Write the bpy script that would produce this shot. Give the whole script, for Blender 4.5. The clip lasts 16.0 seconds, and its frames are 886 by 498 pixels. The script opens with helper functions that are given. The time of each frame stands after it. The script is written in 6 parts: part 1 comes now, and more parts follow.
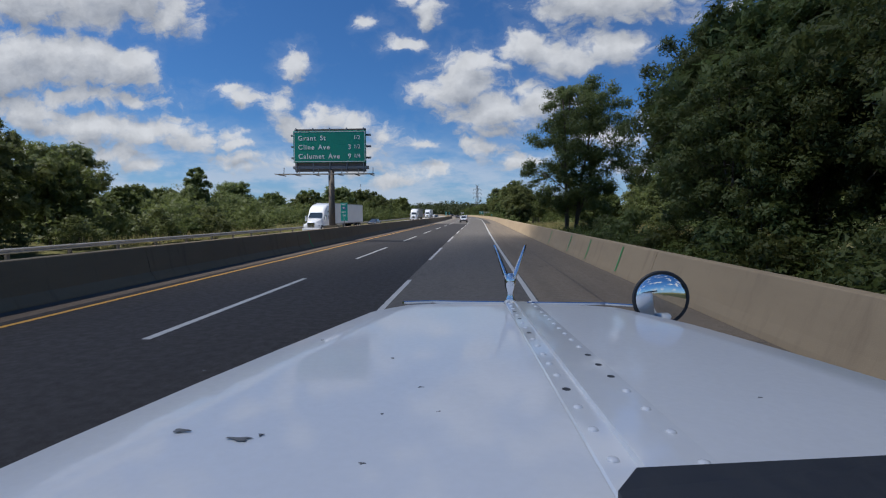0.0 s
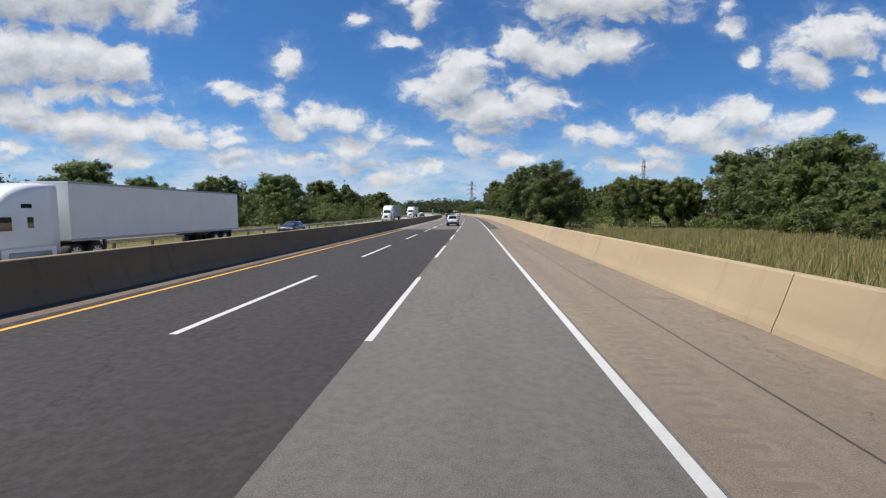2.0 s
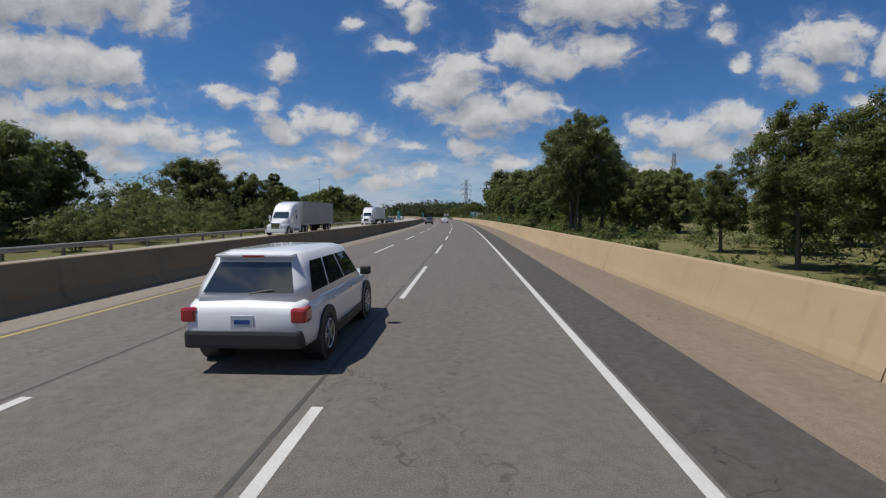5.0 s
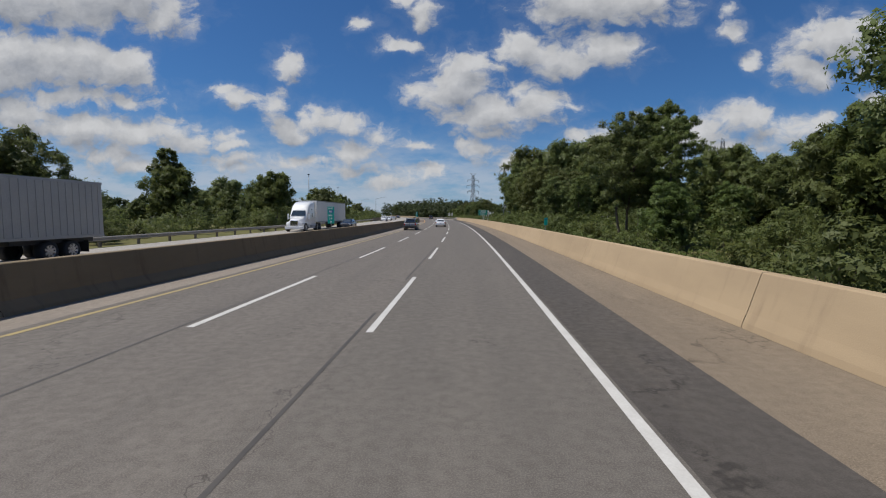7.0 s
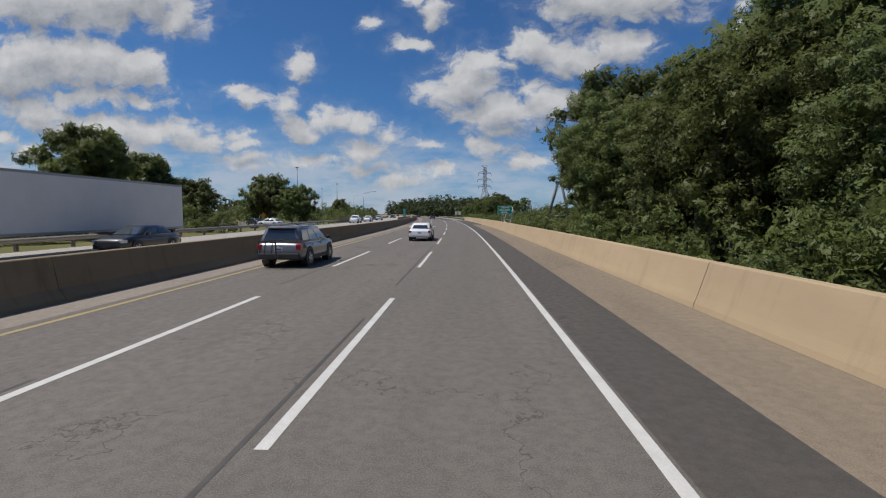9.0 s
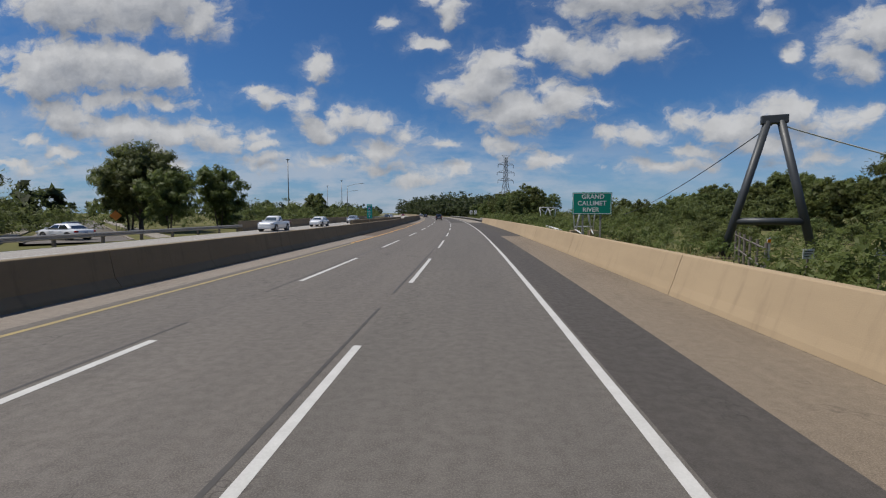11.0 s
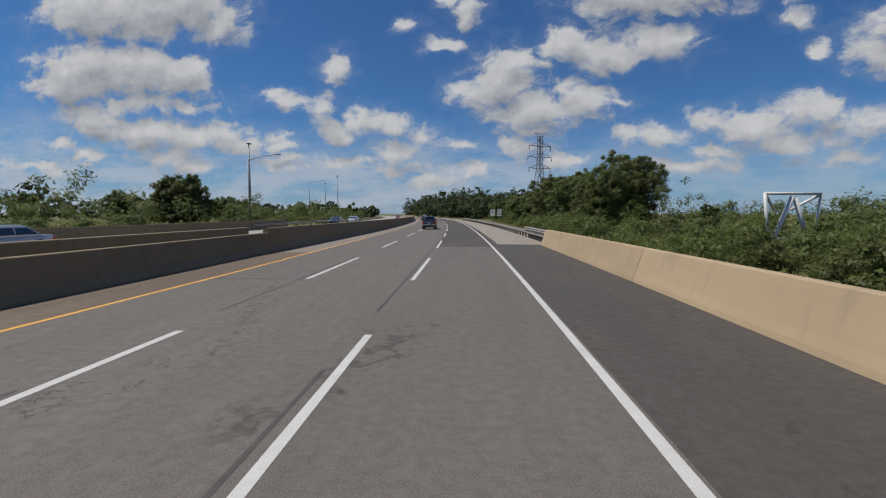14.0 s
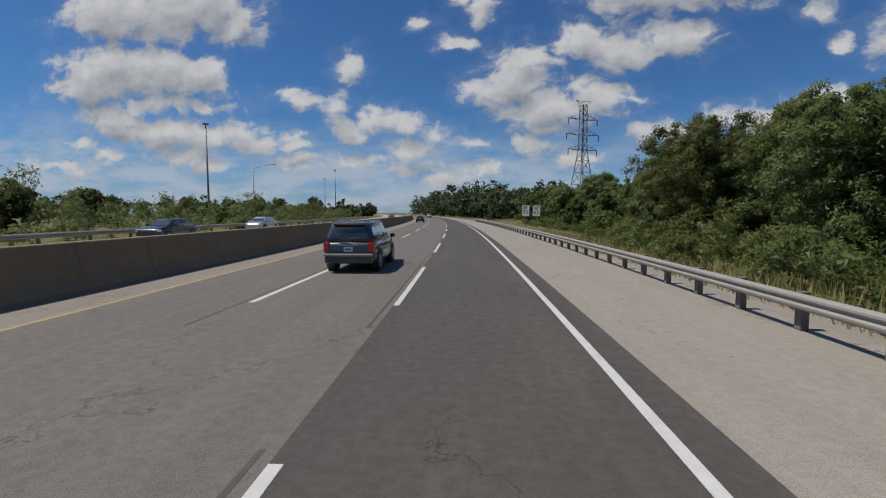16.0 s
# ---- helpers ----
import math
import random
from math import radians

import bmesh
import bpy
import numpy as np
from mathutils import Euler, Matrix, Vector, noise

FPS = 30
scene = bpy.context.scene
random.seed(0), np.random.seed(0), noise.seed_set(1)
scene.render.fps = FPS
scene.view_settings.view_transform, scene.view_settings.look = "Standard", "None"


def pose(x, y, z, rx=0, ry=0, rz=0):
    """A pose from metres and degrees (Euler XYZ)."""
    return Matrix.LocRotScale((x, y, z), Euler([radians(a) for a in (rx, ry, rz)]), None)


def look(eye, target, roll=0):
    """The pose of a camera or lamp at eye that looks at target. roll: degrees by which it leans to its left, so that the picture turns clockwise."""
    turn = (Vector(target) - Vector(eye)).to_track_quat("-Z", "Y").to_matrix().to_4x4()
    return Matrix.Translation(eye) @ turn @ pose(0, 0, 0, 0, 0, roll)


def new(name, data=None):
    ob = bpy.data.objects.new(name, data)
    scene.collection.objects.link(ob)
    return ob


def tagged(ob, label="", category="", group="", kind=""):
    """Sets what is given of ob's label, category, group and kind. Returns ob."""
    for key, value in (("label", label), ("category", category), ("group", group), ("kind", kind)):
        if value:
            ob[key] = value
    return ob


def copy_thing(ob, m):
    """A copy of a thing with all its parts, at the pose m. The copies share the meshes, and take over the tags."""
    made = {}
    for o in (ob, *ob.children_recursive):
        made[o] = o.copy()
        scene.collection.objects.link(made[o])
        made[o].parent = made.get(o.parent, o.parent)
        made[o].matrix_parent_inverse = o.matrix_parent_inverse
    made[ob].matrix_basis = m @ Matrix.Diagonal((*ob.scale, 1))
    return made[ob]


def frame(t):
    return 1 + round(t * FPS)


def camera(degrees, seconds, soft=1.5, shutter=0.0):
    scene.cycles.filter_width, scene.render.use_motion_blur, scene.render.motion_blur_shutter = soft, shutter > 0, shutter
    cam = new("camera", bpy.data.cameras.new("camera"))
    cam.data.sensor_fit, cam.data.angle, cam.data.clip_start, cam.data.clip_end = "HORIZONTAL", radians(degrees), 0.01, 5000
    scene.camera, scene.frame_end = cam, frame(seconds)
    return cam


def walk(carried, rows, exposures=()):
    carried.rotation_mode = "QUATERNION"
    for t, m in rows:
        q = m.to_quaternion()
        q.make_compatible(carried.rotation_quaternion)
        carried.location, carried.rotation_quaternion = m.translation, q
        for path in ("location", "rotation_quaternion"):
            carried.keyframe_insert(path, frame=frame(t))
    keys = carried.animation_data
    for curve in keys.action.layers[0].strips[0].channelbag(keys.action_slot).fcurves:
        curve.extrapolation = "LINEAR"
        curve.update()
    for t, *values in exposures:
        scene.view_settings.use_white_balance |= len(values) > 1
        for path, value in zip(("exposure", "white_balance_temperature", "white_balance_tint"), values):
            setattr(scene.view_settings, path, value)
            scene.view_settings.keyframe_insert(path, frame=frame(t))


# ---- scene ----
# ---------------------------------------------------------------- road line
SPAN = [-60, -20, 20, 60, 100, 140, 180, 220, 260, 300, 340, 380, 420, 460, 500, 560, 640, 760, 900]
BEND = [-0.206, -0.214, -0.244, -0.125, 0.143, 0.307, 0.515, 0.54, 0.609, 0.602, 0.589, 0.685, 0.76, 0.725, 0.696,
        0.674, 0.658, 0.647, 0.642]
RS = np.arange(-60, 901, 2.0)
bend = np.interp(RS, SPAN, BEND) / 1000
RH = np.concatenate([[0], np.cumsum(bend[1:] + bend[:-1])])
RH -= RH[30]
RX = np.concatenate([[0], np.cumsum(-np.sin((RH[1:] + RH[:-1]) / 2) * 2)])
RY = np.concatenate([[0], np.cumsum(np.cos((RH[1:] + RH[:-1]) / 2) * 2)])
RX -= RX[30]
RY -= RY[30]


def heading(s):
    return float(np.interp(s, RS, RH))


def at(s, d, z=0.0):
    """Place on the road: s metres along, d metres right of the right lane's middle."""
    a = heading(s)
    x, y = np.interp(s, RS, RX), np.interp(s, RS, RY)
    if s < -60:
        x, y = x - math.sin(a) * (s + 60), y + math.cos(a) * (s + 60)
    if s > 900:
        x, y = x - math.sin(a) * (s - 900), y + math.cos(a) * (s - 900)
    return Vector((x + d * math.cos(a), y + d * math.sin(a), z))


def spot(s, d, z=0.0, turn=0.0, size=1.0):
    """Pose on the road, y along it; turn in degrees."""
    a = heading(s) + radians(turn)
    return Matrix.LocRotScale(at(s, d, z), Euler((0, 0, a)), Vector((size, size, size)))


def travelled(t):
    if t < 4:
        return 21.1 * t
    if t < 6.5:
        return 84.4 + 21.1 * (t - 4) + 0.53 * (t - 4) ** 2
    return 140.4625 + 23.75 * (t - 6.5)


def glide(ts, vs, t):
    m = np.gradient(np.array(vs, float), np.array(ts, float))
    i = int(np.clip(np.searchsorted(ts, t, side="right") - 1, 0, len(ts) - 2))
    h = ts[i + 1] - ts[i]
    u = (t - ts[i]) / h
    return float((2 * u**3 - 3 * u**2 + 1) * vs[i] + (u**3 - 2 * u**2 + u) * h * m[i]
                 + (-2 * u**3 + 3 * u**2) * vs[i + 1] + (u**3 - u**2) * h * m[i + 1])


# ---------------------------------------------------------------- camera
EYE_HEIGHT = 2.2
TIMES = [0, 2, 4, 7, 8.5, 11, 13.5, 16]
YAW = [3.83, 3.59, 3.0, 3.16, 3.06, 3.69, 3.29, 3.24]
PITCH = [-4.48, -4.71, -4.33, -4.31, -4.44, -4.56, -4.43, -4.61]
DRIFT = [0.29, -0.08, -0.16, 0.0, 0.08, 0.04, -0.01, -0.16]
cam = camera(88.85, 16.0, soft=1.15)
rows = []
for i in range(33):
    t = i * 0.5
    s = travelled(t)
    p = at(s, glide(TIMES, DRIFT, t), EYE_HEIGHT)
    rows.append((t, pose(p.x, p.y, p.z, 90 + glide(TIMES, PITCH, t), 0, math.degrees(heading(s)) + glide(TIMES, YAW, t))))
walk(cam, rows, exposures=[(0, 0.1, 6200, 10), (0.5, 0.4, 6200, 10), (1.0, 0.45, 6200, 10), (1.5, 0.55, 6250, 10), (2.0, 0.4, 6400, 10), (2.5, 0.15, 6500, 10), (3.0, -0.02, 6500, 10), (4.0, -0.08, 6500, 10), (9.0, -0.08, 6500, 10), (12.0, -0.17, 6500, 10), (16, -0.17, 6500, 10)])

# ---------------------------------------------------------------- sun and sky
SUN = Vector((-0.51, -0.1, 1.0)).normalized()
lamp = bpy.data.lights.new("sun", "SUN")
lamp.energy, lamp.angle, lamp.color = 4.9, radians(0.6), (1.0, 0.95, 0.87)
sun = new("sun", lamp)
sun.matrix_world = look((0, 0, 60), Vector((0, 0, 60)) - SUN)

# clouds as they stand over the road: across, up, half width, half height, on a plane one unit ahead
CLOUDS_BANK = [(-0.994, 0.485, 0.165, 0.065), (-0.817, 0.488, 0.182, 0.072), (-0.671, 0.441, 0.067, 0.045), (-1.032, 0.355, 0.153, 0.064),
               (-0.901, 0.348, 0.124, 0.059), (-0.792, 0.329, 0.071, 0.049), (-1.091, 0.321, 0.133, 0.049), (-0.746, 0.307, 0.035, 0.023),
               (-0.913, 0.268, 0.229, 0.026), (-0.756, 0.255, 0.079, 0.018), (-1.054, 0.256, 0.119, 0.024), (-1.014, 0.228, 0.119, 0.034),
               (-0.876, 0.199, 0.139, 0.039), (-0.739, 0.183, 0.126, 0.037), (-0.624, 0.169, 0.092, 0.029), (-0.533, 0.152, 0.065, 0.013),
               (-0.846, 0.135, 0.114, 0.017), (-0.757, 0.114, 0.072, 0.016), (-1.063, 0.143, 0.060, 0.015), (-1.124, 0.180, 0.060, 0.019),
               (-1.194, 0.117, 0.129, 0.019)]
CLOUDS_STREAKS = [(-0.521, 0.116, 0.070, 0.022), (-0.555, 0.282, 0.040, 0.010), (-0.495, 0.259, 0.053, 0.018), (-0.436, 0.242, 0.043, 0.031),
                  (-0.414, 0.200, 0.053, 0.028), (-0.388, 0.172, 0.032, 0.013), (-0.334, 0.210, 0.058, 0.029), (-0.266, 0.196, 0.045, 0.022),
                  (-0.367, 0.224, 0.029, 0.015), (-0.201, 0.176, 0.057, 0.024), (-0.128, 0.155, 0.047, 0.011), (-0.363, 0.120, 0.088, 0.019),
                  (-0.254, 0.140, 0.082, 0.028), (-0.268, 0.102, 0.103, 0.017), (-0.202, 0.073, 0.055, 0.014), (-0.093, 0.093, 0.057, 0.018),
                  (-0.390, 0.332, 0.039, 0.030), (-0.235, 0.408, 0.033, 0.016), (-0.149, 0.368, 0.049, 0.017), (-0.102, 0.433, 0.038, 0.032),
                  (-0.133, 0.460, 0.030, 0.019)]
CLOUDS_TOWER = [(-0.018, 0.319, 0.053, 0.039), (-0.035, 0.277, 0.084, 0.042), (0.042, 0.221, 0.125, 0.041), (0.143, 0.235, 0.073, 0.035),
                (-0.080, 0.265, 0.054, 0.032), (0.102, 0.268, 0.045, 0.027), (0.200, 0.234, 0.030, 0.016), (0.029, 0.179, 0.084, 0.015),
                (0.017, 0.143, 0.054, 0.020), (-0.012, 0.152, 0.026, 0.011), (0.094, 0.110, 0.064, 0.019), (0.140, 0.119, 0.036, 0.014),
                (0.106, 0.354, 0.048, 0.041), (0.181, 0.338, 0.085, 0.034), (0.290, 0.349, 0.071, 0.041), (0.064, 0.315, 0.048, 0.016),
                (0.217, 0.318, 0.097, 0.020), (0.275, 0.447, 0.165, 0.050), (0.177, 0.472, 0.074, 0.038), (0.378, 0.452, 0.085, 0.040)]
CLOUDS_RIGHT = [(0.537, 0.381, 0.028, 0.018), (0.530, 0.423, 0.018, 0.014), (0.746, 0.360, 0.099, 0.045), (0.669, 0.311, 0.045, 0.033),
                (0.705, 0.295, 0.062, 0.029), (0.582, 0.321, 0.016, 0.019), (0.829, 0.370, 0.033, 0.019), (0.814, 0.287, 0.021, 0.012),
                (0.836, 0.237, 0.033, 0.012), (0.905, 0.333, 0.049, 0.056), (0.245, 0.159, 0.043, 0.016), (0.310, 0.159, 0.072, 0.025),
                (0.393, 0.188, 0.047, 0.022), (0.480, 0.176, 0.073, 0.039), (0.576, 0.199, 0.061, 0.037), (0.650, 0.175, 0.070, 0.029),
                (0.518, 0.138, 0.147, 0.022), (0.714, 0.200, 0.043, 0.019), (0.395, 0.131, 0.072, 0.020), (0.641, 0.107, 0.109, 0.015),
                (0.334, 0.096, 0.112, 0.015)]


class Net:
    """Short-hand for node trees."""

    def __init__(self, tree):
        self.tree = tree

    def add(self, kind):
        return self.tree.nodes.new(kind)

    def put(self, socket, v):
        if hasattr(v, "is_output"):
            self.tree.links.new(v, socket)
        elif v is not None:
            socket.default_value = v

    def math(self, op, a, b=None, c=None, clamp=False):
        n = self.add("ShaderNodeMath")
        n.operation, n.use_clamp = op, clamp
        for sock, v in zip(n.inputs, (a, b, c)):
            self.put(sock, v)
        return n.outputs[0]

    def vec(self, op, a, b=None):
        n = self.add("ShaderNodeVectorMath")
        n.operation = op
        self.put(n.inputs[0], a)
        self.put(n.inputs[1], b)
        return n.outputs["Value" if op in ("DOT_PRODUCT", "LENGTH") else "Vector"]

    def noise(self, vec, scale, detail=4.0, rough=0.55, color=False, distortion=0.0):
        n = self.add("ShaderNodeTexNoise")
        self.put(n.inputs["Vector"], vec)
        for k, v in (("Scale", scale), ("Detail", detail), ("Roughness", rough), ("Distortion", distortion)):
            self.put(n.inputs[k], v)
        return n.outputs["Color" if color else "Fac"]

    def ramp(self, v, lo, hi, a=0.0, b=1.0, smooth=True):
        n = self.add("ShaderNodeMapRange")
        n.interpolation_type = "SMOOTHSTEP" if smooth else "LINEAR"
        for sock, x in zip(n.inputs[:5], (v, lo, hi, a, b)):
            self.put(sock, x)
        return n.outputs[0]

    def mix(self, f, a, b, mode="MIX"):
        n = self.add("ShaderNodeMix")
        n.data_type, n.blend_type = "RGBA", mode
        self.put(n.inputs[0], f)
        self.put(n.inputs[6], (*a, 1) if isinstance(a, tuple) and len(a) == 3 else a)
        self.put(n.inputs[7], (*b, 1) if isinstance(b, tuple) and len(b) == 3 else b)
        return n.outputs[2]

    def xyz(self, v):
        n = self.add("ShaderNodeSeparateXYZ")
        self.put(n.inputs[0], v)
        return n.outputs

    def join(self, x, y, z=0.0):
        n = self.add("ShaderNodeCombineXYZ")
        for sock, v in zip(n.inputs, (x, y, z)):
            self.put(sock, v)
        return n.outputs[0]


def cloud_group():
    tree = bpy.data.node_groups.new("cloud_density", "ShaderNodeTree")
    tree.interface.new_socket("Vector", in_out="INPUT", socket_type="NodeSocketVector")
    tree.interface.new_socket("Density", in_out="OUTPUT", socket_type="NodeSocketFloat")
    tree.interface.new_socket("Depth", in_out="OUTPUT", socket_type="NodeSocketFloat")
    n = Net(tree)
    src, end = n.add("NodeGroupInput").outputs[0], n.add("NodeGroupOutput")
    wob = n.vec("SUBTRACT", n.noise(src, 13.0, 4.0, 0.55, color=True), (0.5, 0.5, 0.5))
    uv = n.vec("ADD", src, n.vec("MULTIPLY", wob, (0.085, 0.055, 0.0)))
    total = None
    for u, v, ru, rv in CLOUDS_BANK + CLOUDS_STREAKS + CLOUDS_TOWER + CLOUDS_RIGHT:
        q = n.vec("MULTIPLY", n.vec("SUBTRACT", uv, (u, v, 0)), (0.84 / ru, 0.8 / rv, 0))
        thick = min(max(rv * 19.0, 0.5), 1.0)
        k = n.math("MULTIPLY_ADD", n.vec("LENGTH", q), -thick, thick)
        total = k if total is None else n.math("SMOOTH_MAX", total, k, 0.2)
    total = n.math("MINIMUM", total, 0.66)
    fluff = n.math("SUBTRACT", n.noise(n.vec("MULTIPLY", uv, (0.8, 1.2, 1)), 20.0, 8.0, 0.6), 0.5)
    big = n.math("SUBTRACT", n.noise(src, 8.0, 2.0, 0.5), 0.5)
    lumps = n.math("MULTIPLY_ADD", fluff, 1.55, n.math("MULTIPLY", big, 0.45))
    n.put(end.inputs[0], n.math("ADD", total, lumps))
    n.put(end.inputs[1], n.math("MULTIPLY_ADD", lumps, 0.62, total))
    return tree


def make_world():
    world = bpy.data.worlds.new("sky")
    scene.world = world
    world.use_nodes = True
    n = Net(world.node_tree)
    out = world.node_tree.nodes["World Output"]
    bg = world.node_tree.nodes["Background"]
    sky = n.add("ShaderNodeTexSky")
    sky.sky_type, sky.sun_disc, sky.altitude = "NISHITA", False, 200.0
    sky.air_density, sky.dust_density, sky.ozone_density = 1.0, 0.6, 2.2
    sky.sun_elevation, sky.sun_rotation = math.asin(SUN.z), math.atan2(SUN.x, SUN.y)
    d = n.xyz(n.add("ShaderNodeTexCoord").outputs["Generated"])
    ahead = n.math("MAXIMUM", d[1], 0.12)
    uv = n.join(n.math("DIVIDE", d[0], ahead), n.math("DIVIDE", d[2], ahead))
    group = cloud_group()

    def density(v):
        g = n.add("ShaderNodeGroup")
        g.node_tree = group
        n.put(g.inputs[0], v)
        return g.outputs

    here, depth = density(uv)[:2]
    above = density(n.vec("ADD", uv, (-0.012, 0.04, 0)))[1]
    cover = n.ramp(here, -0.05, 0.42)
    # soft veil round the clouds and a broken bank of low cloud over the horizon
    veil = n.ramp(here, -0.4, 0.2, 0.0, 0.1)
    low = n.ramp(n.noise(n.vec("MULTIPLY", uv, (1.0, 3.2, 1.0)), 5.5, 6.0, 0.6), 0.36, 0.6)
    low = n.math("MULTIPLY", low, n.math("MULTIPLY", n.ramp(d[2], 0.2, 0.06), n.ramp(d[0], 0.35, -0.05, 0.35, 0.7)))
    cover = n.math("MAXIMUM", cover, veil)
    cover = n.math("MULTIPLY", cover, n.ramp(d[1], 0.1, 0.35))
    # scattered clouds over the rest of the sky
    rest = n.ramp(n.noise(n.vec("MULTIPLY", n.add("ShaderNodeTexCoord").outputs["Generated"], (1, 1, 2.4)), 4.0, 6.0), 0.53, 0.66)
    rest = n.math("MULTIPLY", rest, n.ramp(d[1], 0.45, 0.1))
    cover = n.math("MAXIMUM", cover, rest)
    # thin bright haze towards the horizon
    haze = n.ramp(d[2], 0.2, 0.0, 0.0, 0.45)
    # tops lit, undersides grey, thick middles a little duller than the rims
    under = n.math("MULTIPLY", n.math("SUBTRACT", above, depth), 1.1)
    shade = n.ramp(n.math("MULTIPLY_ADD", depth, 0.45, under), -0.3, 0.85, 0.0, 1.0, False)
    grain = n.ramp(n.noise(uv, 24.0, 4.0), 0.3, 0.7, 0.93, 1.05)
    lit = n.mix(shade, (0.60, 0.605, 0.615), (0.21, 0.235, 0.285))
    lit = n.mix(1.0, lit, n.join(grain, grain, grain), "MULTIPLY")
    blue = n.mix(1.0, sky.outputs[0], (0.031, 0.057, 0.0855), "MULTIPLY")
    blue = n.mix(haze, blue, (0.30, 0.43, 0.63))
    blue = n.mix(n.math("MULTIPLY", low, n.ramp(d[1], 0.1, 0.35)), blue, (0.47, 0.52, 0.60))
    n.put(bg.inputs[0], n.mix(n.math("MULTIPLY", cover, 0.97), blue, lit))
    bg.inputs[1].default_value = 1.0
    n.put(out.inputs[0], bg.outputs[0])


make_world()


# ---------------------------------------------------------------- materials
def surface(name, color, rough=0.7, metal=0.0, other=None, scale=3.0, fine=40.0, amount=0.5, bump=0.0, coat=0.0, uv=False,
            stretch=(1, 1, 1), spread=0.0, island=False, spec=0.5):
    """Principled material with broad variation towards a second colour, fine grain and bump."""
    m = bpy.data.materials.new(name)
    m.use_nodes = True
    n = Net(m.node_tree)
    p = m.node_tree.nodes["Principled BSDF"]
    co = n.add("ShaderNodeTexCoord").outputs["UV" if uv else "Object"]
    co = n.vec("MULTIPLY", co, stretch)
    other = other or tuple(c * 0.7 for c in color)
    broad = n.noise(co, scale, 5.0, 0.6)
    grain = n.noise(co, fine, 3.0, 0.6)
    f = n.ramp(n.math("MULTIPLY_ADD", grain, 0.35, n.math("MULTIPLY", broad, 0.65)), 0.5 - 0.32, 0.5 + 0.32, 0.5 - amount, 0.5 + amount, False)
    f = n.math("MINIMUM", n.math("MAXIMUM", f, 0.0), 1.0)
    c = n.mix(f, color, other)
    if spread:
        if island:
            r = n.add("ShaderNodeNewGeometry").outputs["Random Per Island"]
        else:
            r = n.add("ShaderNodeObjectInfo").outputs["Random"]
        h = n.add("ShaderNodeHueSaturation")
        n.put(h.inputs["Value"], n.ramp(r, 0, 1, 1 - spread, 1 + spread, False))
        n.put(h.inputs["Hue"], n.ramp(r, 0, 1, 0.5 + spread * 0.04, 0.5 - spread * 0.04, False))
        n.put(h.inputs["Color"], c)
        c = h.outputs[0]
    n.put(p.inputs["Base Color"], c)
    n.put(p.inputs["Roughness"], n.ramp(grain, 0.3, 0.7, max(rough - 0.07, 0.02), min(rough + 0.07, 1), False))
    p.inputs["Metallic"].default_value = metal
    p.inputs["Coat Weight"].default_value = coat
    p.inputs["Coat Roughness"].default_value = 0.06
    p.inputs["Specular IOR Level"].default_value = spec
    if bump:
        b = n.add("ShaderNodeBump")
        b.inputs["Strength"].default_value, b.inputs["Distance"].default_value = bump, 0.02
        n.put(b.inputs["Height"], grain)
        n.put(p.inputs["Normal"], b.outputs[0])
    return m


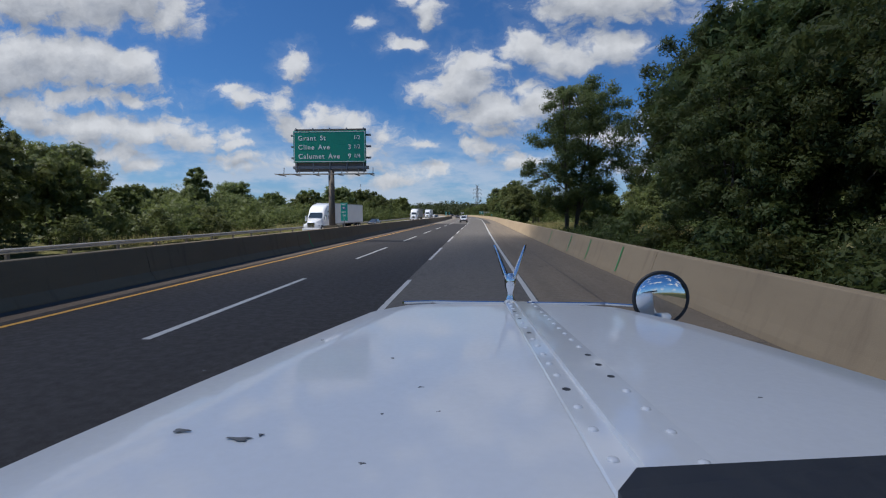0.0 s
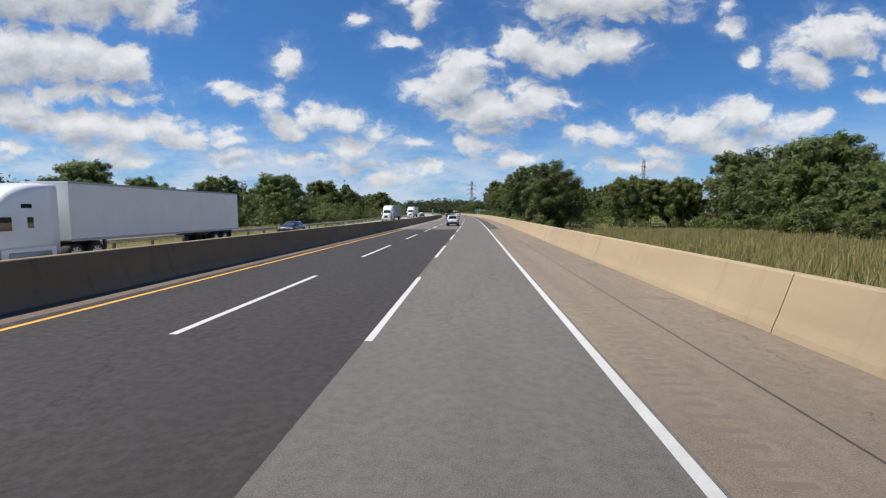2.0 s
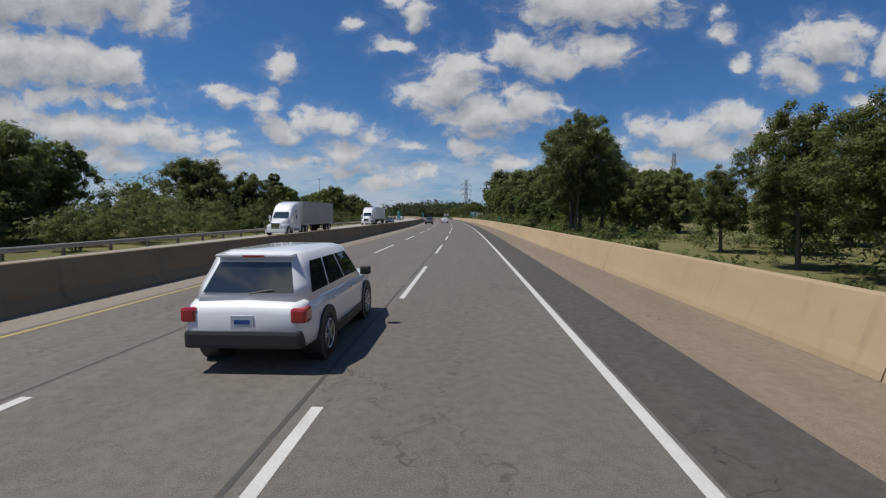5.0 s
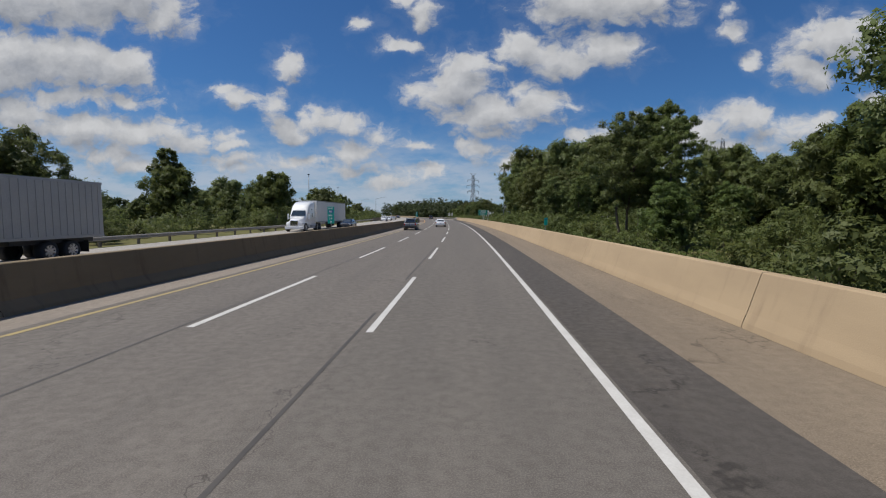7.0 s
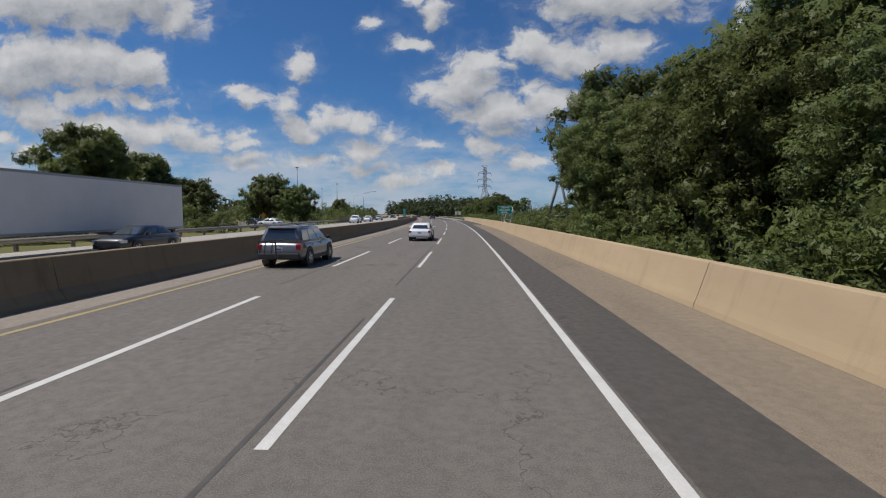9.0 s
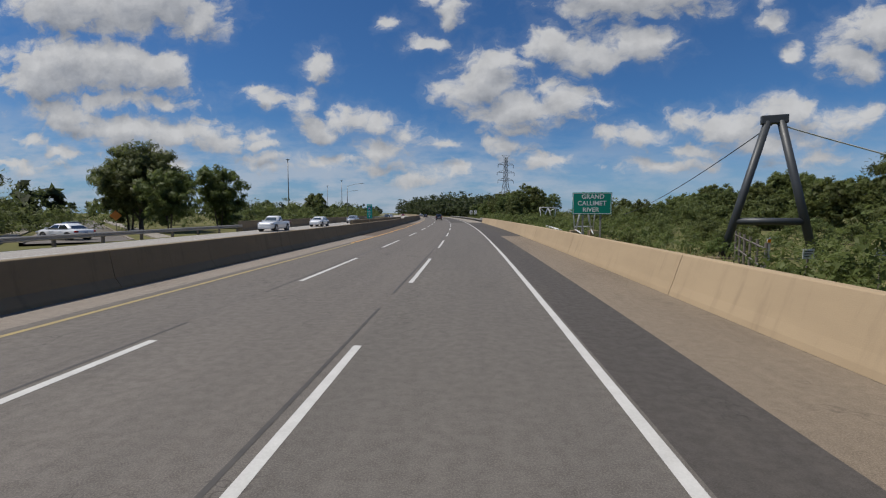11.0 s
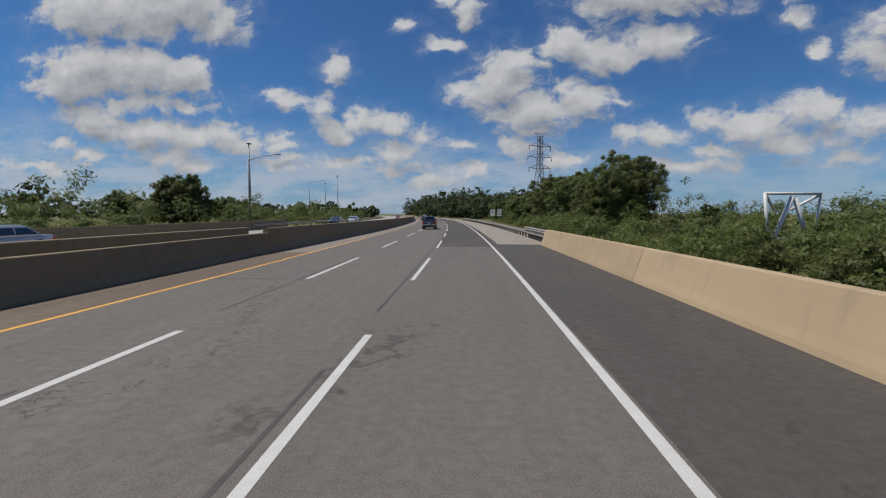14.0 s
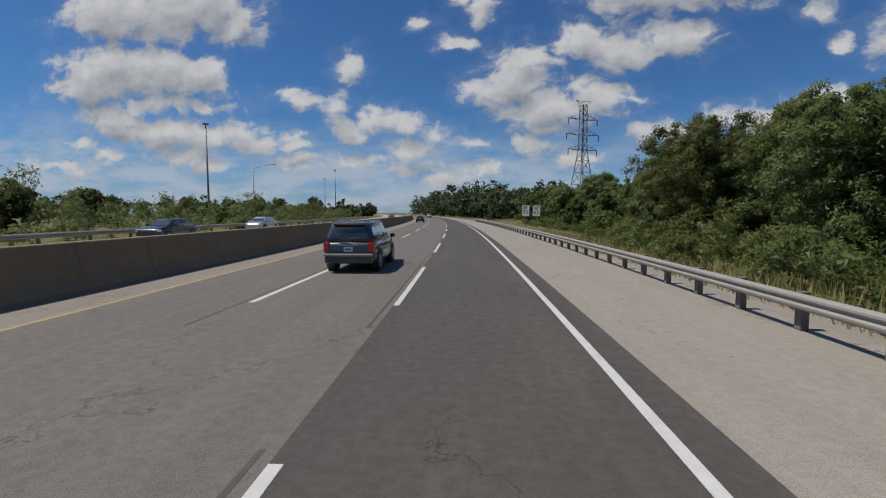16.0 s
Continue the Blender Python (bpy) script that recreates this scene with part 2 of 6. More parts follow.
def road_surface(name, color, other, dirt, track=0.25, patch=0.4, rough=0.85):
    """Pavement: u across, v along in metres; wheel tracks, stains drawn out along the road, stone grain, cracks."""
    m = bpy.data.materials.new(name)
    m.use_nodes = True
    n = Net(m.node_tree)
    p = m.node_tree.nodes["Principled BSDF"]
    co = n.add("ShaderNodeTexCoord").outputs["UV"]
    long = n.noise(n.vec("MULTIPLY", co, (1.4, 0.035, 1)), 1.0, 5.0, 0.6)
    broad = n.noise(n.vec("MULTIPLY", co, (0.5, 0.12, 1)), 1.0, 5.0, 0.65)
    grain = n.noise(co, 60.0, 3.0, 0.7)
    mid = n.noise(co, 6.0, 4.0, 0.7)
    c = n.mix(n.ramp(long, 0.35, 0.65, 0, patch), color, other)
    c = n.mix(n.ramp(broad, 0.45, 0.75, 0, track), c, dirt)
    c = n.mix(n.ramp(mid, 0.35, 0.7, 0.0, 0.5), c, tuple(x * 0.55 for x in color))
    blot = n.noise(n.vec("MULTIPLY", co, (1.1, 0.5, 1)), 1.0, 6.0, 0.7)
    c = n.mix(n.ramp(blot, 0.56, 0.74, 0.0, 0.55), c, tuple(x * 0.5 for x in color))
    c = n.mix(n.ramp(blot, 0.42, 0.28, 0.0, 0.4), c, tuple(min(1, x * 1.35) for x in color))
    c = n.mix(n.ramp(grain, 0.4, 0.68, 0.0, 0.6), c, tuple(min(1, x * 1.7) for x in color))
    crack = n.add("ShaderNodeTexVoronoi")
    crack.feature = "DISTANCE_TO_EDGE"
    n.put(crack.inputs["Vector"], n.vec("ADD", n.vec("MULTIPLY", co, (0.22, 0.11, 1)), n.vec("MULTIPLY", n.noise(co, 1.2, 4.0, 0.6, color=True), (0.5, 0.5, 0))))
    crack.inputs["Scale"].default_value = 1.0
    line = n.math("MULTIPLY", n.ramp(crack.outputs["Distance"], 0.006, 0.0), n.ramp(broad, 0.44, 0.55))
    c = n.mix(n.math("MULTIPLY", line, 0.7), c, tuple(x * 0.35 for x in color))
    n.put(p.inputs["Base Color"], c)
    n.put(p.inputs["Roughness"], n.ramp(mid, 0.3, 0.7, rough - 0.1, min(1, rough + 0.08)))
    p.inputs["Specular IOR Level"].default_value = 0.35
    b = n.add("ShaderNodeBump")
    b.inputs["Strength"].default_value, b.inputs["Distance"].default_value = 0.35, 0.01
    n.put(b.inputs["Height"], grain)
    n.put(p.inputs["Normal"], b.outputs[0])
    return m


def barrier_concrete(name, color, other, stain):
    """Cast concrete with run-down streaks and a dirty foot, in local metres."""
    m = bpy.data.materials.new(name)
    m.use_nodes = True
    n = Net(m.node_tree)
    p = m.node_tree.nodes["Principled BSDF"]
    co = n.add("ShaderNodeTexCoord").outputs["UV"]
    streak = n.noise(n.vec("MULTIPLY", co, (0.4, 2.2, 1)), 1.0, 5.0, 0.65)
    blot = n.noise(n.vec("MULTIPLY", co, (0.9, 0.25, 1)), 1.0, 6.0, 0.65)
    grain = n.noise(co, 45.0, 3.0, 0.65)
    c = n.mix(n.ramp(blot, 0.35, 0.7, 0, 0.8), color, other)
    c = n.mix(n.ramp(streak, 0.52, 0.75, 0, 0.55), c, stain)
    c = n.mix(n.ramp(grain, 0.3, 0.7, 0, 0.25), c, tuple(x * 0.7 for x in color))
    h = n.add("ShaderNodeHueSaturation")
    n.put(h.inputs["Value"], n.ramp(n.add("ShaderNodeObjectInfo").outputs["Random"], 0, 1, 0.93, 1.05, False))
    n.put(h.inputs["Color"], c)
    n.put(p.inputs["Base Color"], h.outputs[0])
    p.inputs["Roughness"].default_value = 0.9
    p.inputs["Specular IOR Level"].default_value = 0.3
    b = n.add("ShaderNodeBump")
    b.inputs["Strength"].default_value, b.inputs["Distance"].default_value = 0.4, 0.008
    n.put(b.inputs["Height"], grain)
    n.put(p.inputs["Normal"], b.outputs[0])
    return m


def glass(name, tint=(0.02, 0.025, 0.03), rough=0.03):
    m = bpy.data.materials.new(name)
    m.use_nodes = True
    p = m.node_tree.nodes["Principled BSDF"]
    p.inputs["Base Color"].default_value = (*tint, 1)
    p.inputs["Roughness"].default_value = rough
    p.inputs["Specular IOR Level"].default_value = 0.7
    p.inputs["Coat Weight"].default_value = 1.0
    p.inputs["Coat Roughness"].default_value = 0.02
    return m


def leaves(name, color, other, spray=0.0):
    """Leaf: thin, lets some light through, each one a little different; a spray breaks up into leaflets of that many metres."""
    m = bpy.data.materials.new(name)
    m.use_nodes = True
    n = Net(m.node_tree)
    p = m.node_tree.nodes["Principled BSDF"]
    out = m.node_tree.nodes["Material Output"]
    r = n.add("ShaderNodeNewGeometry").outputs["Random Per Island"]
    tree = n.add("ShaderNodeObjectInfo").outputs["Random"]
    c = n.mix(n.math("FRACT", n.math("MULTIPLY", r, 7.31)), color, other)
    h = n.add("ShaderNodeHueSaturation")
    n.put(h.inputs["Value"], n.math("MULTIPLY", n.ramp(r, 0, 1, 0.86, 1.14, False), n.ramp(tree, 0, 1, 0.82, 1.15, False)))
    n.put(h.inputs["Hue"], n.ramp(tree, 0, 1, 0.485, 0.515, False))
    n.put(h.inputs["Color"], c)
    n.put(p.inputs["Base Color"], h.outputs[0])
    p.inputs["Roughness"].default_value = 0.55
    p.inputs["Specular IOR Level"].default_value = 0.3
    t = n.add("ShaderNodeBsdfTranslucent")
    n.put(t.inputs[0], h.outputs[0])
    mixer = n.add("ShaderNodeMixShader")
    mixer.inputs[0].default_value = 0.5
    n.put(mixer.inputs[1], p.outputs[0])
    n.put(mixer.inputs[2], t.outputs[0])
    last = mixer.outputs[0]
    if spray:
        co = n.add("ShaderNodeTexCoord").outputs["Object"]
        cell = n.add("ShaderNodeTexVoronoi")
        n.put(cell.inputs["Vector"], n.vec("ADD", co, n.vec("MULTIPLY", n.noise(co, 0.8 / spray, 2.0, 0.6, color=True), (spray, spray, spray))))
        cell.inputs["Scale"].default_value = 1.0 / spray
        gap = n.add("ShaderNodeMixShader")
        n.put(gap.inputs[0], n.math("GREATER_THAN", cell.outputs["Distance"], 0.58))
        n.put(gap.inputs[1], last)
        n.put(gap.inputs[2], n.add("ShaderNodeBsdfTransparent").outputs[0])
        last = gap.outputs[0]
    n.put(out.inputs[0], last)
    return m


NEW_ASPHALT = road_surface("new_asphalt", (0.031, 0.027, 0.0245), (0.040, 0.035, 0.032), (0.053, 0.046, 0.041), 0.25, 0.5)
OLD_ROAD = road_surface("worn_pavement", (0.122, 0.108, 0.094), (0.095, 0.085, 0.075), (0.150, 0.134, 0.115), 0.5, 0.7)
LANE_OLD = road_surface("worn_lane", (0.114, 0.102, 0.089), (0.09, 0.081, 0.072), (0.142, 0.126, 0.107), 0.4, 0.6)
BROWN_ASPHALT = road_surface("shoulder_asphalt", (0.06, 0.053, 0.047), (0.078, 0.068, 0.06), (0.135, 0.112, 0.085), 0.35, 0.6)
TAN_SHOULDER = road_surface("shoulder_concrete", (0.185, 0.147, 0.106), (0.145, 0.114, 0.082), (0.09, 0.07, 0.052), 0.65, 0.75)
PALE_SHOULDER = road_surface("pale_concrete", (0.25, 0.222, 0.185), (0.21, 0.185, 0.152), (0.15, 0.128, 0.1), 0.5, 0.6)
OPPOSITE = road_surface("opposite_concrete", (0.285, 0.265, 0.238), (0.25, 0.23, 0.207), (0.2, 0.182, 0.163), 0.4, 0.5)
MEDIAN = road_surface("median_asphalt", (0.12, 0.11, 0.1), (0.16, 0.145, 0.125), (0.22, 0.19, 0.15), 0.5, 0.7)
GUTTER = road_surface("gutter_concrete", (0.21, 0.18, 0.15), (0.17, 0.145, 0.12), (0.11, 0.09, 0.072), 0.5, 0.7)
DIRTY_GUTTER = road_surface("dirty_gutter", (0.12, 0.09, 0.066), (0.085, 0.066, 0.05), (0.19, 0.15, 0.11), 0.5, 0.7)
WHITE_LINE = surface("white_line_paint", (0.62, 0.61, 0.575), 0.6, other=(0.36, 0.345, 0.32), scale=2.5, fine=30, amount=0.45, bump=0.2)
PALE_YELLOW = surface("worn_yellow_paint", (0.42, 0.31, 0.10), 0.65, other=(0.22, 0.185, 0.12), scale=2.0, fine=30, amount=0.6, bump=0.2)
YELLOW_LINE = surface("yellow_line_paint", (0.72, 0.35, 0.03), 0.6, other=(0.55, 0.30, 0.07), scale=2.0, fine=30, amount=0.5, bump=0.2)
SEAL = surface("joint_sealer", (0.03, 0.028, 0.026), 0.7, other=(0.09, 0.08, 0.07), scale=3.0, amount=0.5)
GROOVE = surface("worn_groove", (0.135, 0.108, 0.079), 0.9, other=(0.175, 0.14, 0.102), scale=3.0, amount=0.5)
TAN_CONCRETE = barrier_concrete("tan_barrier_concrete", (0.40, 0.30, 0.187), (0.345, 0.258, 0.162), (0.24, 0.176, 0.115))
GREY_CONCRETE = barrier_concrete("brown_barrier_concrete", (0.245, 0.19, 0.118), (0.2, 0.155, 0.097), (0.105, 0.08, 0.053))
RAIL_STEEL = surface("galvanised_steel", (0.36, 0.345, 0.315), 0.6, 0.3, other=(0.24, 0.215, 0.185), scale=2.0, fine=25, amount=0.5)
POST_STEEL = surface("weathered_post", (0.20, 0.175, 0.15), 0.75, 0.2, other=(0.10, 0.085, 0.07), scale=4.0, amount=0.5)
POLE_STEEL = surface("grey_steel", (0.27, 0.27, 0.27), 0.55, 0.5, other=(0.18, 0.18, 0.18), scale=1.5, amount=0.4)
LATTICE_STEEL = surface("lattice_steel", (0.24, 0.25, 0.26), 0.6, 0.3, other=(0.17, 0.17, 0.18), scale=1.0)


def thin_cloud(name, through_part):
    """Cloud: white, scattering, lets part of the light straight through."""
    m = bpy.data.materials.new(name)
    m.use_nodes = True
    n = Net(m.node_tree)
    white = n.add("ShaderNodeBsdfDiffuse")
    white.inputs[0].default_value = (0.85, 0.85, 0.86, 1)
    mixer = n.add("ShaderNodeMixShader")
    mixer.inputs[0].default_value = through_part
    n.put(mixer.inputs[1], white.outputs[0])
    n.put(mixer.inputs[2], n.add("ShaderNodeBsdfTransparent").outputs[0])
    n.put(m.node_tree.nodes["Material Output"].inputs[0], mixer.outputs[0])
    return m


# the part let through sets how far the added cloud dims the sun
SHADE_CLOUD = thin_cloud("shade_cloud_white", 0.52)
SIGN_GREEN = surface("green_sign_sheet", (0.0, 0.24, 0.16), 0.4, other=(0.0, 0.2, 0.135), scale=1.0, fine=8, amount=0.5)
SIGN_TEAL = surface("teal_marker_sheet", (0.0, 0.36, 0.29), 0.4, other=(0.0, 0.31, 0.25), scale=1.0, fine=8, amount=0.5)
SIGN_WHITE = surface("white_sign_sheet", (0.78, 0.78, 0.76), 0.45, other=(0.68, 0.68, 0.66), scale=1.0, fine=10)
SIGN_BLACK = surface("black_sign_ink", (0.015, 0.015, 0.016), 0.5)
SIGN_BLUE = surface("blue_sign_ink", (0.03, 0.09, 0.33), 0.5)
ALUMINIUM = surface("bare_aluminium", (0.42, 0.43, 0.44), 0.45, 0.7, other=(0.3, 0.3, 0.31), scale=2.0)
GREEN_SPRAY = surface("green_spray_paint", (0.03, 0.33, 0.07), 0.6, other=(0.05, 0.26, 0.08), scale=6.0)
BARK = surface("bark", (0.13, 0.105, 0.08), 0.9, other=(0.06, 0.05, 0.04), scale=3.0, fine=20, amount=0.6, bump=0.8, stretch=(3, 3, 0.6))
LEAF = leaves("leaf_green", (0.108, 0.134, 0.038), (0.140, 0.162, 0.050), 0.085)
LEAF_DARK = leaves("leaf_dark", (0.112, 0.140, 0.046), (0.146, 0.172, 0.058), 0.1)
LEAF_BRIGHT = leaves("leaf_bright", (0.095, 0.128, 0.034), (0.12, 0.15, 0.042), 0.075)
LEAF_FAR = leaves("leaf_far", (0.06, 0.085, 0.035), (0.08, 0.105, 0.042))
BLADE = leaves("grass_blade", (0.24, 0.225, 0.08), (0.42, 0.34, 0.16))
GRASS = surface("rough_grass", (0.06, 0.075, 0.024), 0.95, other=(0.19, 0.165, 0.08), scale=0.12, fine=5.0, amount=0.55, bump=0.8, spec=0.05)
RUBBER = surface("tyre_rubber", (0.022, 0.022, 0.023), 0.85, other=(0.04, 0.038, 0.036), scale=5)
PLASTIC = surface("black_plastic", (0.025, 0.025, 0.027), 0.55, other=(0.035, 0.035, 0.036), scale=5)
ALLOY = surface("alloy_wheel", (0.55, 0.55, 0.56), 0.3, 0.85, other=(0.42, 0.42, 0.42), scale=4)
CHROME = surface("chrome", (0.86, 0.87, 0.88), 0.08, 1.0, other=(0.74, 0.75, 0.77), scale=6, amount=0.4)
GLASS = glass("dark_car_glass")
GLASS_CLEAR = glass("windscreen_glass", (0.05, 0.06, 0.065))
RED_LENS = surface("red_lens", (0.42, 0.012, 0.01), 0.15, other=(0.3, 0.01, 0.01), scale=10, coat=1.0)
CLEAR_LENS = surface("headlamp_lens", (0.7, 0.7, 0.7), 0.1, 0.3, other=(0.45, 0.45, 0.46), scale=12, coat=1.0)
AMBER_LENS = surface("amber_lens", (0.7, 0.22, 0.01), 0.15, other=(0.6, 0.18, 0.01), scale=12, coat=1.0)
PLATE_WHITE = surface("plate_sheet", (0.6, 0.62, 0.66), 0.45, scale=8)


def car_paint(name, color, metal=0.0, rough=0.35):
    return surface(name, color, rough, metal, other=tuple(c * 0.9 for c in color), scale=1.2, fine=30, amount=0.4, coat=1.0)


PAINT_WHITE = car_paint("white_car_paint", (0.76, 0.77, 0.78))
PAINT_GREY = car_paint("grey_car_paint", (0.20, 0.20, 0.21), 0.5)
PAINT_NAVY = car_paint("dark_navy_paint", (0.028, 0.034, 0.045), 0.3)
PAINT_SILVER = car_paint("silver_car_paint", (0.45, 0.46, 0.47), 0.6)
PAINT_BLACK = car_paint("black_car_paint", (0.02, 0.021, 0.024), 0.2)
PAINT_RED = car_paint("dark_red_paint", (0.22, 0.02, 0.02))
TRUCK_WHITE = car_paint("truck_white_paint", (0.74, 0.745, 0.75), 0.0, 0.4)
BONNET_WHITE = surface("bonnet_paint", (0.72, 0.725, 0.73), 0.45, other=(0.6, 0.6, 0.595), scale=1.2, fine=60, amount=0.35, coat=0.5)
SMUDGE = surface("dirt_smudge", (0.09, 0.09, 0.09), 0.8, other=(0.2, 0.2, 0.2), scale=30, amount=0.6)
TRAILER_WHITE = surface("white_trailer_sheet", (0.72, 0.73, 0.73), 0.4, other=(0.6, 0.6, 0.59), scale=0.8, fine=12, amount=0.5)
TRAILER_GREY = surface("grey_container_sheet", (0.40, 0.40, 0.39), 0.5, 0.2, other=(0.31, 0.31, 0.30), scale=0.8, fine=12, amount=0.5)
BLACK_STEEL = surface("black_painted_steel", (0.03, 0.034, 0.038), 0.5, 0.1, other=(0.06, 0.065, 0.07), scale=1.5, amount=0.5)
WHITE_STEEL = surface("white_painted_steel", (0.68, 0.69, 0.68), 0.5, other=(0.5, 0.49, 0.46), scale=1.5, amount=0.5)


# ---------------------------------------------------------------- shapes
def mesh_of(name, bm, material, smooth=False):
    me = bpy.data.meshes.new(name)
    bm.to_mesh(me)
    bm.free()
    me.materials.append(material)
    if smooth:
        me.shade_smooth()
    return me


def part(name, bm, material, parent=None, label="", smooth=False):
    """One mesh object from a bmesh, under a thing or a part."""
    ob = new(name, mesh_of(name, bm, material, smooth))
    ob.parent = parent
    if label:
        ob["label"] = label
    return ob


def empty(name, label, category, group="", kind=""):
    ob = new(name)
    ob.empty_display_size = 0.3
    return tagged(ob, label, category, group, kind)


def box(bm, lo, hi, bevel=0.0, m=None):
    lo, hi = Vector(lo), Vector(hi)
    made = bmesh.ops.create_cube(bm, size=1.0, matrix=(m or Matrix()) @ Matrix.Translation((lo + hi) / 2) @ Matrix.Diagonal((*(hi - lo), 1)))
    if bevel:
        es = list({e for v in made["verts"] for e in v.link_edges})
        bmesh.ops.bevel(bm, geom=es, offset=bevel, segments=2, affect="EDGES", profile=0.6)
    return bm


def tube(bm, a, b, r0, r1=None, n=8, caps=True):
    """Tapered rod from a to b."""
    a, b = Vector(a), Vector(b)
    r1 = r0 if r1 is None else r1
    axis = b - a
    if axis.length < 1e-6:
        return bm
    q = axis.to_track_quat("Z", "Y").to_matrix().to_4x4()
    bmesh.ops.create_cone(bm, cap_ends=caps, cap_tris=False, segments=n, radius1=r0, radius2=r1, depth=axis.length,
                          matrix=Matrix.Translation((a + b) / 2) @ q)
    return bm


def loft(bm, rings, close_ends=True, closed=True):
    """Skin through rings of equal length."""
    vs = [[bm.verts.new(p) for p in ring] for ring in rings]
    k = len(vs[0])
    for a, b in zip(vs, vs[1:]):
        for i in range(k if closed else k - 1):
            j = (i + 1) % k
            bm.faces.new((a[i], a[j], b[j], b[i]))
    if close_ends:
        bm.faces.new(list(reversed(vs[0])))
        bm.faces.new(vs[-1])
    bmesh.ops.recalc_face_normals(bm, faces=bm.faces[:])
    return bm


def opposite_height(s):
    return float(np.interp(s, [-60, 100, 180, 240, 400], [-0.42, -0.38, 0.0, 0.15, 0.3]))


def median_shift(s):
    """How far the median barrier stands further out than at the start."""
    return float(np.interp(s, [-60, 200, 258, 341, 378, 900], [0.0, 0.0, -0.12, -1.05, -0.68, -0.68]))


def strip(name, profile, s0, s1, material, parent=None, step=4.0, gap=0.0, lift=False):
    """A band along the road from s0 to s1: profile of (d, z), with u across and v along in metres."""
    k = max(2, int((s1 - s0) / step) + 1)
    ss = np.linspace(s0 + gap, s1 - gap, k)
    verts, faces, uvs = [], [], []
    run = np.concatenate([[0], np.cumsum([math.dist(p, q) for p, q in zip(profile, profile[1:])])])
    for s in ss:
        for d, z in profile:
            verts.append(at(s, d + (median_shift(s) if -12.6 < d < -9.9 else 0.0), z + (opposite_height(s) if lift and d < -13.5 else 0.0)))
    w = len(profile)
    for i in range(k - 1):
        for j in range(w - 1):
            faces.append((i * w + j, (i + 1) * w + j, (i + 1) * w + j + 1, i * w + j + 1))
            a, b = profile[0][0] + run[j], profile[0][0] + run[j + 1]
            uvs += [(a, ss[i]), (a, ss[i + 1]), (b, ss[i + 1]), (b, ss[i])]
    if gap:
        faces += [tuple(range(w)), tuple(reversed(range((k - 1) * w, k * w)))]
        for s, seq in ((ss[0], range(w)), (ss[-1], reversed(range(w)))):
            uvs += [(profile[0][0] + run[j], s) for j in seq]
    me = bpy.data.meshes.new(name)
    me.from_pydata(verts, [], faces)
    layer = me.uv_layers.new(name="metres")
    layer.data.foreach_set("uv", np.array(uvs, np.float32).ravel())
    me.materials.append(material)
    bm = bmesh.new()
    bm.from_mesh(me)
    bmesh.ops.recalc_face_normals(bm, faces=bm.faces[:])
    if w == 2 and bm.faces[:] and bm.faces[:][0].normal.z < 0 and abs(profile[0][1] - profile[1][1]) < 0.1:
        bmesh.ops.reverse_faces(bm, faces=bm.faces[:])
    bm.to_mesh(me)
    bm.free()
    ob = new(name, me)
    ob.parent = parent
    return ob


def sweep(bm, pts, r, n=6):
    """One round bar along a row of points."""
    side = (pts[-1] - pts[0]).cross(Vector((0, 0, 1))).normalized()
    rings = []
    for i, p in enumerate(pts):
        along = (pts[min(i + 1, len(pts) - 1)] - pts[max(i - 1, 0)]).normalized()
        up = side.cross(along)
        rings.append([bm.verts.new(p + side * r * math.cos(k * 2 * math.pi / n) + up * r * math.sin(k * 2 * math.pi / n)) for k in range(n)])
    for u, w in zip(rings, rings[1:]):
        for k in range(n):
            bm.faces.new((u[k], u[(k + 1) % n], w[(k + 1) % n], w[k]))
    bm.faces.new(rings[0])
    bm.faces.new(rings[-1])
    bmesh.ops.recalc_face_normals(bm, faces=bm.faces[:])


def words(text, size, material, m, parent, name="lettering", bold=0.0, spacing=1.0):
    """Flat lettering, as a mesh, facing the local -y of m."""
    cu = bpy.data.curves.new(name, "FONT")
    cu.body, cu.size, cu.extrude, cu.offset = text, size, 0.004, bold
    cu.align_y, cu.space_character = "CENTER", spacing
    tmp = bpy.data.objects.new("tmp", cu)
    scene.collection.objects.link(tmp)
    bpy.context.view_layer.update()
    me = bpy.data.meshes.new_from_object(tmp.evaluated_get(bpy.context.evaluated_depsgraph_get()))
    bpy.data.objects.remove(tmp)
    me.materials.clear()
    me.materials.append(material)
    ob = new(name, me)
    ob.parent = parent
    ob.matrix_basis = m @ pose(0, 0, 0, 90, 0, 0)
    return ob


# ---------------------------------------------------------------- ground and roads
def structure(ob, label, category):
    return tagged(ob, label, category, kind="structure")


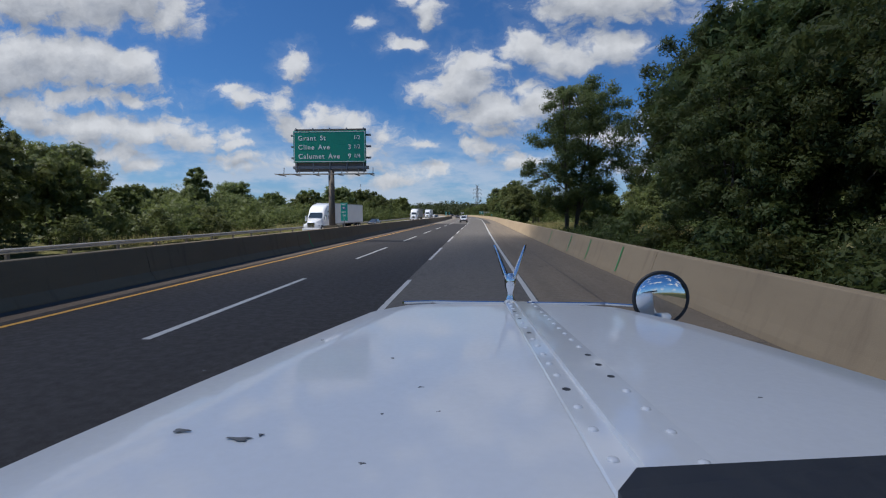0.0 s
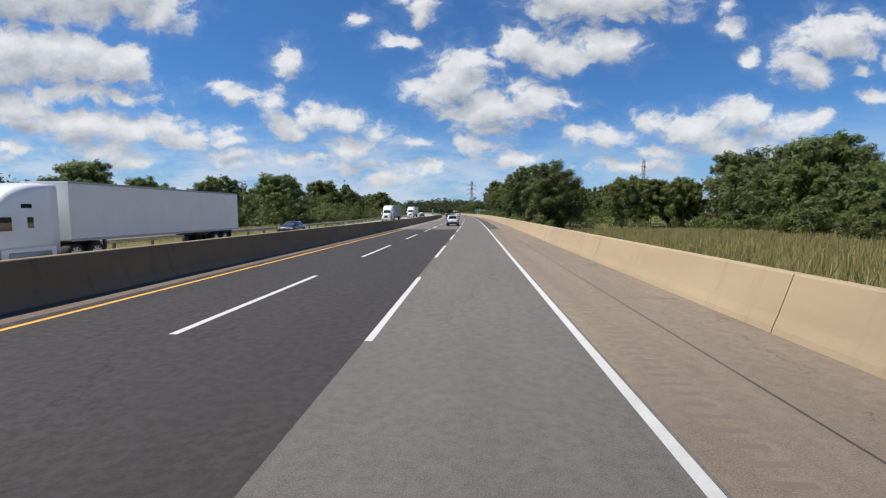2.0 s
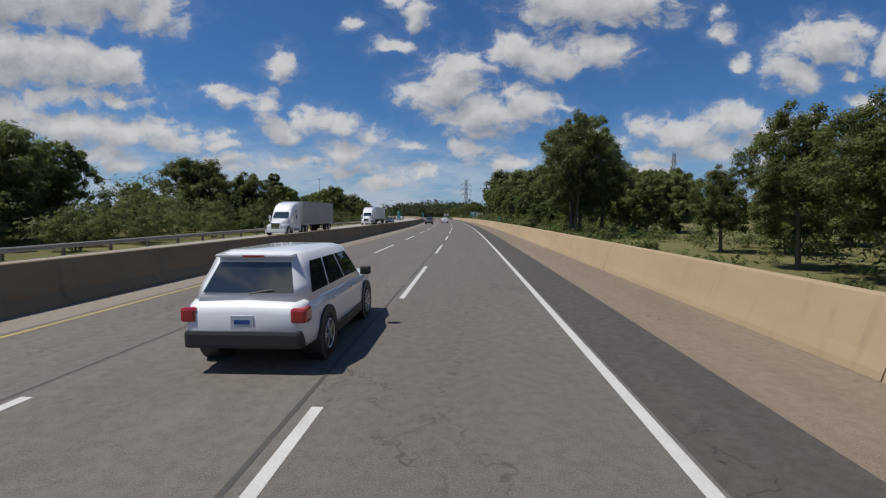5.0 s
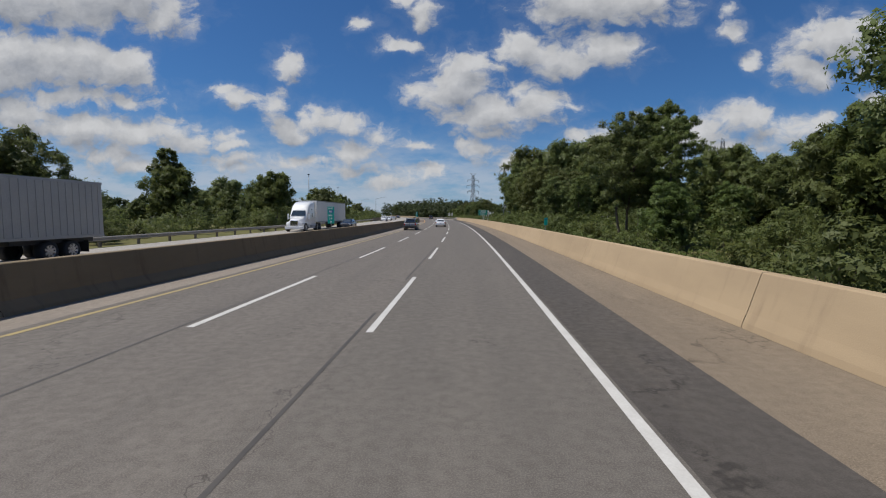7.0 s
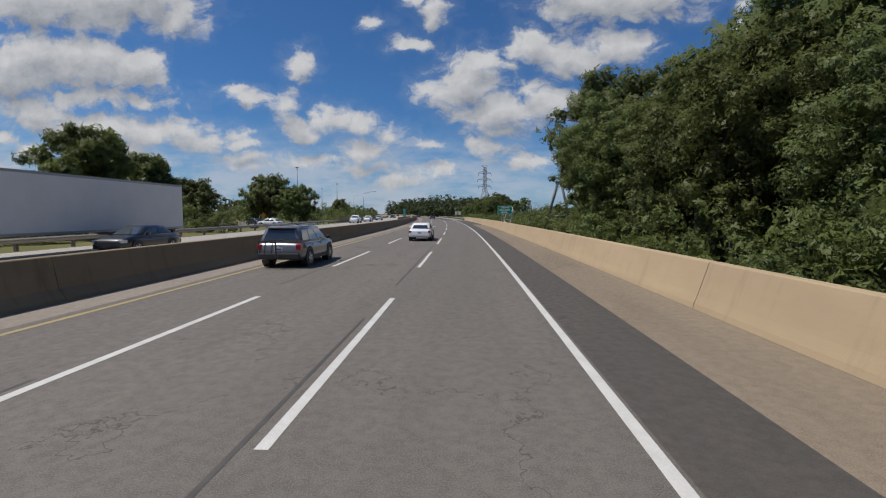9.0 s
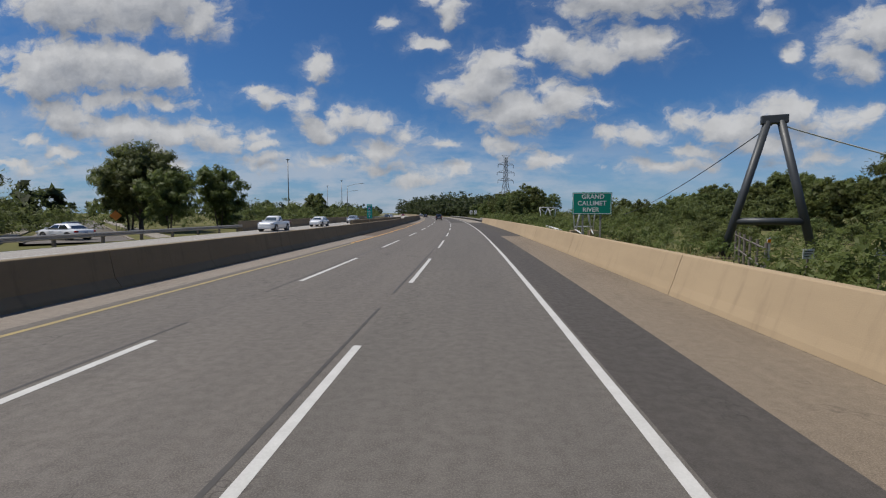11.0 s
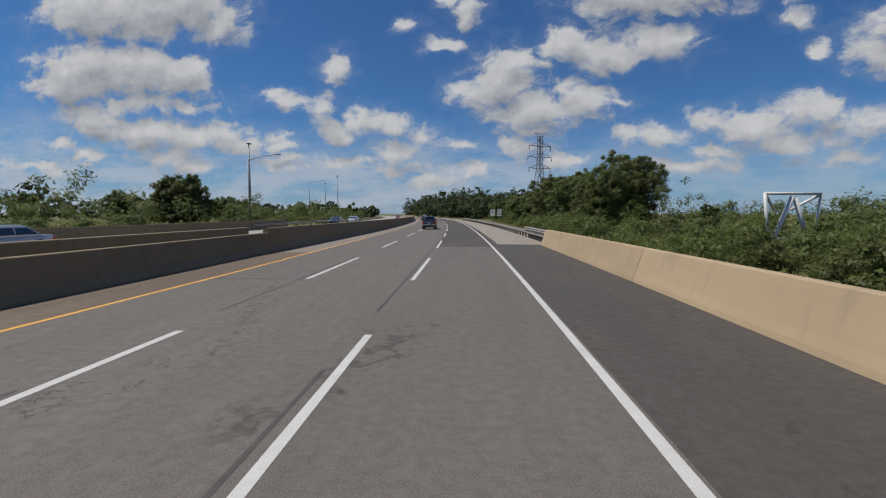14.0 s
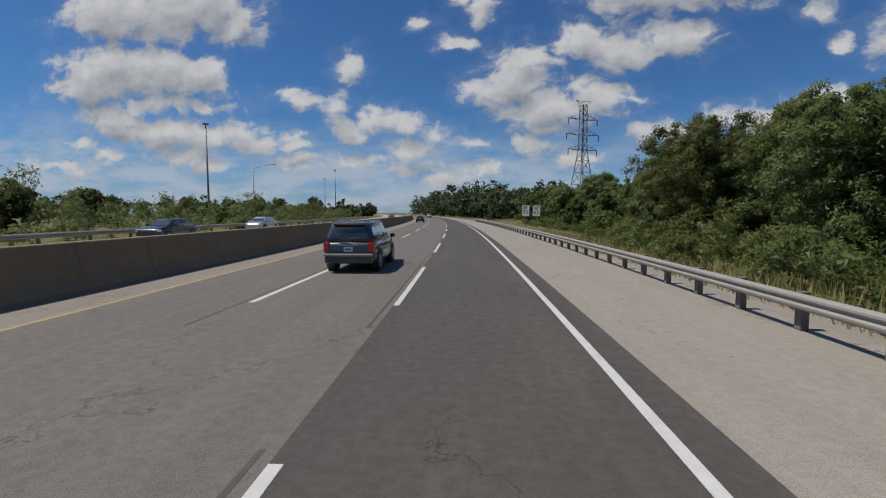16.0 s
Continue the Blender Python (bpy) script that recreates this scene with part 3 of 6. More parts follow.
def make_ground():
    xs = np.concatenate([[-2600, -1200, -600, -300], np.arange(-220, 140, 8.0), [200, 400, 900, 2600]])
    ys = np.concatenate([[-700, -300], np.arange(-120, 760, 10.0), [900, 1300, 2000, 3600]])
    # the land dips under the lower first stretch of the opposite road
    dip = {-36.0: 0.3, -28.0: 0.5, -20.0: 0.5, -12.0: 0.5}
    verts = [(x, y, -0.32 + (0.12 * noise.noise(Vector((x * 0.05, y * 0.05, 0))) if abs(x) < 400 else 0) - (dip.get(round(float(x), 1), 0.0) if y < 185 else 0.0)) for y in ys for x in xs]
    w = len(xs)
    faces = [(j * w + i, j * w + i + 1, (j + 1) * w + i + 1, (j + 1) * w + i) for j in range(len(ys) - 1) for i in range(w - 1)]
    me = bpy.data.meshes.new("ground")
    me.from_pydata([tuple(v) for v in verts], [], faces)
    me.materials.append(GRASS)
    me.shade_smooth()
    structure(new("ground", me), "flat rough grass land on both sides of the motorway", "ground")


make_ground()


def make_shade_cloud(s, d, length, width, height):
    """An unseen fair-weather cloud, added straight up the sun's way to shade a place on the road."""
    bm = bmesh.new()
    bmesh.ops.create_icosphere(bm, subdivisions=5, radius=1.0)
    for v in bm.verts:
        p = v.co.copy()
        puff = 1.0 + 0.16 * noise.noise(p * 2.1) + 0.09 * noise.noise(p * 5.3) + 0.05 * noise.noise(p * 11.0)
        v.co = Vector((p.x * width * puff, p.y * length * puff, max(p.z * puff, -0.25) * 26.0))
    cloud = part("cloud", bm, SHADE_CLOUD, smooth=True)
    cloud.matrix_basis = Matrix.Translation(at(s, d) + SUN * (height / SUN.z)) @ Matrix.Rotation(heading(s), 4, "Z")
    structure(cloud, "unseen white cloud added to shade the start of the motorway", "cloud")


# out of view; added to shade the first stretch of the drive
make_shade_cloud(-34.0, 15.0, 75.0, 31.0, 1100.0)
CHANGE, RIVER_A, END = 98.5, 290.8, 900.0
slab = empty("road", "three-lane motorway pavement of patched asphalt and worn concrete", "road", kind="structure")
strip("inner_lanes", [(-9.25, 0.0), (-1.9, 0.0)], -60, CHANGE, NEW_ASPHALT, slab)
strip("inner_lanes", [(-8.75, 0.0), (-1.9, 0.0)], CHANGE, END, OLD_ROAD, slab)
strip("inner_shoulder", [(-9.95, 0.0), (-9.25, 0.0)], -60, CHANGE, DIRTY_GUTTER, slab)
strip("inner_shoulder", [(-9.95, 0.0), (-8.75, 0.0)], CHANGE, RIVER_A, GUTTER, slab)
strip("inner_shoulder", [(-9.95, 0.0), (-8.75, 0.0)], RIVER_A, 344.0, DIRTY_GUTTER, slab)
strip("inner_shoulder", [(-9.95, 0.0), (-8.75, 0.0)], 344.0, END, GUTTER, slab)
strip("debris_line", [(-9.90, 0.05), (-9.72, 0.004)], -60, CHANGE, SEAL, slab)
strip("outer_lane", [(-1.9, 0.0), (1.95, 0.0)], -60, 348.8, LANE_OLD, slab)
strip("outer_lane", [(-1.9, 0.0), (1.95, 0.0)], 348.8, END, BROWN_ASPHALT, slab)
strip("shoulder", [(1.95, 0.0), (6.2, -0.03)], -60, 100.2, TAN_SHOULDER, slab)
strip("shoulder", [(1.95, 0.0), (3.35, -0.01)], 100.2, 351.5, BROWN_ASPHALT, slab)
strip("shoulder", [(3.35, -0.01), (6.2, -0.03)], 100.2, RIVER_A, TAN_SHOULDER, slab)
strip("shoulder", [(3.35, -0.01), (6.2, -0.03)], RIVER_A, 351.5, BROWN_ASPHALT, slab)
strip("shoulder", [(1.95, 0.0), (2.4, 0.0)], 351.5, END, BROWN_ASPHALT, slab)
strip("shoulder", [(2.4, 0.0), (6.8, -0.04), (9.5, -0.4)], 351.5, END, PALE_SHOULDER, slab)
strip("median", [(-13.2, 0.02), (-9.95, 0.0)], -60, END, MEDIAN, slab)
strip("verge", [(6.2, -0.03), (6.3, -0.12), (9.0, -0.35)], -60, 351.5, GRASS, slab)
opposite = empty("opposite_road", "pale concrete carriageway for oncoming traffic", "road", kind="structure")
strip("opposite_lanes", [(-24.6, -0.02), (-14.2, 0.02), (-13.2, 0.02)], -60, END, OPPOSITE, opposite, lift=True)
strip("opposite_verge", [(-31.0, -0.6), (-25.6, -0.05), (-24.6, -0.02)], -60, END, GRASS, opposite, lift=True)

# painted lines
lines = empty("lane_markings", "white and yellow painted lane lines, worn in places", "road marking", kind="structure")


def yellow_at(s):
    return float(np.interp(s, [-60, 60, 100, 160, 260, 330, 900], [-8.9, -8.8, -8.5, -8.4, -8.3, -8.85, -8.8]))


for s in np.arange(-60, 700, 20.0):
    a, b = yellow_at(s), yellow_at(s + 20)
    strip("yellow_line", [(a - 0.075, 0.004), (a + 0.075, 0.004)], s, s + 20, YELLOW_LINE if s < 90 or 275 < s < 345 else PALE_YELLOW, lines, 5.0)
strip("edge_line", [(1.75, 0.004), (1.90, 0.004)], -60, 700, WHITE_LINE, lines)
ends = [14.8 + 14.15 * k for k in range(-5, 7)] + [111.0, 125.4, 139.6, 154.0] + [168.2 + 14.4 * k for k in range(0, 30)]
for e in ends:
    strip("dash", [(-1.90, 0.004), (-1.76, 0.004)], e - 7.6, e, WHITE_LINE, lines, 2.0)
    strip("dash", [(-5.52, 0.004), (-5.36, 0.004)], e - 7.4, e + 0.1, WHITE_LINE, lines, 2.0)
    strip("dash", [(-17.0, 0.02), (-16.85, 0.02)], e - 3, e, WHITE_LINE, lines, 3.0, lift=True)
    strip("dash", [(-20.6, 0.005), (-20.45, 0.005)], e - 3, e, WHITE_LINE, lines, 3.0, lift=True)
strip("edge_line", [(-24.2, -0.012), (-24.05, -0.012)], -60, 700, WHITE_LINE, lines, lift=True)
# sealed joints beside the lines and across the slabs
for d in (-2.06, -5.66):
    for s in np.arange(CHANGE, 560, 23.0):
        strip("joint", [(d - 0.035, 0.003), (d + 0.03, 0.003)], s, s + random.uniform(14, 23), SEAL, slab, 4.0)
strip("joint", [(-9.9, 0.003), (-1.9, 0.003)], CHANGE - 0.05, CHANGE + 0.08, SEAL, slab, 1.0)
for s, d0, d1 in ((318.0, -9.0, 1.9), (333.5, -9.0, -5.5), (230.0, -9.0, 1.9), (276.5, -5.4, 1.9), (355.0, -9.5, -5.6), (290.7, 1.95, 6.1)):
    strip("joint", [(d0, 0.003), (d1, 0.003)], s, s + 0.09, SEAL, slab, 1.0)
for s in np.arange(-38, 98, 11.5):
    strip("joint", [(3.6, -0.004), (5.35, -0.02)], s, s + 0.025, SEAL, slab, 1.0)
strip("joint", [(3.56, -0.005), (3.585, -0.005)], -40, 100, SEAL, slab, 4.0)


def rumble_strip(s0, s1, d0, d1):
    """Rows of short grooves pressed into the shoulder."""
    bm = bmesh.new()
    for s in np.arange(s0, s1, 0.31):
        vs = [bm.verts.new(at(s + e, d, 0.001 - 0.006 * (d - 1.95))) for e, d in ((0.0, d0), (0.0, d1), (0.1, d1), (0.1, d0))]
        bm.faces.new(vs)
    tagged(part("rumble_strip", bm, GROOVE, slab), kind="stuff")


rumble_strip(-10.0, 99.0, 2.35, 2.72)

# ---------------------------------------------------------------- barriers
right_wall = empty("concrete_barrier", "tan concrete safety barrier along the outer shoulder", "barrier", kind="structure")
RIGHT = [(5.40, -0.02), (5.43, 0.10), (5.505, 0.30), (5.74, 1.06), (5.76, 1.08), (5.98, 1.08), (6.0, 1.06), (6.1, -0.1)]
for s in np.arange(-60, 348, 12.3):
    strip("wall_segment", RIGHT, s, min(s + 12.3, 351.0), TAN_CONCRETE, right_wall, 3.1, 0.012)
left_wall = empty("median_barrier", "brown concrete median barrier with a stained face", "barrier", kind="structure")
LEFT = [(-9.92, -0.01), (-9.945, 0.08), (-10.12, 0.32), (-10.26, 1.11), (-10.28, 1.13), (-10.52, 1.13), (-10.54, 1.11), (-10.9, 0.0)]
TALL = [(d, z * 1.23) for d, z in LEFT]
starts = [-60 + 12.3 * k for k in range(33)] + [344.0 + 12.3 * k for k in range(26)]
for s, e in zip(starts, starts[1:]):
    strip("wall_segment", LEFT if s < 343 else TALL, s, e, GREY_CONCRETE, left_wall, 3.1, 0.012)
second = empty("median_barrier", "second concrete median barrier over the river", "barrier", kind="structure")
for s in np.arange(294.5, 343, 12.3):
    strip("wall_segment", [(-11.1, 0.0), (-11.16, 0.3), (-11.24, 1.42), (-11.26, 1.44), (-11.5, 1.44), (-11.52, 1.42), (-11.7, 0.0)],
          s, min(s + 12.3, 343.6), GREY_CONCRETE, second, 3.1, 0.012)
far_wall = empty("concrete_barrier", "concrete barrier on the far edge of the opposite carriageway", "barrier", kind="structure")
for s in np.arange(297, 372, 12.3):
    strip("wall_segment", [(-24.7, -0.02), (-24.9, 0.3), (-25.0, 1.1), (-25.25, 1.1), (-25.4, -0.1)], s, s + 12.3, GREY_CONCRETE, far_wall, 3.1, 0.012, True)

WBEAM = [(0.0, -0.155), (0.02, -0.15), (0.075, -0.1), (0.08, -0.06), (0.02, -0.01), (0.02, 0.01), (0.08, 0.06), (0.075, 0.1), (0.02, 0.15), (0.0, 0.155)]


def guardrail(s0, s1, d, side, label, z=0.56, spacing=1.9, ground=0.0):
    """Steel beam rail with posts; side is +1 where traffic is on its right, -1 where on its left."""
    rail = empty("guardrail", label, "guardrail", kind="structure")
    for s in np.arange(s0, s1 - 0.1, 7.6):
        e = min(s + 7.6, s1)
        strip("beam", [(d + side * a, z + b) for a, b in WBEAM], s, e + 0.02, RAIL_STEEL, rail, 3.8, lift=True)
    bm = bmesh.new()
    box(bm, (-0.075, -0.09, -0.55), (0.075, 0.09, z + 0.17), 0.008)
    post = mesh_of("post", bm, POST_STEEL)
    bm = bmesh.new()
    box(bm, (-0.06, -0.07, z - 0.17), (0.06, 0.07, z + 0.15), 0.008)
    block = mesh_of("block", bm, POST_STEEL)
    for s in np.arange(s0 + 0.5, s1, spacing):
        for nm, me, off in (("post", post, -0.21), ("block", block, -0.07)):
            ob = new(nm, me)
            ob.parent = rail
            ob.matrix_basis = spot(s, d + side * off, ground + (opposite_height(s) if d < -13.5 else 0))
    return rail


guardrail(351.6, 480, 6.0, -1, "galvanised steel guardrail on weathered posts beyond the shoulder", ground=-0.02)
guardrail(351.2, 362, 5.93, -1, "second steel rail joining the guardrail to the barrier end", z=0.86, spacing=0.95)
guardrail(-50, 297, -24.85, 1, "galvanised steel guardrail beyond the opposite carriageway", spacing=3.8)
guardrail(372, 520, -24.85, 1, "galvanised steel guardrail beyond the opposite carriageway", spacing=3.8)


# ---------------------------------------------------------------- trees
def cards(centres, spread, count, size, rng, droop=0.0):
    """Leaves scattered round clump centres: vertices, faces and softened normals."""
    c = np.repeat(centres, count, axis=0)
    k = len(c)
    off = rng.normal(0, 1, (k, 3))
    off /= np.maximum(np.linalg.norm(off, axis=1, keepdims=True), 1e-6)
    core = np.where(np.arange(k) % 4 == 0, 1.0, 0.0)[:, None]
    out = off.copy()
    off *= (rng.random((k, 1)) ** 0.42) * np.repeat(spread, count)[:, None] * (1 - 0.3 * core)
    off[:, 2] *= 0.8
    p = c + off
    # leaves lie loosely round the outside of their clump
    up = np.array([0, 0, 0.35])
    n = out + up + rng.normal(0, 0.5, (k, 3))
    n /= np.maximum(np.linalg.norm(n, axis=1, keepdims=True), 1e-6)
    a = np.cross(n, rng.normal(0, 1, (k, 3)))
    a /= np.maximum(np.linalg.norm(a, axis=1, keepdims=True), 1e-6)
    b = np.cross(n, a)
    ln = 1.45 * size * rng.uniform(0.7, 1.3, (k, 1)) * (1 + 0.35 * core)
    a, b = a * ln, b * ln * rng.uniform(0.45, 0.7, (k, 1))
    a[:, 2] -= droop * ln[:, 0] * 0.5
    v = np.stack([p - a, p + a * 0.9 - b * 0.7, p + a * 0.3 + b * 1.1], axis=1).reshape(-1, 3)
    flat = np.cross(v[1::3] - v[0::3], v[2::3] - v[0::3])
    turn = (flat * (out + up)).sum(1) < 0
    tri = v.reshape(-1, 3, 3)
    tri[turn] = tri[turn][:, ::-1]
    soft = out * 0.8 + up * 1.2 + n * 0.45
    soft /= np.maximum(np.linalg.norm(soft, axis=1, keepdims=True), 1e-6)
    return tri.reshape(-1, 3), np.arange(k * 3).reshape(-1, 3), np.repeat(soft, 3, axis=0)


def leaf_mesh(name, v, f, material, normals=None):
    me = bpy.data.meshes.new(name)
    me.vertices.add(len(v))
    me.vertices.foreach_set("co", v.astype(np.float32).ravel())
    me.loops.add(f.size)
    me.loops.foreach_set("vertex_index", f.astype(np.int32).ravel())
    me.polygons.add(len(f))
    me.polygons.foreach_set("loop_start", np.arange(0, f.size, f.shape[1], dtype=np.int32))
    me.polygons.foreach_set("loop_total", np.full(len(f), f.shape[1], np.int32))
    me.update(calc_edges=True)
    if normals is not None:
        me.shade_smooth()
        me.normals_split_custom_set_from_vertices(normals.tolist())
    me.materials.append(material)
    return me


def make_tree(seed, height, width, trunk, base, material, leaf=0.2, clumps=110, per=60, stems=1, label="", lean=0.0):
    """Tapered trunk with limbs that fork into rounded lobes of leaf clumps; base is where the crown begins."""
    rng = np.random.default_rng(seed)
    tree = empty("tree", label, "tree", kind="")
    bm = bmesh.new()
    # lobes of the crown, fullest a little above its middle
    deep = height - base
    count = int(np.clip(5 + 1.1 * deep, 8, 15))
    lobes = []
    for i in range(count):
        u = 0.94 * (i + 0.5) / count
        full = math.sin(math.pi * min(0.16 + 0.74 * u, 1.0)) ** 0.75
        size = width * (0.16 + 0.09 * full) * rng.uniform(0.85, 1.2)
        out = max(width * 0.5 * full - size * 0.85, 0.0) * rng.uniform(0.6, 1.1)
        a = i * 2.4 + rng.uniform(-0.5, 0.5)
        z = base + size * 0.45 + (deep - size * 1.15) * u
        lobes.append((Vector((math.cos(a) * out + lean * z, math.sin(a) * out, z)), size))
    # stems, each feeding the lobes nearest to it
    feet = []
    for st in range(stems):
        ang = st * 6.28 / stems + rng.uniform(0, 1.5)
        p, r = Vector((0.22 * (stems > 1) * math.cos(ang), 0.22 * (stems > 1) * math.sin(ang), -0.4)), trunk / math.sqrt(stems)
        way = Vector((lean + 0.1 * (stems > 1) * math.cos(ang), 0.1 * (stems > 1) * math.sin(ang), 1.0)).normalized()
        line = [(p, r)]
        for i in range(6):
            q = p + way * (height * 0.86 / 6) + Vector((rng.normal(0, 0.006), rng.normal(0, 0.006), 0)) * height
            tube(bm, p, q, r, r * 0.78, 7, i == 0)
            p, r = q, r * 0.78
            line.append((p, r))
        feet.append(line)
    tips, sizes = [], []
    for i, (c, size) in enumerate(lobes):
        line = feet[i % stems]
        q, r = min(line, key=lambda n: abs(n[0].z - (c.z - size * 0.9)))
        mid = q.lerp(c, 0.5) + Vector((rng.normal(0, 0.06), rng.normal(0, 0.06), -0.05)) * size
        tube(bm, q, mid, r * 0.55, r * 0.38, 5, False)
        tube(bm, mid, c, r * 0.38, r * 0.2, 4, False)
        for j in range(max(6, clumps // count)):
            d = Vector(rng.normal(0, 1, 3))
            d.z = abs(d.z) * 0.9 - 0.35 if rng.random() < 0.75 else d.z
            d.normalize()
            tip = c + d * size * rng.uniform(0.62, 1.06)
            if j % 3 == 0:
                tube(bm, c, tip, r * 0.2, 0.012, 3, False)
            tips.append(np.array(tip))
            sizes.append(size * rng.uniform(0.24, 0.42))
        tips.append(np.array(c))
        sizes.append(size * 0.6)
    part("trunk", bm, BARK, tree)
    v, f, n = cards(np.array(tips), np.maximum(np.array(sizes), 0.28), per, leaf, rng, 0.15)
    crown = new("crown", leaf_mesh("crown", v, f, material, n))
    crown.parent = tree
    return tree


def make_bush(seed, height, width, material, leaf=0.13, clumps=34, per=75, label=""):
    """Low shrub: thin stems and a loose heap of leaf clumps."""
    rng = np.random.default_rng(seed)
    bush = empty("bush", label, "bush")
    bm = bmesh.new()
    tips, sizes = [], []
    for i in range(clumps):
        a, d = rng.uniform(0, 6.28), rng.random() ** 0.6 * width * 0.5
        h = height * (1 - (2 * d / width) ** 2 * 0.55) * rng.uniform(0.25, 1.0)
        tip = Vector((math.cos(a) * d, math.sin(a) * d, h))
        if i % 3 == 0:
            tube(bm, (tip.x * 0.2, tip.y * 0.2, -0.4), tip, 0.035, 0.01, 4, False)
        tips.append(np.array(tip))
        sizes.append(rng.uniform(0.16, 0.3) * height)
    part("stem", bm, BARK, bush)
    v, f, n = cards(np.array(tips), np.array(sizes), per, leaf, rng, 0.1)
    crown = new("crown", leaf_mesh("crown", v, f, material, n))
    crown.parent = bush
    return bush


NEAR = {
    "tall": make_tree(11, 11.5, 7.0, 0.22, 3.0, LEAF_DARK, 0.08, 200, 135, 2, "tall dark green roadside tree with a loose crown"),
    "broad": make_tree(12, 9.5, 7.4, 0.2, 2.0, LEAF, 0.08, 200, 135, 2, "broad green deciduous tree with a rounded crown"),
    "slim": make_tree(13, 10.0, 4.2, 0.13, 2.2, LEAF, 0.07, 150, 120, 1, "slim green roadside tree with an airy crown"),
    "dense": make_tree(14, 8.5, 6.2, 0.18, 0.8, LEAF_DARK, 0.08, 210, 135, 3, "dense dark green tree leafy down to the ground"),
    "young": make_tree(15, 6.0, 4.0, 0.09, 0.8, LEAF_BRIGHT, 0.08, 130, 120, 2, "young bright green tree beside the road"),
    "elm": make_tree(18, 9.6, 7.7, 0.22, 0.5, LEAF_DARK, 0.066, 340, 250, 1, "full round dark green tree leafy to the ground"),
    "cottonwood": make_tree(17, 13.6, 9.0, 0.3, 1.5, LEAF_DARK, 0.075, 330, 200, 2, "tall cottonwood tree with ragged airy dark foliage", 0.05),
}
FAR = {
    "broad": make_tree(31, 9.5, 8.2, 0.2, 1.8, LEAF, 0.25, 150, 34, 2, "broad green tree in the far tree line"),
    "dense": make_tree(32, 8.5, 7.2, 0.2, 0.6, LEAF_DARK, 0.25, 160, 34, 3, "dense dark green tree in the far tree line"),
    "young": make_tree(33, 6.0, 4.4, 0.11, 0.6, LEAF_BRIGHT, 0.2, 105, 40, 2, "young bright green tree in the far tree line"),
    "oak": make_tree(34, 12.5, 12.0, 0.34, 2.6, LEAF_DARK, 0.25, 210, 50, 1, "large spreading dark green tree with open limbs"),
    "slim": make_tree(35, 10.0, 4.8, 0.15, 1.6, LEAF_DARK, 0.22, 115, 44, 1, "slim dark green tree in the far tree line"),
}
BUSH = {
    "green": make_bush(21, 2.2, 3.4, LEAF, 0.1, 34, 50, "green wild bush behind the barrier"),
    "bright": make_bush(22, 1.7, 2.8, LEAF_BRIGHT, 0.095, 28, 50, "bright green weedy bush behind the barrier"),
    "dark": make_bush(23, 3.2, 4.2, LEAF_DARK, 0.12, 42, 55, "tall dark green shrub at the wood's edge"),
}
rng = random.Random(5)
GROUND = -0.33


def plant(kind, s, d, size=1.0, group="roadside trees"):
    if kind in ("green", "bright", "dark"):
        src = BUSH[kind]
    elif -14 < d < 24 and s < 400 and kind in NEAR:
        src = NEAR[kind]
    else:
        src = FAR.get(kind) or FAR["broad"]
    ob = copy_thing(src, spot(s, d, GROUND, rng.uniform(0, 360), size * rng.uniform(0.94, 1.06)))
    ob["group"] = group
    return ob


def wood(s0, s1, d0, d1, count, mix, lo, hi, group, gap=6.0):
    """Trees of mixed kinds spread over a stretch of land, kept apart from one another."""
    spots = []
    for i in range(count * 6):
        s, d = rng.uniform(s0, s1), rng.uniform(d0, d1)
        if abs((s - 284.8) + (d + 33) * 1.25) < 7 and d < -31:
            continue  # the side street stays clear
        if all((s - a) ** 2 + (d - b) ** 2 > gap for a, b in spots):
            spots.append((s, d))
            plant(rng.choice(mix), s, d, rng.uniform(lo, hi), group)
            if len(spots) == count:
                break


TREES = "wood beside the barrier"
UNDER = "undergrowth beside the barrier"
# near wood on the outer side, at the start
wood(6, 27, 10.5, 14.5, 9, ["tall", "dense", "cottonwood", "tall"], 0.9, 1.1, TREES)
wood(2, 30, 14.5, 26, 12, ["tall", "broad", "oak"], 0.95, 1.2, TREES)
wood(8, 30, 8.5, 10.5, 9, ["dark", "green"], 0.7, 1.0, UNDER, 3)
plant("cottonwood", 43.2, 9.3, 1.16)
wood(36, 47, 9.5, 13, 5, ["green", "dark"], 0.5, 0.8, UNDER, 3)
# open meadow, wood edge further back
wood(48, 118, 36, 50, 24, ["broad", "dense", "dense", "oak"], 0.74, 0.98, "wood behind the meadow")
wood(58, 112, 30, 35, 12, ["dark", "green", "bright"], 0.8, 1.2, "shrubs behind the meadow")
plant("elm", 97.8, 9.2, 0.97)
wood(92, 99, 7.6, 9.5, 3, ["green", "dark"], 0.5, 0.7, UNDER, 3)
wood(108, 146, 15, 24, 9, ["dense", "broad", "slim"], 0.6, 0.85, TREES)
wood(112, 148, 27, 36, 12, ["broad", "dense"], 0.85, 1.0, TREES, 12)
wood(168, 203, 24, 34, 14, ["broad", "dense"], 0.9, 1.08, TREES, 10)
wood(100, 150, 7.6, 10, 8, ["green", "bright"], 0.45, 0.7, UNDER, 3)
plant("cottonwood", 161.0, 13.4, 1.05)
plant("tall", 156.5, 11.8, 1.22)
plant("tall", 163.0, 17.0, 1.1)
plant("tall", 190.0, 13.0, 1.0)
plant("slim", 187.0, 15.5, 1.15)
plant("slim", 190.5, 16.0, 1.2)
plant("slim", 195.5, 16.5, 1.38)
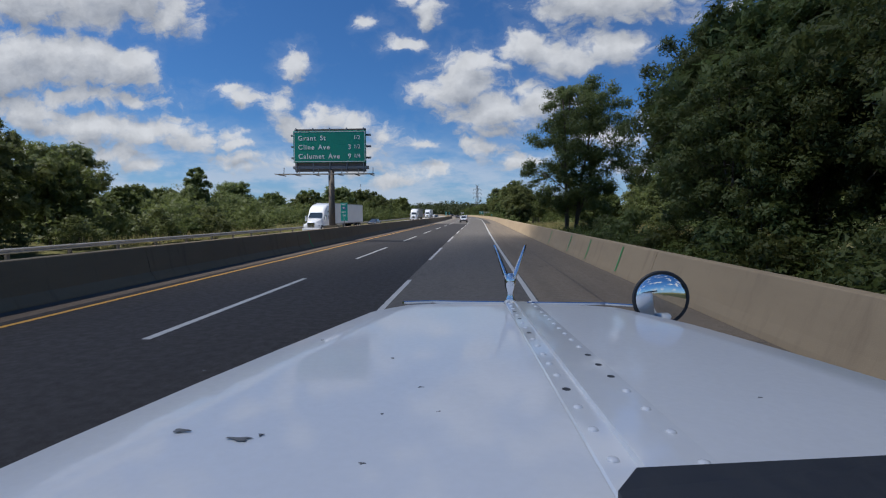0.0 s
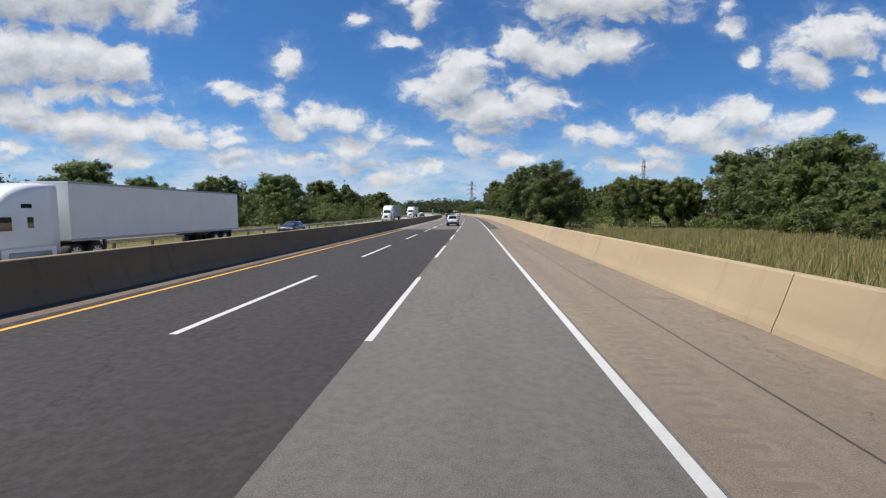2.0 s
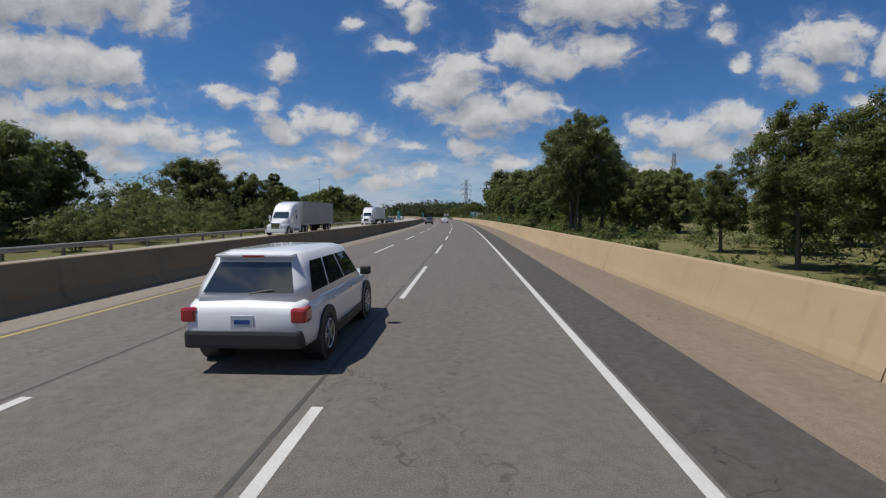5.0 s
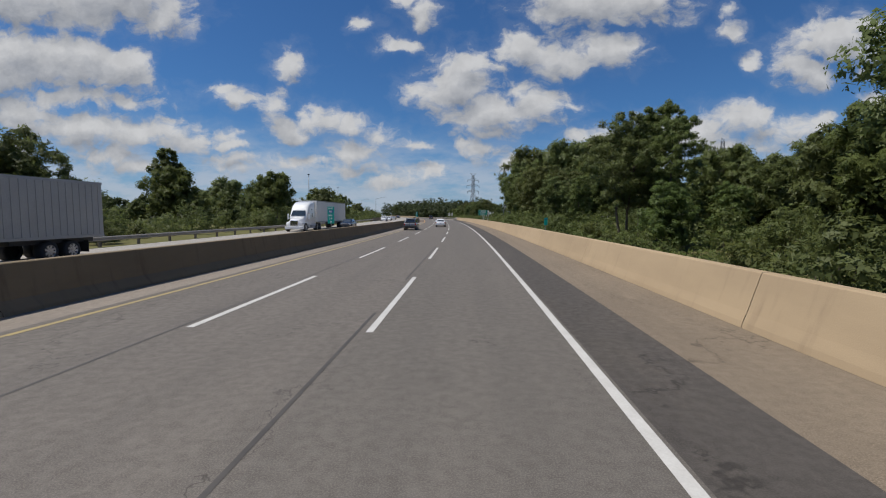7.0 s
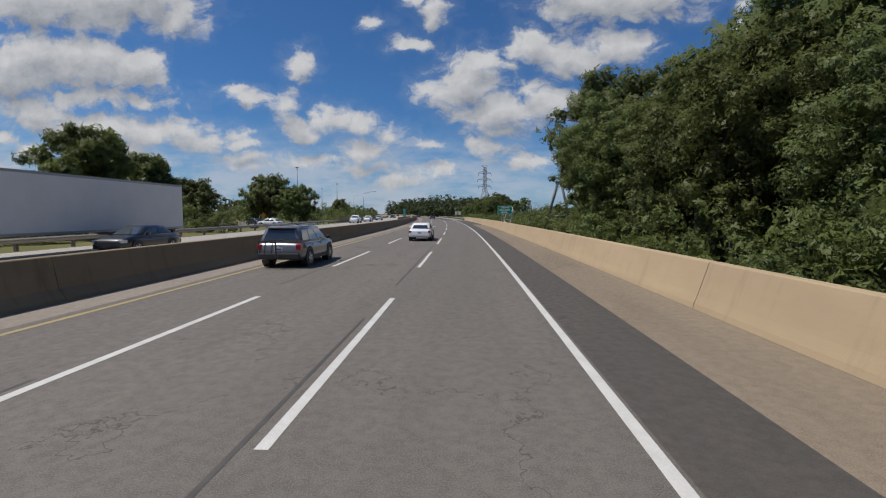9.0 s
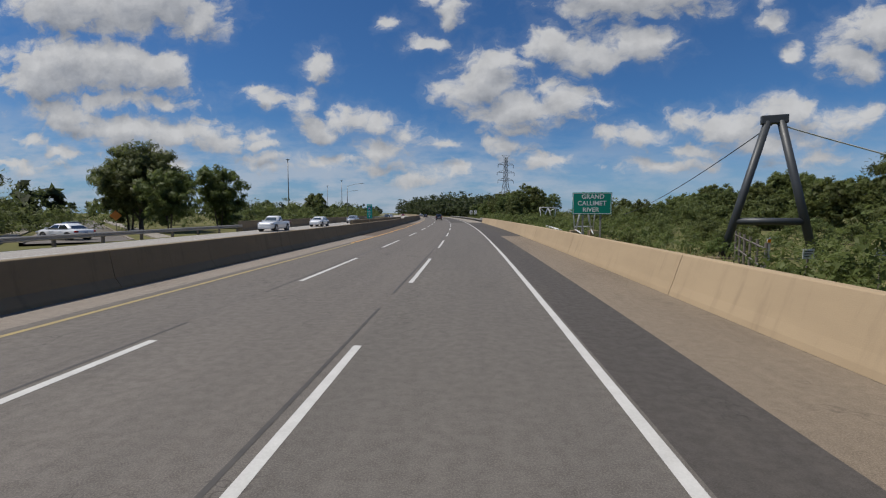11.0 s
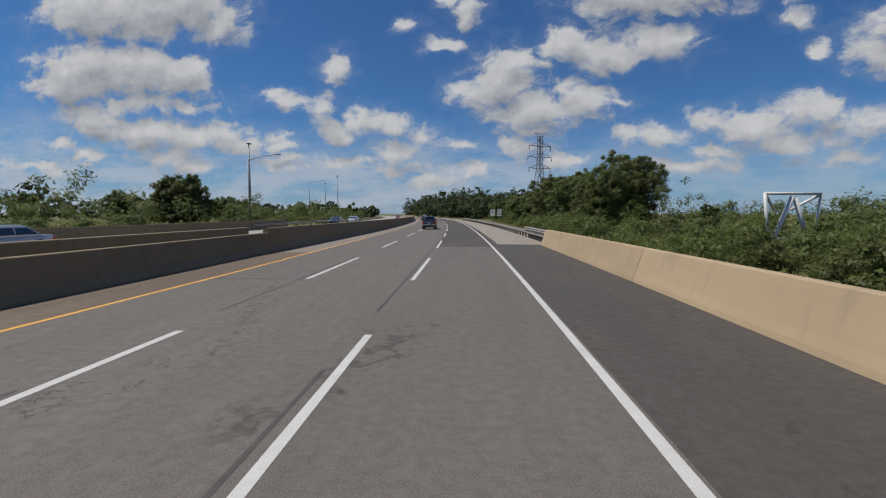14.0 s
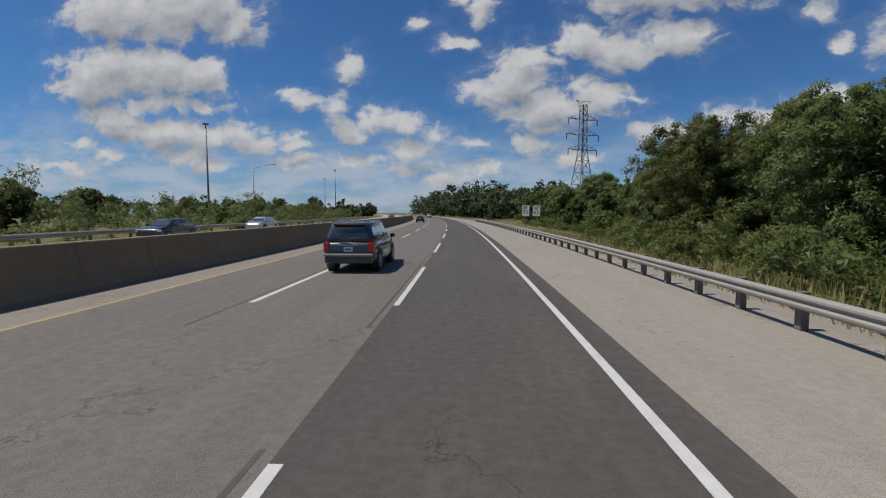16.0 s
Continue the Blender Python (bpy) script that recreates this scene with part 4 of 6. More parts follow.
plant("young", 178.5, 11.5, 0.8)
wood(180, 196, 11, 22, 6, ["young", "dark", "green"], 0.7, 0.95, TREES)
plant("slim", 203.2, 13.0, 0.8)
wood(211, 247, 11.2, 15.5, 13, ["dense", "tall", "broad", "broad"], 1.0, 1.2, TREES, 7)
wood(248, 260, 15, 24, 5, ["broad", "dense"], 0.72, 0.88, TREES, 9)
wood(217, 250, 16, 27, 12, ["tall", "broad", "oak"], 1.15, 1.35, TREES, 9)
wood(152, 264, 7.6, 9.4, 22, ["green", "dark", "bright"], 0.45, 0.8, UNDER, 3)
# river bank, open
wood(262, 350, 50, 78, 30, ["broad", "dense", "oak", "dense"], 0.8, 1.1, "trees across the river", 16)
wood(300, 345, 43, 52, 12, ["dense", "broad"], 0.62, 0.85, "trees across the river", 12)
wood(262, 312, 26, 38, 8, ["dark", "green"], 0.5, 0.7, "shrubs on the river bank")
wood(318, 340, 15, 30, 8, ["young", "dark", "dark"], 0.38, 0.52, "shrubs on the river bank")
wood(332, 352, 32, 46, 7, ["young", "dense"], 0.5, 0.65, "shrubs on the river bank")
plant("dense", 274.0, 25.5, 0.6)
plant("tall", 278.0, 31.0, 0.66)
plant("dense", 325.0, 30.5, 0.6)
wood(322, 352, 10, 24, 12, ["green", "dark"], 0.5, 0.75, "shrubs on the river bank", 4)
wood(272, 298, 10, 24, 10, ["green", "bright", "dark"], 0.5, 0.8, "shrubs on the river bank", 4)
wood(354, 370, 15, 24, 7, ["young", "dark", "dark"], 0.5, 0.68, "trees behind the guardrail")
plant("broad", 381.0, 22.5, 1.2)
plant("tall", 377.0, 23.5, 0.93)
wood(372, 398, 15, 21, 9, ["dense", "dense", "broad"], 0.85, 1.1, "trees behind the guardrail")
wood(398, 470, 15, 21, 15, ["dense", "young", "broad"], 0.62, 0.8, "trees behind the guardrail")
wood(386, 480, 22, 36, 18, ["broad", "dense", "oak"], 0.72, 0.92, "trees behind the guardrail")
wood(357, 402, 9.4, 15, 20, ["green", "bright", "dark"], 0.55, 0.9, "shrubs behind the guardrail", 4)
wood(405, 446, 14.5, 17, 10, ["green", "bright", "dark"], 0.55, 0.9, "shrubs behind the guardrail", 4)

# inner side beyond the opposite road
wood(-5, 46, -46, -33, 20, ["dense", "dense", "young", "broad"], 0.75, 1.0, "trees beyond the opposite road")
wood(0, 60, -32, -29, 14, ["dark", "green", "bright"], 0.7, 1.1, "shrubs beyond the opposite road")
wood(46, 150, -64, -49, 12, ["broad", "oak", "dense"], 0.7, 0.95, "trees beyond the opposite road", 16)
wood(60, 150, -44, -36, 6, ["young", "slim", "broad"], 0.7, 1.0, "trees beyond the opposite road")
wood(150, 240, -62, -48, 10, ["dense", "broad", "young", "oak"], 0.55, 0.85, "trees beyond the opposite road", 16)
wood(100, 262, -36, -31, 14, ["dark", "green"], 0.6, 1.0, "shrubs beyond the opposite road")
for kind, s, d, size in (("dense", 384.2, -42, 1.0), ("dense", 389.5, -42.5, 0.95), ("slim", 387.0, -41, 0.85), ("dense", 394.0, -45, 0.85), ("broad", 404.2, -44, 0.66), ("dense", 411.0, -46, 0.7),
                         ("broad", 426.2, -50, 0.66), ("broad", 119.0, -46, 0.85), ("broad", 124.0, -47, 1.0), ("dense", 129.0, -45, 0.9), ("oak", 147.5, -46, 0.92), ("broad", 155.5, -47, 1.2),
                         ("oak", 184.2, -46, 1.0), ("dense", 170.0, -47, 0.85), ("broad", 225.0, -46.5, 1.15), ("broad", 310.0, -47, 1.15), ("broad", 321.5, -40, 1.12), ("dense", 325.5, -41, 0.78),
                         ("dense", 191.5, -40, 1.18), ("dense", 188.0, -42, 1.0), ("broad", 264.0, -45, 1.3), ("young", 202.2, -44, 0.9), ("young", 229.0, -40, 0.95), ("broad", 298.2, -62, 1.0)):
    plant(kind, s, d, size, "trees beyond the opposite road")
plant("slim", 229.2, -49.9, 1.35)
plant("broad", 244.5, -37.5, 1.25)
plant("oak", 263.0, -46.0, 0.85)
plant("oak", 307.2, -43.4, 0.98)
plant("broad", 303.0, -37.0, 0.9)
wood(268, 292, -80, -48, 7, ["broad", "oak"], 0.8, 1.0, "trees beyond the opposite road", 20)
wood(330, 420, -90, -54, 12, ["dense", "broad", "young"], 0.55, 0.85, "trees beyond the opposite road", 20)
wood(330, 440, -40, -30, 14, ["dark", "green", "bright"], 0.6, 1.0, "shrubs beyond the opposite road")
wood(420, 560, -80, -36, 16, ["dense", "broad", "young"], 0.6, 0.9, "trees beyond the opposite road", 20)
for src in [*NEAR.values(), *FAR.values(), *BUSH.values()]:
    src.matrix_basis = spot(rng.uniform(480, 520), rng.uniform(44, 64), GROUND)
    src["group"] = "roadside trees"


def far_wood():
    """Woods on the skyline, too far off to count."""
    g = np.random.default_rng(8)
    tips, sizes = [], []
    for s0, s1, d0, d1, k, lo, hi in ((480, 640, 16, 60, 70, 7, 11), (600, 860, 18, 95, 190, 15, 23), (540, 700, 8, 75, 150, 11, 17), (-30, 330, -84, -64, 60, 6, 9), (380, 700, -190, -100, 70, 7, 11), (560, 880, -110, -30, 70, 6, 10),
                                      (-30, 330, -170, -85, 80, 8, 12), (30, 360, 75, 140, 70, 8, 12)):
        for i in range(k):
            p = np.array(at(g.uniform(s0, s1), g.uniform(d0, d1), GROUND))
            h = g.uniform(lo, hi)
            for j in range(15):
                a, r = g.uniform(0, 6.28), g.random() ** 0.5 * h * 0.34
                z = h * g.uniform(0.12, 1.0) * (1 - (r / (h * 0.4)) ** 2 * 0.5)
                tips.append(p + np.array([math.cos(a) * r, math.sin(a) * r, z]))
                sizes.append(h * g.uniform(0.1, 0.17))
    v, f, n = cards(np.array(tips), np.array(sizes), 15, 0.6, g)
    tagged(new("far_wood", leaf_mesh("far_wood", v, f, LEAF_FAR, n)), "dark green woods along the skyline", "trees", kind="stuff")


far_wood()


def thicket():
    """Unbroken scrub and low branches at the foot of the woods and along the fences."""
    g = np.random.default_rng(9)
    tips, sizes = [], []
    for s0, s1, d0, d1, k, lo, hi in ((0, 32, 13, 22, 260, 0.5, 5.0), (0, 45, 7.6, 10, 160, 0.1, 1.2), (45, 125, 34, 46, 460, 0.4, 6.0), (100, 150, 16, 26, 260, 0.4, 3.6),
                                      (100, 196, 7.3, 9.5, 260, 0.0, 0.9), (176, 200, 14, 26, 160, 0.4, 3.2), (209, 258, 12, 20, 460, 0.4, 5.5), (194, 213, 9, 24, 260, 0.1, 2.6), (196, 262, 8.4, 11.5, 340, 0.2, 2.4),
                                      (262, 300, 9.5, 26, 300, 0.0, 1.1), (318, 352, 7.6, 26, 380, 0.0, 1.3), (298, 318, 7.6, 15, 90, -0.1, 0.45), (262, 350, 42, 60, 620, 0.3, 4.6), (312, 352, 26, 50, 260, 0.4, 4.0), (320, 352, 9, 25.5, 420, 0.2, 1.7), (302, 320, 15, 25.5, 130, 0.2, 2.0), (150, 204, 10, 22, 420, 0.0, 1.3), (354, 404, 9.2, 16, 420, 0.0, 2.0), (362, 470, 16, 24, 620, 0.4, 4.2), (352, 386, 26, 42, 200, 0.4, 3.2), (404, 470, 13.8, 17, 200, 0.0, 1.8),
                                      (-5, 70, -40, -31, 420, 0.2, 4.2), (60, 160, -58, -44, 460, 0.4, 5.0), (40, 175, -48, -36, 620, 0.3, 4.6), (150, 262, -44, -35, 500, 0.3, 4.4), (318, 560, -52, -32, 900, 0.2, 4.2), (264, 318, -64, -48, 260, 0.3, 4.2)):
        for i in range(k):
            s, d = g.uniform(s0, s1), g.uniform(d0, d1)
            h = g.uniform(lo, hi) * (0.35 + 1.1 * max(0.0, 0.5 + noise.noise(Vector((s * 0.13, d * 0.16, 3.0)))))
            tips.append(np.array(at(s, d, GROUND + h)))
            sizes.append(g.uniform(0.5, 0.95) if -28 < d0 < 26 else g.uniform(0.9, 1.7))
    tips, sizes = np.array(tips), np.array(sizes)
    near = sizes < 0.951
    v, f, n = cards(tips[near], sizes[near], 44, 0.1, g)
    tagged(new("thicket", leaf_mesh("thicket", v, f, LEAF, n)), "dense green scrub at the foot of the trees", "shrubs", kind="stuff")
    v, f, n = cards(tips[~near], sizes[~near], 46, 0.18, g)
    tagged(new("thicket", leaf_mesh("thicket", v, f, LEAF_DARK, n)), "dark green scrub under the trees set back from the road", "shrubs", kind="stuff")


thicket()


def grass_stuff():
    """Tall dry grass in the verge behind the barrier."""
    g = np.random.default_rng(3)
    v, f = [], []
    for s0, s1, d0, d1, k in ((44, 100, 7.0, 32, 42000), (100, 150, 6.6, 10, 3000), (260, 352, 6.6, 12, 4000), (353, 420, 7.4, 10.5, 5000), (150, 260, 6.6, 8, 3000), (30, 110, -30, -26.5, 3000)):
        for i in range(k):
            s, d = g.uniform(s0, s1), g.uniform(d0, d1)
            p = at(s, d, -0.36)
            h, w, a = g.uniform(0.3, 0.85), g.uniform(0.015, 0.04), g.uniform(0, 6.28)
            x, y = math.cos(a) * w, math.sin(a) * w
            lx, ly = g.normal(0, 0.14), g.normal(0, 0.14)
            v += [(p.x - x, p.y - y, p.z), (p.x + x, p.y + y, p.z), (p.x + x * 0.3 + lx, p.y + y * 0.3 + ly, p.z + h), (p.x - x * 0.3 + lx, p.y - y * 0.3 + ly, p.z + h)]
    v = np.array(v)
    me = leaf_mesh("grass", v, np.arange(len(v)).reshape(-1, 4), BLADE)
    tagged(new("grass", me), "tall dry yellow-green grass on the verges", "grass", kind="stuff")


grass_stuff()


# ---------------------------------------------------------------- vehicles
def disc(bm, x, y, z, r, w, n=24, r2=None):
    tube(bm, (x - w / 2, y, z), (x + w / 2, y, z), r, r2 if r2 is not None else r, n)


def add_wheel(parent, x, y, r, w, side, spokes=5, rim=ALLOY):
    """Tyre and spoked rim; side is the outward direction along x."""
    bm = bmesh.new()
    prof = [(-0.5, 0.62), (-0.5, 0.9), (-0.42, 0.985), (-0.2, 1.0), (0.2, 1.0), (0.42, 0.985), (0.5, 0.9), (0.5, 0.62)]
    rings = []
    for i in range(26):
        a = i * 2 * math.pi / 26
        rings.append([(x + w * p, y + math.cos(a) * r * q, r + math.sin(a) * r * q) for p, q in prof])
    rings.append(rings[0])
    loft(bm, rings, False, False)
    bmesh.ops.remove_doubles(bm, verts=bm.verts[:], dist=1e-5)
    wheel = part("wheel", bm, RUBBER, parent, "black rubber tyre", True)
    bm = bmesh.new()
    xo = x + side * w * 0.44
    tube(bm, (x - side * w * 0.2, y, r), (x + side * w * 0.1, y, r), r * 0.66, r * 0.66, 24)
    part("rim_well", bm, PLASTIC, wheel)
    bm = bmesh.new()
    for i in range(spokes):
        a = i * 2 * math.pi / spokes + 0.3
        m = Matrix.Translation((xo, y, r)) @ Matrix.Rotation(a, 4, "X")
        box(bm, (-0.02, -r * 0.1, 0.0), (0.015, r * 0.1, r * 0.62), 0.008, m)
    for i in range(24):
        a, b = i * math.pi / 12, (i + 1) * math.pi / 12
        tube(bm, (xo, y + math.cos(a) * r * 0.62, r + math.sin(a) * r * 0.62), (xo, y + math.cos(b) * r * 0.62, r + math.sin(b) * r * 0.62), 0.025, n=4, caps=False)
    disc(bm, xo, y, r, r * 0.16, 0.05, 12)
    part("rim", bm, rim, wheel)
    return wheel


def arch(bm, x, y, z, r, w, n=18):
    """Dark arch lining round a wheel."""
    tube(bm, (x - w / 2, y, z), (x + w / 2, y, z), r, r, n)


def ring_body(w, z0, z1, y, round_top=0.1, crown=0.02):
    """Cross-section of a car body at y, both halves."""
    h = z1 - z0
    half = [(0.0, z0), (w * 0.86, z0), (w * 0.97, z0 + h * 0.12), (w, z0 + h * 0.34), (w * 0.985, z0 + h * 0.6), (w * 0.965, z1 - round_top * 0.6), (w * 0.9, z1 - round_top * 0.12), (w * 0.8, z1), (0.0, z1 + crown)]
    return [(x, y, z) for x, z in half] + [(-x, y, z) for x, z in reversed(half[1:-1])]


def make_car(name, label, paint, length, width, height, belt, hood, cabin, wheel_r, base, kind="suv", rails=False, cat="car", clad=True, plate=True, tail=0.5):
    """Car facing +y, its middle at the origin. cabin: (rear foot, rear roof, front roof, front foot) in y; base: wheel positions."""
    car = empty(name, label, cat, "cars on the motorway")
    L, W = length / 2, width / 2
    bm = bmesh.new()
    st = [(-L, 0.80, 0.48, belt - 0.18), (-L + 0.06, 0.90, 0.40, belt - 0.06), (-L + 0.25, 0.965, 0.33, belt), (-L + 0.8, 1.0, 0.27, belt + 0.01), (-0.3, 1.0, 0.25, belt - 0.01),
          (cabin[3] - 0.25, 1.0, 0.25, belt - 0.03), (cabin[3] + 0.15, 0.985, 0.26, hood + 0.03), (L - 0.65, 0.96, 0.28, hood - 0.02), (L - 0.25, 0.89, 0.33, hood - 0.09), (L - 0.05, 0.78, 0.4, hood - 0.2), (L, 0.66, 0.46, hood - 0.3)]
    if kind == "pickup":
        st[3] = (-L + 0.8, 1.0, 0.3, belt)
    loft(bm, [ring_body(W * f, a, b, y) for y, f, a, b in st])
    body = part("body", bm, paint, car, "", True)
    # cabin: lofted in height between belt and roof
    y0, y1, y2, y3 = cabin
    wb, wt = W * 0.93, W * 0.72
    rings = []
    for u in (0.0, 0.35, 0.7, 0.9, 1.0):
        e = u ** 1.25
        a, b = y0 + (y1 - y0) * e, y3 + (y2 - y3) * u
        w = wb + (wt - wb) * u ** 1.1
        z = belt - 0.04 + (height - belt + 0.0) * u
        k = 0.16
        if u == 1.0:
            a, b, w = a + 0.12, b - 0.15, w - 0.1
            z = height
        if u == 0.9:
            z = height - 0.06
        rings.append([(-w + k, a, z), (w - k, a, z), (w, a + k, z), (w, b - k * 1.6, z), (w - k, b, z), (-w + k, b, z), (-w, b - k * 1.6, z), (-w, a + k, z)])
    bm = bmesh.new()
    loft(bm, rings)
    part("cabin", bm, paint, body, "", True)

    def on_side(y, u, sx):
        w = wb + (wt - wb) * u ** 1.1
        return (sx * (w + 0.006), y, belt - 0.04 + (height - belt) * u)

    def edge_r(u):
        return y0 + (y1 - y0) * u ** 1.25 + 0.2

    def edge_f(u):
        return y3 + (y2 - y3) * u - 0.28

    lo, hi = 0.16, 0.82
    posts = [0.0, 0.30, 0.64, 1.0] if kind == "suv" else ([0.0, 0.5, 1.0] if kind == "sedan" else [0.0, 1.0])
    for sx in (-1, 1):
        for a, b in zip(posts, posts[1:]):
            bm = bmesh.new()
            quad = []
            for u, t in ((lo, a), (lo, b), (0.5, b), (hi, b), (hi, a), (0.5, a)):
                g = 0.035 if t in (a, b) else 0
                y = edge_r(u) + (edge_f(u) - edge_r(u)) * t + (g if t == a else -g)
                quad.append(bm.verts.new(on_side(y, u, sx)))
            bm.faces.new(quad if sx > 0 else list(reversed(quad)))
            top = bmesh.ops.extrude_face_region(bm, geom=bm.faces[:])
            bmesh.ops.translate(bm, verts=[v for v in top["geom"] if isinstance(v, bmesh.types.BMVert)], vec=(sx * 0.004, 0, 0))
            part("side_window", bm, GLASS, body, "dark tinted glass")
    for nm, sy in (("rear_window", -1), ("windscreen", 1)):
        bm = bmesh.new()
        quad = []
        for u, sx in ((0.2, -1), (0.2, 1), (0.86, 1), (0.86, -1)):
            w = wb + (wt - wb) * u ** 1.1 - 0.17
            y = (y0 + (y1 - y0) * u ** 1.25 - 0.012) if sy < 0 else (y3 + (y2 - y3) * u + 0.012)
            quad.append(bm.verts.new((sx * w, y, belt - 0.04 + (height - belt) * u)))
        bm.faces.new(quad)
        top = bmesh.ops.extrude_face_region(bm, geom=bm.faces[:])
        bmesh.ops.translate(bm, verts=[v for v in top["geom"] if isinstance(v, bmesh.types.BMVert)], vec=(0, sy * 0.004, 0))
        bmesh.ops.recalc_face_normals(bm, faces=bm.faces[:])
        part(nm, bm, GLASS if sy < 0 else GLASS_CLEAR, body, "dark glass")
    # lower trim, bumpers, lights
    bm = bmesh.new()
    box(bm, (-W * 0.9, -L - 0.03, 0.36), (W * 0.9, -L + 0.22, 0.62), 0.06)
    part("rear_bumper", bm, PLASTIC if clad else paint, car, "black plastic bumper" if clad else "")
    bm = bmesh.new()
    box(bm, (-W * 0.8, L - 0.28, 0.3), (W * 0.8, L + 0.02, 0.56), 0.06)
    part("front_bumper", bm, paint, car)
    bm = bmesh.new()
    box(bm, (-W * 0.5, L - 0.16, 0.56), (W * 0.5, L - 0.01, hood - 0.3), 0.02)
    part("grille", bm, PLASTIC, car, "black grille")
    for sx in (-1, 1):
        bm = bmesh.new()
        zc = belt - 0.17
        box(bm, (sx * W * 0.84 - 0.1, -L - 0.015, zc - tail * 0.3), (sx * W * 0.84 + 0.125, -L + 0.26, zc + tail * 0.2), 0.045)
        part("tail_light", bm, RED_LENS, car, "red tail light")
        bm = bmesh.new()
        box(bm, (sx * W * 0.72 - 0.2, L - 0.34, hood - 0.33), (sx * W * 0.72 + 0.13, L - 0.04, hood - 0.15), 0.05)
        part("headlight", bm, CLEAR_LENS, car, "clear headlight")
        bm = bmesh.new()
        box(bm, (sx * (W + 0.02) - (0 if sx > 0 else 0.2), cabin[3] - 0.62, belt + 0.0), (sx * (W + 0.02) + (0.2 if sx > 0 else 0), cabin[3] - 0.46, belt + 0.16), 0.035)
        part("door_mirror", bm, paint if kind != "suv" or not clad else PLASTIC, car)
        for y in base:
            bm = bmesh.new()
            arch(bm, sx * (W - 0.13), y, wheel_r + 0.02, wheel_r + 0.075, 0.29)
            part("wheel_arch", bm, PLASTIC, body, "dark wheel arch")
            add_wheel(car, sx * (W - 0.1), y, wheel_r, 0.235, sx)
        if clad:
            bm = bmesh.new()
            box(bm, (sx * W - 0.03, base[0] + wheel_r + 0.1, 0.26), (sx * W + 0.015, base[1] - wheel_r - 0.1, 0.42), 0.012)
            part("side_sill", bm, PLASTIC, car, "black plastic sill")
        for k in (0.36, 0.68):
            if kind == "pickup" and k < 0.5:
                continue
            bm = bmesh.new()
            y = cabin[0] + (cabin[3] - cabin[0]) * k
            box(bm, (sx * W * 0.99 - 0.012, y - 0.1, belt - 0.17), (sx * W * 0.99 + 0.022, y + 0.09, belt - 0.13), 0.008)
            part("door_handle", bm, paint, car)
        if rails:
            bm = bmesh.new()
            tube(bm, (sx * (wt - 0.05), y1 + 0.25, height + 0.05), (sx * (wt - 0.05), y2 - 0.3, height + 0.05), 0.022, n=6)
            for y in (y1 + 0.25, (y1 + y2) / 2, y2 - 0.3):
                tube(bm, (sx * (wt - 0.05), y, height - 0.04), (sx * (wt - 0.05), y, height + 0.05), 0.025, n=6)
            part("roof_rail", bm, rails, car)
    if plate:
        bm = bmesh.new()
        box(bm, (-0.16, -L - 0.012, belt - 0.36), (0.16, -L + 0.02, belt - 0.19), 0.004)
        pl = part("number_plate", bm, PLATE_WHITE, car, "pale number plate")
        bm = bmesh.new()
        box(bm, (-0.11, -L - 0.016, belt - 0.31), (0.11, -L - 0.011, belt - 0.25))
        part("text_bar", bm, SIGN_BLUE, pl)
    if kind == "suv":
        bm = bmesh.new()
        tube(bm, (0.02, y0 + 0.02, belt + 0.08), (0.36, y0 + 0.04, belt + 0.14), 0.012, 0.008, 5)
        part("rear_wiper", bm, PLASTIC, car)
        bm = bmesh.new()
        box(bm, (-W * 0.62, y1 - 0.16, height - 0.09), (W * 0.62, y1 + 0.2, height - 0.045), 0.015)
        sp = part("roof_spoiler", bm, paint, car)
        bm = bmesh.new()
        box(bm, (-0.16, y1 - 0.168, height - 0.082), (0.16, y1 - 0.158, height - 0.055))
        part("brake_light", bm, RED_LENS, sp, "red high brake light")
    return car


def crossover():
    return make_car("crossover_car", "white crossover car with black lower trim driving in the middle lane", PAINT_WHITE, 4.55, 1.84, 1.68, 1.02, 1.02, (-2.12, -1.72, 0.55, 1.28), 0.36, (-1.36, 1.34), rails=False, tail=0.42)


def big_suv():
    car = make_car("suv", "dark navy SUV with roof rails and a silver bumper", PAINT_NAVY, 5.1, 1.93, 1.83, 1.16, 1.14, (-2.46, -2.2, 0.6, 1.3), 0.39, (-1.52, 1.5), rails=PAINT_SILVER, clad=False, tail=0.72)
    bm = bmesh.new()
    tube(bm, (0.02, -2.52, 1.2), (-0.42, -2.5, 1.3), 0.014, n=6)
    part("wiper", bm, PLASTIC, car, "black rear wiper")
    bm = bmesh.new()
    box(bm, (-0.9, -2.63, 0.62), (0.9, -2.45, 0.72), 0.03)
    part("bumper_step", bm, RAIL_STEEL, car, "silver bumper step")
    bm = bmesh.new()
    box(bm, (-0.34, -2.565, 1.02), (0.34, -2.54, 1.045), 0.006)
    part("tailgate_bar", bm, CHROME, car, "chrome tailgate bar")
    for sx in (-1, 1):
        bm = bmesh.new()
        box(bm, (sx * 0.968 - 0.012, -1.0, 0.6), (sx * 0.968 + 0.012, 1.0, 0.63), 0.006)
        part("side_strip", bm, CHROME, car, "bright side strip")
    return car


